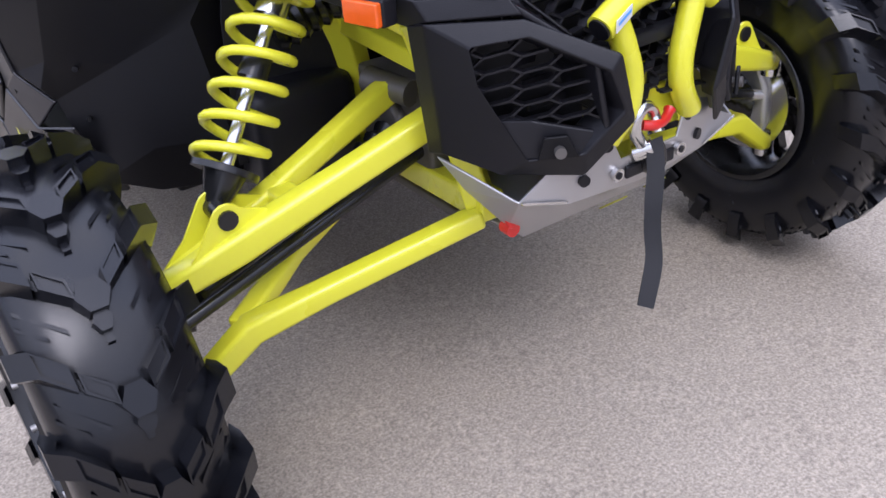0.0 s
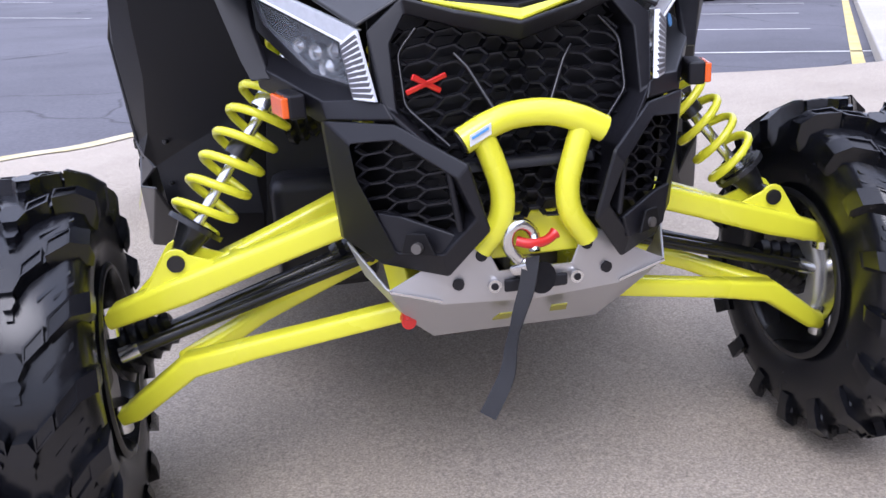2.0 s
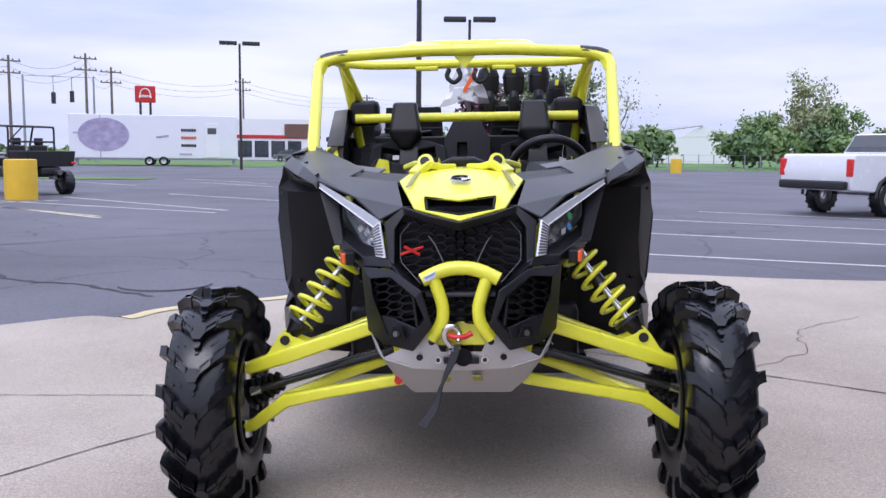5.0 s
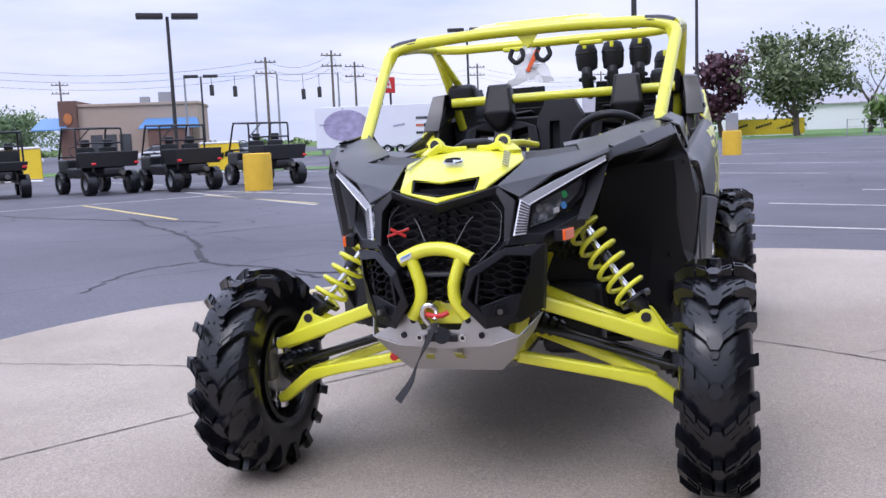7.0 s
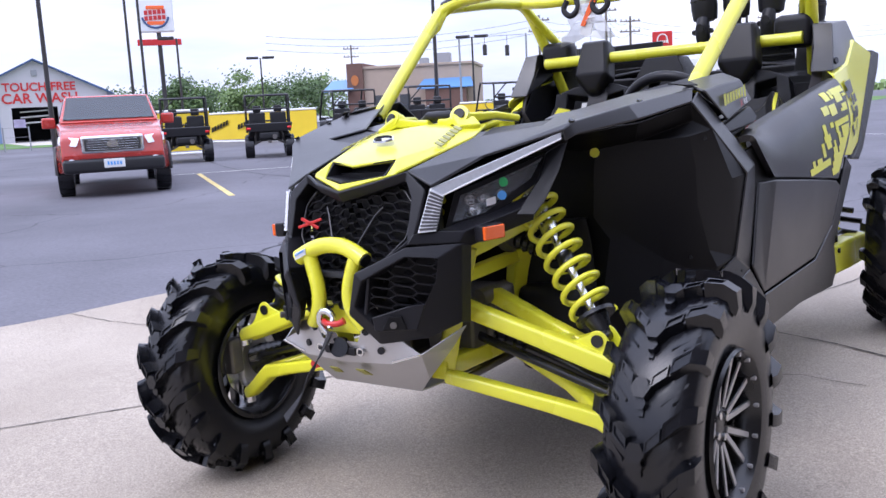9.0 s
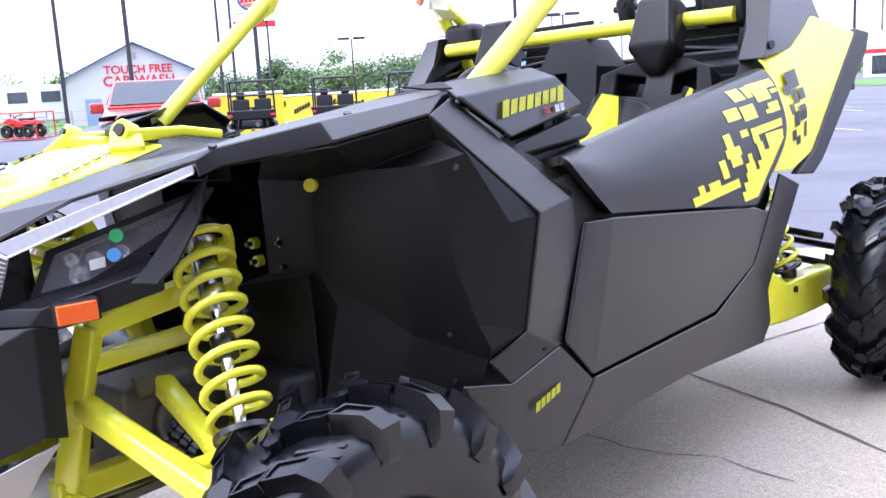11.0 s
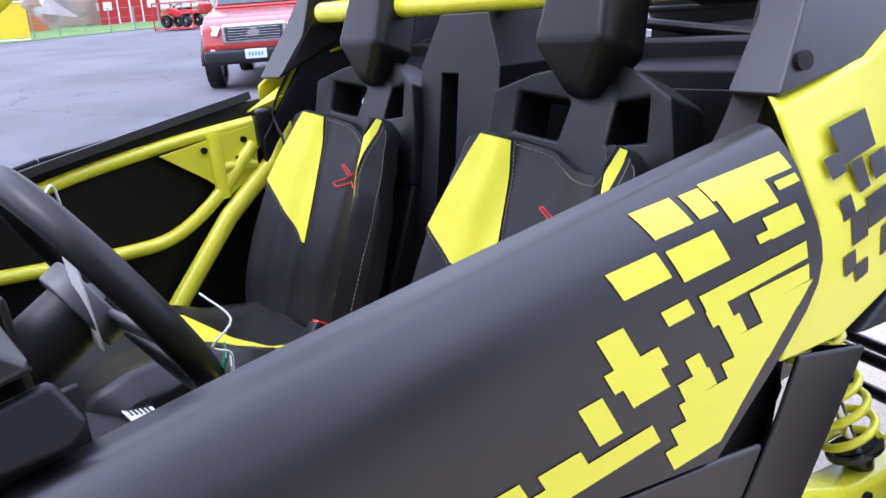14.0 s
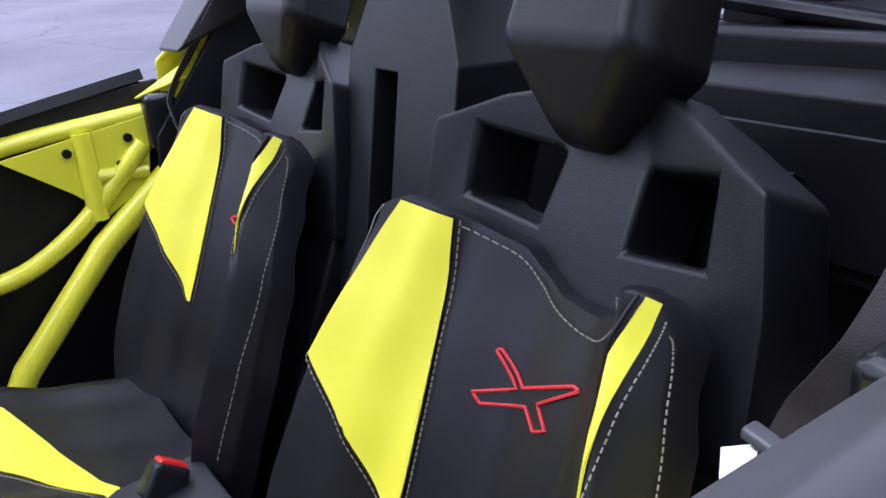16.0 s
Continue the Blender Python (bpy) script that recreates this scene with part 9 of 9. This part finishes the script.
# sheds on the grass
def shed(az, dist, w, h, wall, trim, label, extra=0):
    th = thing("garden_shed", label, "shed", "display sheds", facing(az, dist, (1.64, -0.06), extra))
    g = h * 0.38
    part("wall", slab([(-w / 2, 0, 0), (w / 2, 0, 0), (w / 2, 0, h - g), (w * 0.28, 0, h - g * 0.35), (0, 0, h), (-w * 0.28, 0, h - g * 0.35), (-w / 2, 0, h - g)], 3.5, 0.01, (0, 1, 0)), wall, th, "boarded shed walls")
    for s in (-1, 1):
        part("roof", slab([(s * (w / 2 + 0.15), -0.15, h - g - 0.05), (s * w * 0.28, -0.15, h - g * 0.32), (s * w * 0.28, 3.7, h - g * 0.32), (s * (w / 2 + 0.15), 3.7, h - g - 0.05)], 0.1, 0, (s * 0.5, 0, 0.8)), trim, th)
        part("roof", slab([(s * w * 0.28, -0.15, h - g * 0.32), (0, -0.15, h + 0.05), (0, 3.7, h + 0.05), (s * w * 0.28, 3.7, h - g * 0.32)], 0.1, 0, (0, 0, 1)), trim, th)
    part("door", rbox((0, -0.03, 0.95), (w * 0.42, 0.06, 1.9), 0.01), trim, th, "double door")
    for s in (-1, 1):
        part("door_leaf", rbox((s * w * 0.10, -0.07, 0.95), (w * 0.17, 0.05, 1.75), 0.01), wall, th)
        part("window", rbox((s * w * 0.36, -0.04, 1.35), (w * 0.14, 0.06, 0.6), 0.01), WHITE, th, "white framed window")
    return th


shed(-70.6, 74, 4.4, 3.5, SHED_RED, WHITE, "red barn-shaped shed with white trim")
shed(-76.6, 70, 3.6, 3.3, SHED_ORANGE, ROOF_GREY, "orange stained wooden shed", 10)
shed(-73.6, 78, 5.4, 3.2, STUCCO, ROOF_GREY, "tan clapboard shed with a window", 0)
rv = thing("mobile_home", "long white mobile home with dark windows", "building", "", facing(-67.0, 92, (1.64, -0.06), 5))
part("body", rbox((0, 2, 2.2), (9.5, 3.5, 3.4), 0.25), WHITE, rv, "white rounded body")
for x0 in (-3.0, -0.3, 2.6):
    part("window", rbox((x0, 0.22, 2.8), (1.7, 0.1, 1.0), 0.03), CAR_GLASS, rv)
bl = thing("store", "low reddish building in the distance", "building", "", facing(-73.5, 130, (1.64, -0.06)))
part("wall", rbox((0, 3, 2.2), (22, 6, 4.4), 0.02), BROWN, bl)
part("roof", rbox((0, 3, 4.5), (22.6, 6.6, 0.3), 0.05), SHED_RED, bl)


# ---- trees and shrubs ----
BARK = material("grey_bark", (0.11, 0.085, 0.07), 0.9, spread=0.3, scale=6, grain=0.4, grain_scale=30)


def leaf_material(name, a, b):
    m = bpy.data.materials.new(name)
    m.use_nodes = True
    nt = m.node_tree
    bs = nt.nodes["Principled BSDF"]
    bs.inputs["Roughness"].default_value = 0.6
    ge = nt.nodes.new("ShaderNodeNewGeometry")
    mx = nt.nodes.new("ShaderNodeMix")
    mx.data_type = "RGBA"
    mx.inputs[6].default_value = (*a, 1)
    mx.inputs[7].default_value = (*b, 1)
    nt.links.new(ge.outputs["Random Per Island"], mx.inputs[0])
    nt.links.new(mx.outputs[2], bs.inputs["Base Color"])
    return m


LEAF = leaf_material("spring_leaves", (0.07, 0.135, 0.03), (0.19, 0.28, 0.085))
LEAF_DARK = leaf_material("dark_leaves", (0.04, 0.085, 0.025), (0.11, 0.18, 0.06))
LEAF_OLIVE = leaf_material("olive_leaves", (0.05, 0.075, 0.026), (0.15, 0.19, 0.075))
LEAF_PURPLE = leaf_material("purple_leaves", (0.04, 0.012, 0.022), (0.10, 0.035, 0.05))
LEAF_PALE = leaf_material("pale_new_leaves", (0.16, 0.19, 0.07), (0.30, 0.32, 0.15))


def tree(az, dist, h, w, leaf, eye, n=1500, trunk=0.35, bare=False, seed=1, name="tree", label="leafy tree with an uneven crown", size=0.30):
    rr = random.Random(seed)
    th = thing(name, label, "tree" if name == "tree" else "shrub", "", facing(az, dist, eye))
    bm = bmesh.new()
    tops = []

    def limb(p, d, L, r, depth):
        q = p
        pts, rs = [p.copy()], [r]
        for i in range(4):
            d2 = (d + Vector((rr.uniform(-0.25, 0.25), rr.uniform(-0.25, 0.25), rr.uniform(-0.05, 0.2)))).normalized()
            q = q + d2 * L / 4
            pts.append(q.copy())
            rs.append(r * (1 - 0.15 * (i + 1)))
        tube(bm, pts, rs, 6 if depth < 2 else 4)
        tops.append(q.copy())
        if depth < (4 if bare else 2):
            for k in range(rr.choice((2, 3, 3))):
                a = rr.uniform(0, 2 * math.pi)
                spread = rr.uniform(0.5, 0.95)
                limb(pts[rr.choice((2, 3, 4))], (d + Vector((math.cos(a), math.sin(a), 0.15)) * spread).normalized(), L * rr.uniform(0.55, 0.75), r * 0.55, depth + 1)

    limb(Vector((0, 0, -0.05)), Vector((0, 0, 1)), h * (trunk if not bare else 0.38), 0.035 * h if not bare else 0.028 * h, 0)
    tr_ob = part("trunk", bm, BARK, th, "tapered trunk with limbs")
    # crown: clumps scattered in an uneven ellipsoid, each of many small leaves
    bm = bmesh.new()
    z0 = h * (0.22 if not bare else 0.35)
    cz, rz = (z0 + h) / 2, (h - z0) / 2
    clumps = []
    while len(clumps) < (26 if not bare else 34):
        v = Vector((rr.uniform(-1, 1), rr.uniform(-1, 1), rr.uniform(-1, 1)))
        if 0.25 < v.length < 1.0:
            clumps.append((Vector((v.x * w / 2, v.y * w / 2, cz + v.z * rz)), rr.uniform(0.16, 0.30) * w * (0.8 if not bare else 0.6)))
    for k in range(n):
        c, cr = clumps[rr.randrange(len(clumps))]
        v = Vector((rr.gauss(0, 1), rr.gauss(0, 1), rr.gauss(0, 0.8)))
        p = c + v * cr * 0.5
        s_ = size * rr.uniform(0.6, 1.4)
        a = Vector((rr.uniform(-1, 1), rr.uniform(-1, 1), rr.uniform(-1, 1))).normalized() * s_
        b = a.orthogonal().normalized() * s_ * 0.7
        bm.faces.new([bm.verts.new(p + a), bm.verts.new(p + b), bm.verts.new(p - a), bm.verts.new(p - b)])
    part("crown", bm, leaf, th, "crown of small leaves")
    return th


E7, E5, E8, E10 = (0.8, -3.0), (0.15, -3.2), (1.3, -2.6), (1.7, -1.3)
tree(4.3, 86, 9.4, 9.0, LEAF_OLIVE, E7, 6000, seed=3, size=0.2, label="broad green maple with an uneven crown")
tree(0.0, 92, 8.6, 5.0, LEAF_PURPLE, E7, 2200, seed=4, label="small purple-leaved tree in spring")
tree(8.6, 92, 9.2, 8.5, LEAF_PALE, E5, 500, bare=True, seed=5, label="nearly bare spreading tree with few new leaves", size=0.12)
tree(17.4, 96, 5.4, 4.6, LEAF, E5, 3200, seed=6, size=0.16)
tree(19.7, 100, 9.4, 5.5, LEAF_PALE, E5, 3400, seed=7, size=0.16, label="slender pale-green tree with open crown")
tree(15.9, 100, 4.2, 4.0, LEAF, E5, 2400, seed=8, size=0.16)
tree(21.5, 100, 6.0, 6.0, LEAF, E5, 3000, seed=9, size=0.17)
for k, az in enumerate((9.6, 10.6, 11.3, 16.5, 18.6, 20.5, 22.5, 24)):
    tree(az, 88 + 2 * (k % 3), 3.0 + 0.5 * (k % 3), 3.8, (LEAF, LEAF_DARK)[k % 2], E5, 700, 0.2, seed=20 + k, name="shrub", label="green shrub on the grass bank")
for k, (az, d, h, w) in enumerate(((-50.6, 120, 6.8, 6.5), (-47.1, 128, 7.2, 7.0), (-44.2, 130, 7.4, 9.0), (-42.6, 140, 6.5, 8.0), (-53.5, 140, 5.0, 12.0), (-46.0, 150, 6.0, 12.0), (-57.0, 150, 5.4, 9.0), (-49.2, 145, 5.6, 10))):
    tree(az, d, h, w, (LEAF_DARK, LEAF)[k % 2] if k else LEAF_DARK, E8, 2800, seed=40 + k, size=0.20)
for k, (az, d, h, w) in enumerate(((-64.6, 120, 5.5, 6.5), (-54.6, 118, 4.6, 8), (-51.6, 120, 5.2, 7.0), (-71.5, 140, 8.0, 12.0), (-68.5, 140, 7.0, 10.0), (-77.5, 150, 7.0, 8.0), (-62.8, 110, 4.5, 5.0), (-39, 150, 5.2, 14))):
    tree(az, d, h, w, (LEAF, LEAF_DARK)[k % 2], E10, 2400, seed=60 + k, size=0.20)
for k, az in enumerate((-1.6, -3.0)):
    tree(az, 120, 4.0, 5.0, LEAF, E8, 700, seed=80 + k)

# low far woods along the horizon
bm = bmesh.new()
rr = random.Random(11)
for k in range(9000):
    az = rr.uniform(-95, 45)
    d = rr.uniform(230, 330)
    x, y = polar(az, d, (0, 0))
    top = 1.7 + 1.6 * noise.noise((az * 0.35, 0.3, 0)) + 1.5 * noise.noise((az * 1.7, 1.3, 0))
    p = Vector((x, y, rr.uniform(0, max(1.0, top))))
    s_ = rr.uniform(0.5, 1.2)
    a = Vector((rr.uniform(-1, 1), rr.uniform(-1, 1), rr.uniform(-1, 1))).normalized() * s_
    b = a.orthogonal().normalized() * s_ * 0.8
    bm.faces.new([bm.verts.new(p + a), bm.verts.new(p + b), bm.verts.new(p - a), bm.verts.new(p - b)])
solo("far_woods", bm, LEAF, "low dark-green woods along the horizon", "trees", kind="stuff")

# fence posts along the grass
for (az0, az1, d0, d1, n, eye, label) in ((7.5, 21.0, 72, 74, 16, E5, "wire fence on grey posts along the grass"), (-80, -62, 55, 52, 14, (1.64, -0.06), "wire fence on grey posts by the sheds")):
    fn = thing("fence", label, "fence", "fences")
    tops = []
    for k in range(n):
        x, y = polar(az0 + (az1 - az0) * k / (n - 1), d0 + (d1 - d0) * k / (n - 1), eye)
        bm = bmesh.new()
        tube(bm, [(x, y, LOT_Z), (x, y, 1.25)], 0.04, 6)
        part("post", bm, POLE_GREY, fn)
        tops.append(Vector((x, y, 1.2)))
    for dz in (0.0, -0.5, -1.0):
        bm = bmesh.new()
        tube(bm, [t + Vector((0, 0, dz)) for t in tops], 0.012, 4)
        part("wire", bm, POLE_GREY, fn)


# ---- parked cars far off ----
def sedan(az, dist, turn, paint, eye, label):
    th = thing("parked_car", label, "car", "parked cars", facing(az, dist, eye, turn))
    low = [(-2.2, 0.35), (-2.25, 0.75), (-1.6, 0.95), (1.0, 0.95), (2.0, 0.80), (2.25, 0.6), (2.2, 0.35), (1.75, 0.35), (1.65, 0.58), (1.35, 0.66), (1.05, 0.58), (0.95, 0.3), (-0.95, 0.3), (-1.05, 0.58), (-1.35, 0.66), (-1.65, 0.58), (-1.75, 0.35)]
    for prof, hw, mat, nm in ((low, 0.88, paint, "body"), ([(-1.75, 0.93), (-0.9, 1.42), (0.25, 1.45), (1.15, 0.94)], 0.74, CAR_GLASS, "glasshouse")):
        bm = bmesh.new()
        l = [bm.verts.new((x, -hw if z < 1.2 else -hw + 0.1, z)) for x, z in prof]
        r2 = [bm.verts.new((x, hw if z < 1.2 else hw - 0.1, z)) for x, z in prof]
        bm.faces.new(l)
        bm.faces.new(list(reversed(r2)))
        for i in range(len(prof)):
            bm.faces.new((l[i], r2[i], r2[(i + 1) % len(prof)], l[(i + 1) % len(prof)]))
        bevelled(bm, 0.05, 30, 2)
        part(nm, bm, mat, th, "", 40)
    part("roof", rbox((-0.33, 0, 1.45), (1.15, 1.25, 0.05), 0.02), paint, th)
    for x in (-1.35, 1.35):
        for y in (-0.8, 0.8):
            small_wheel(th, (x, y, 0.32), 0.32, 0.2, RUBBER, ALUMINIUM, (0, 1, 0))
    return th


SILVER = material("silver_car_paint", (0.45, 0.46, 0.48), 0.3, metal=0.4, spread=0.05, coat=0.6)
GREY_CAR = material("grey_car_paint", (0.12, 0.13, 0.15), 0.3, spread=0.05, coat=0.6)
sedan(-43.2, 96, 0, TRUCK_WHITE, E8, "white parked car by the restaurant")
sedan(-45.0, 100, 10, SILVER, E8, "silver parked car by the restaurant")
sedan(-35.2, 92, -5, TRUCK_WHITE, E8, "white parked car by the porch")
sedan(-31.4, 90, 5, GREY_CAR, E8, "grey car on the road")
sedan(-29.0, 92, 0, SILVER, E5, "silver car on the road")
sedan(-11.8, 112, 0, GREY_CAR, E5, "grey parked car by the store")
sedan(-55.2, 60, 20, TRUCK_WHITE, E10, "white parked car in the lot")
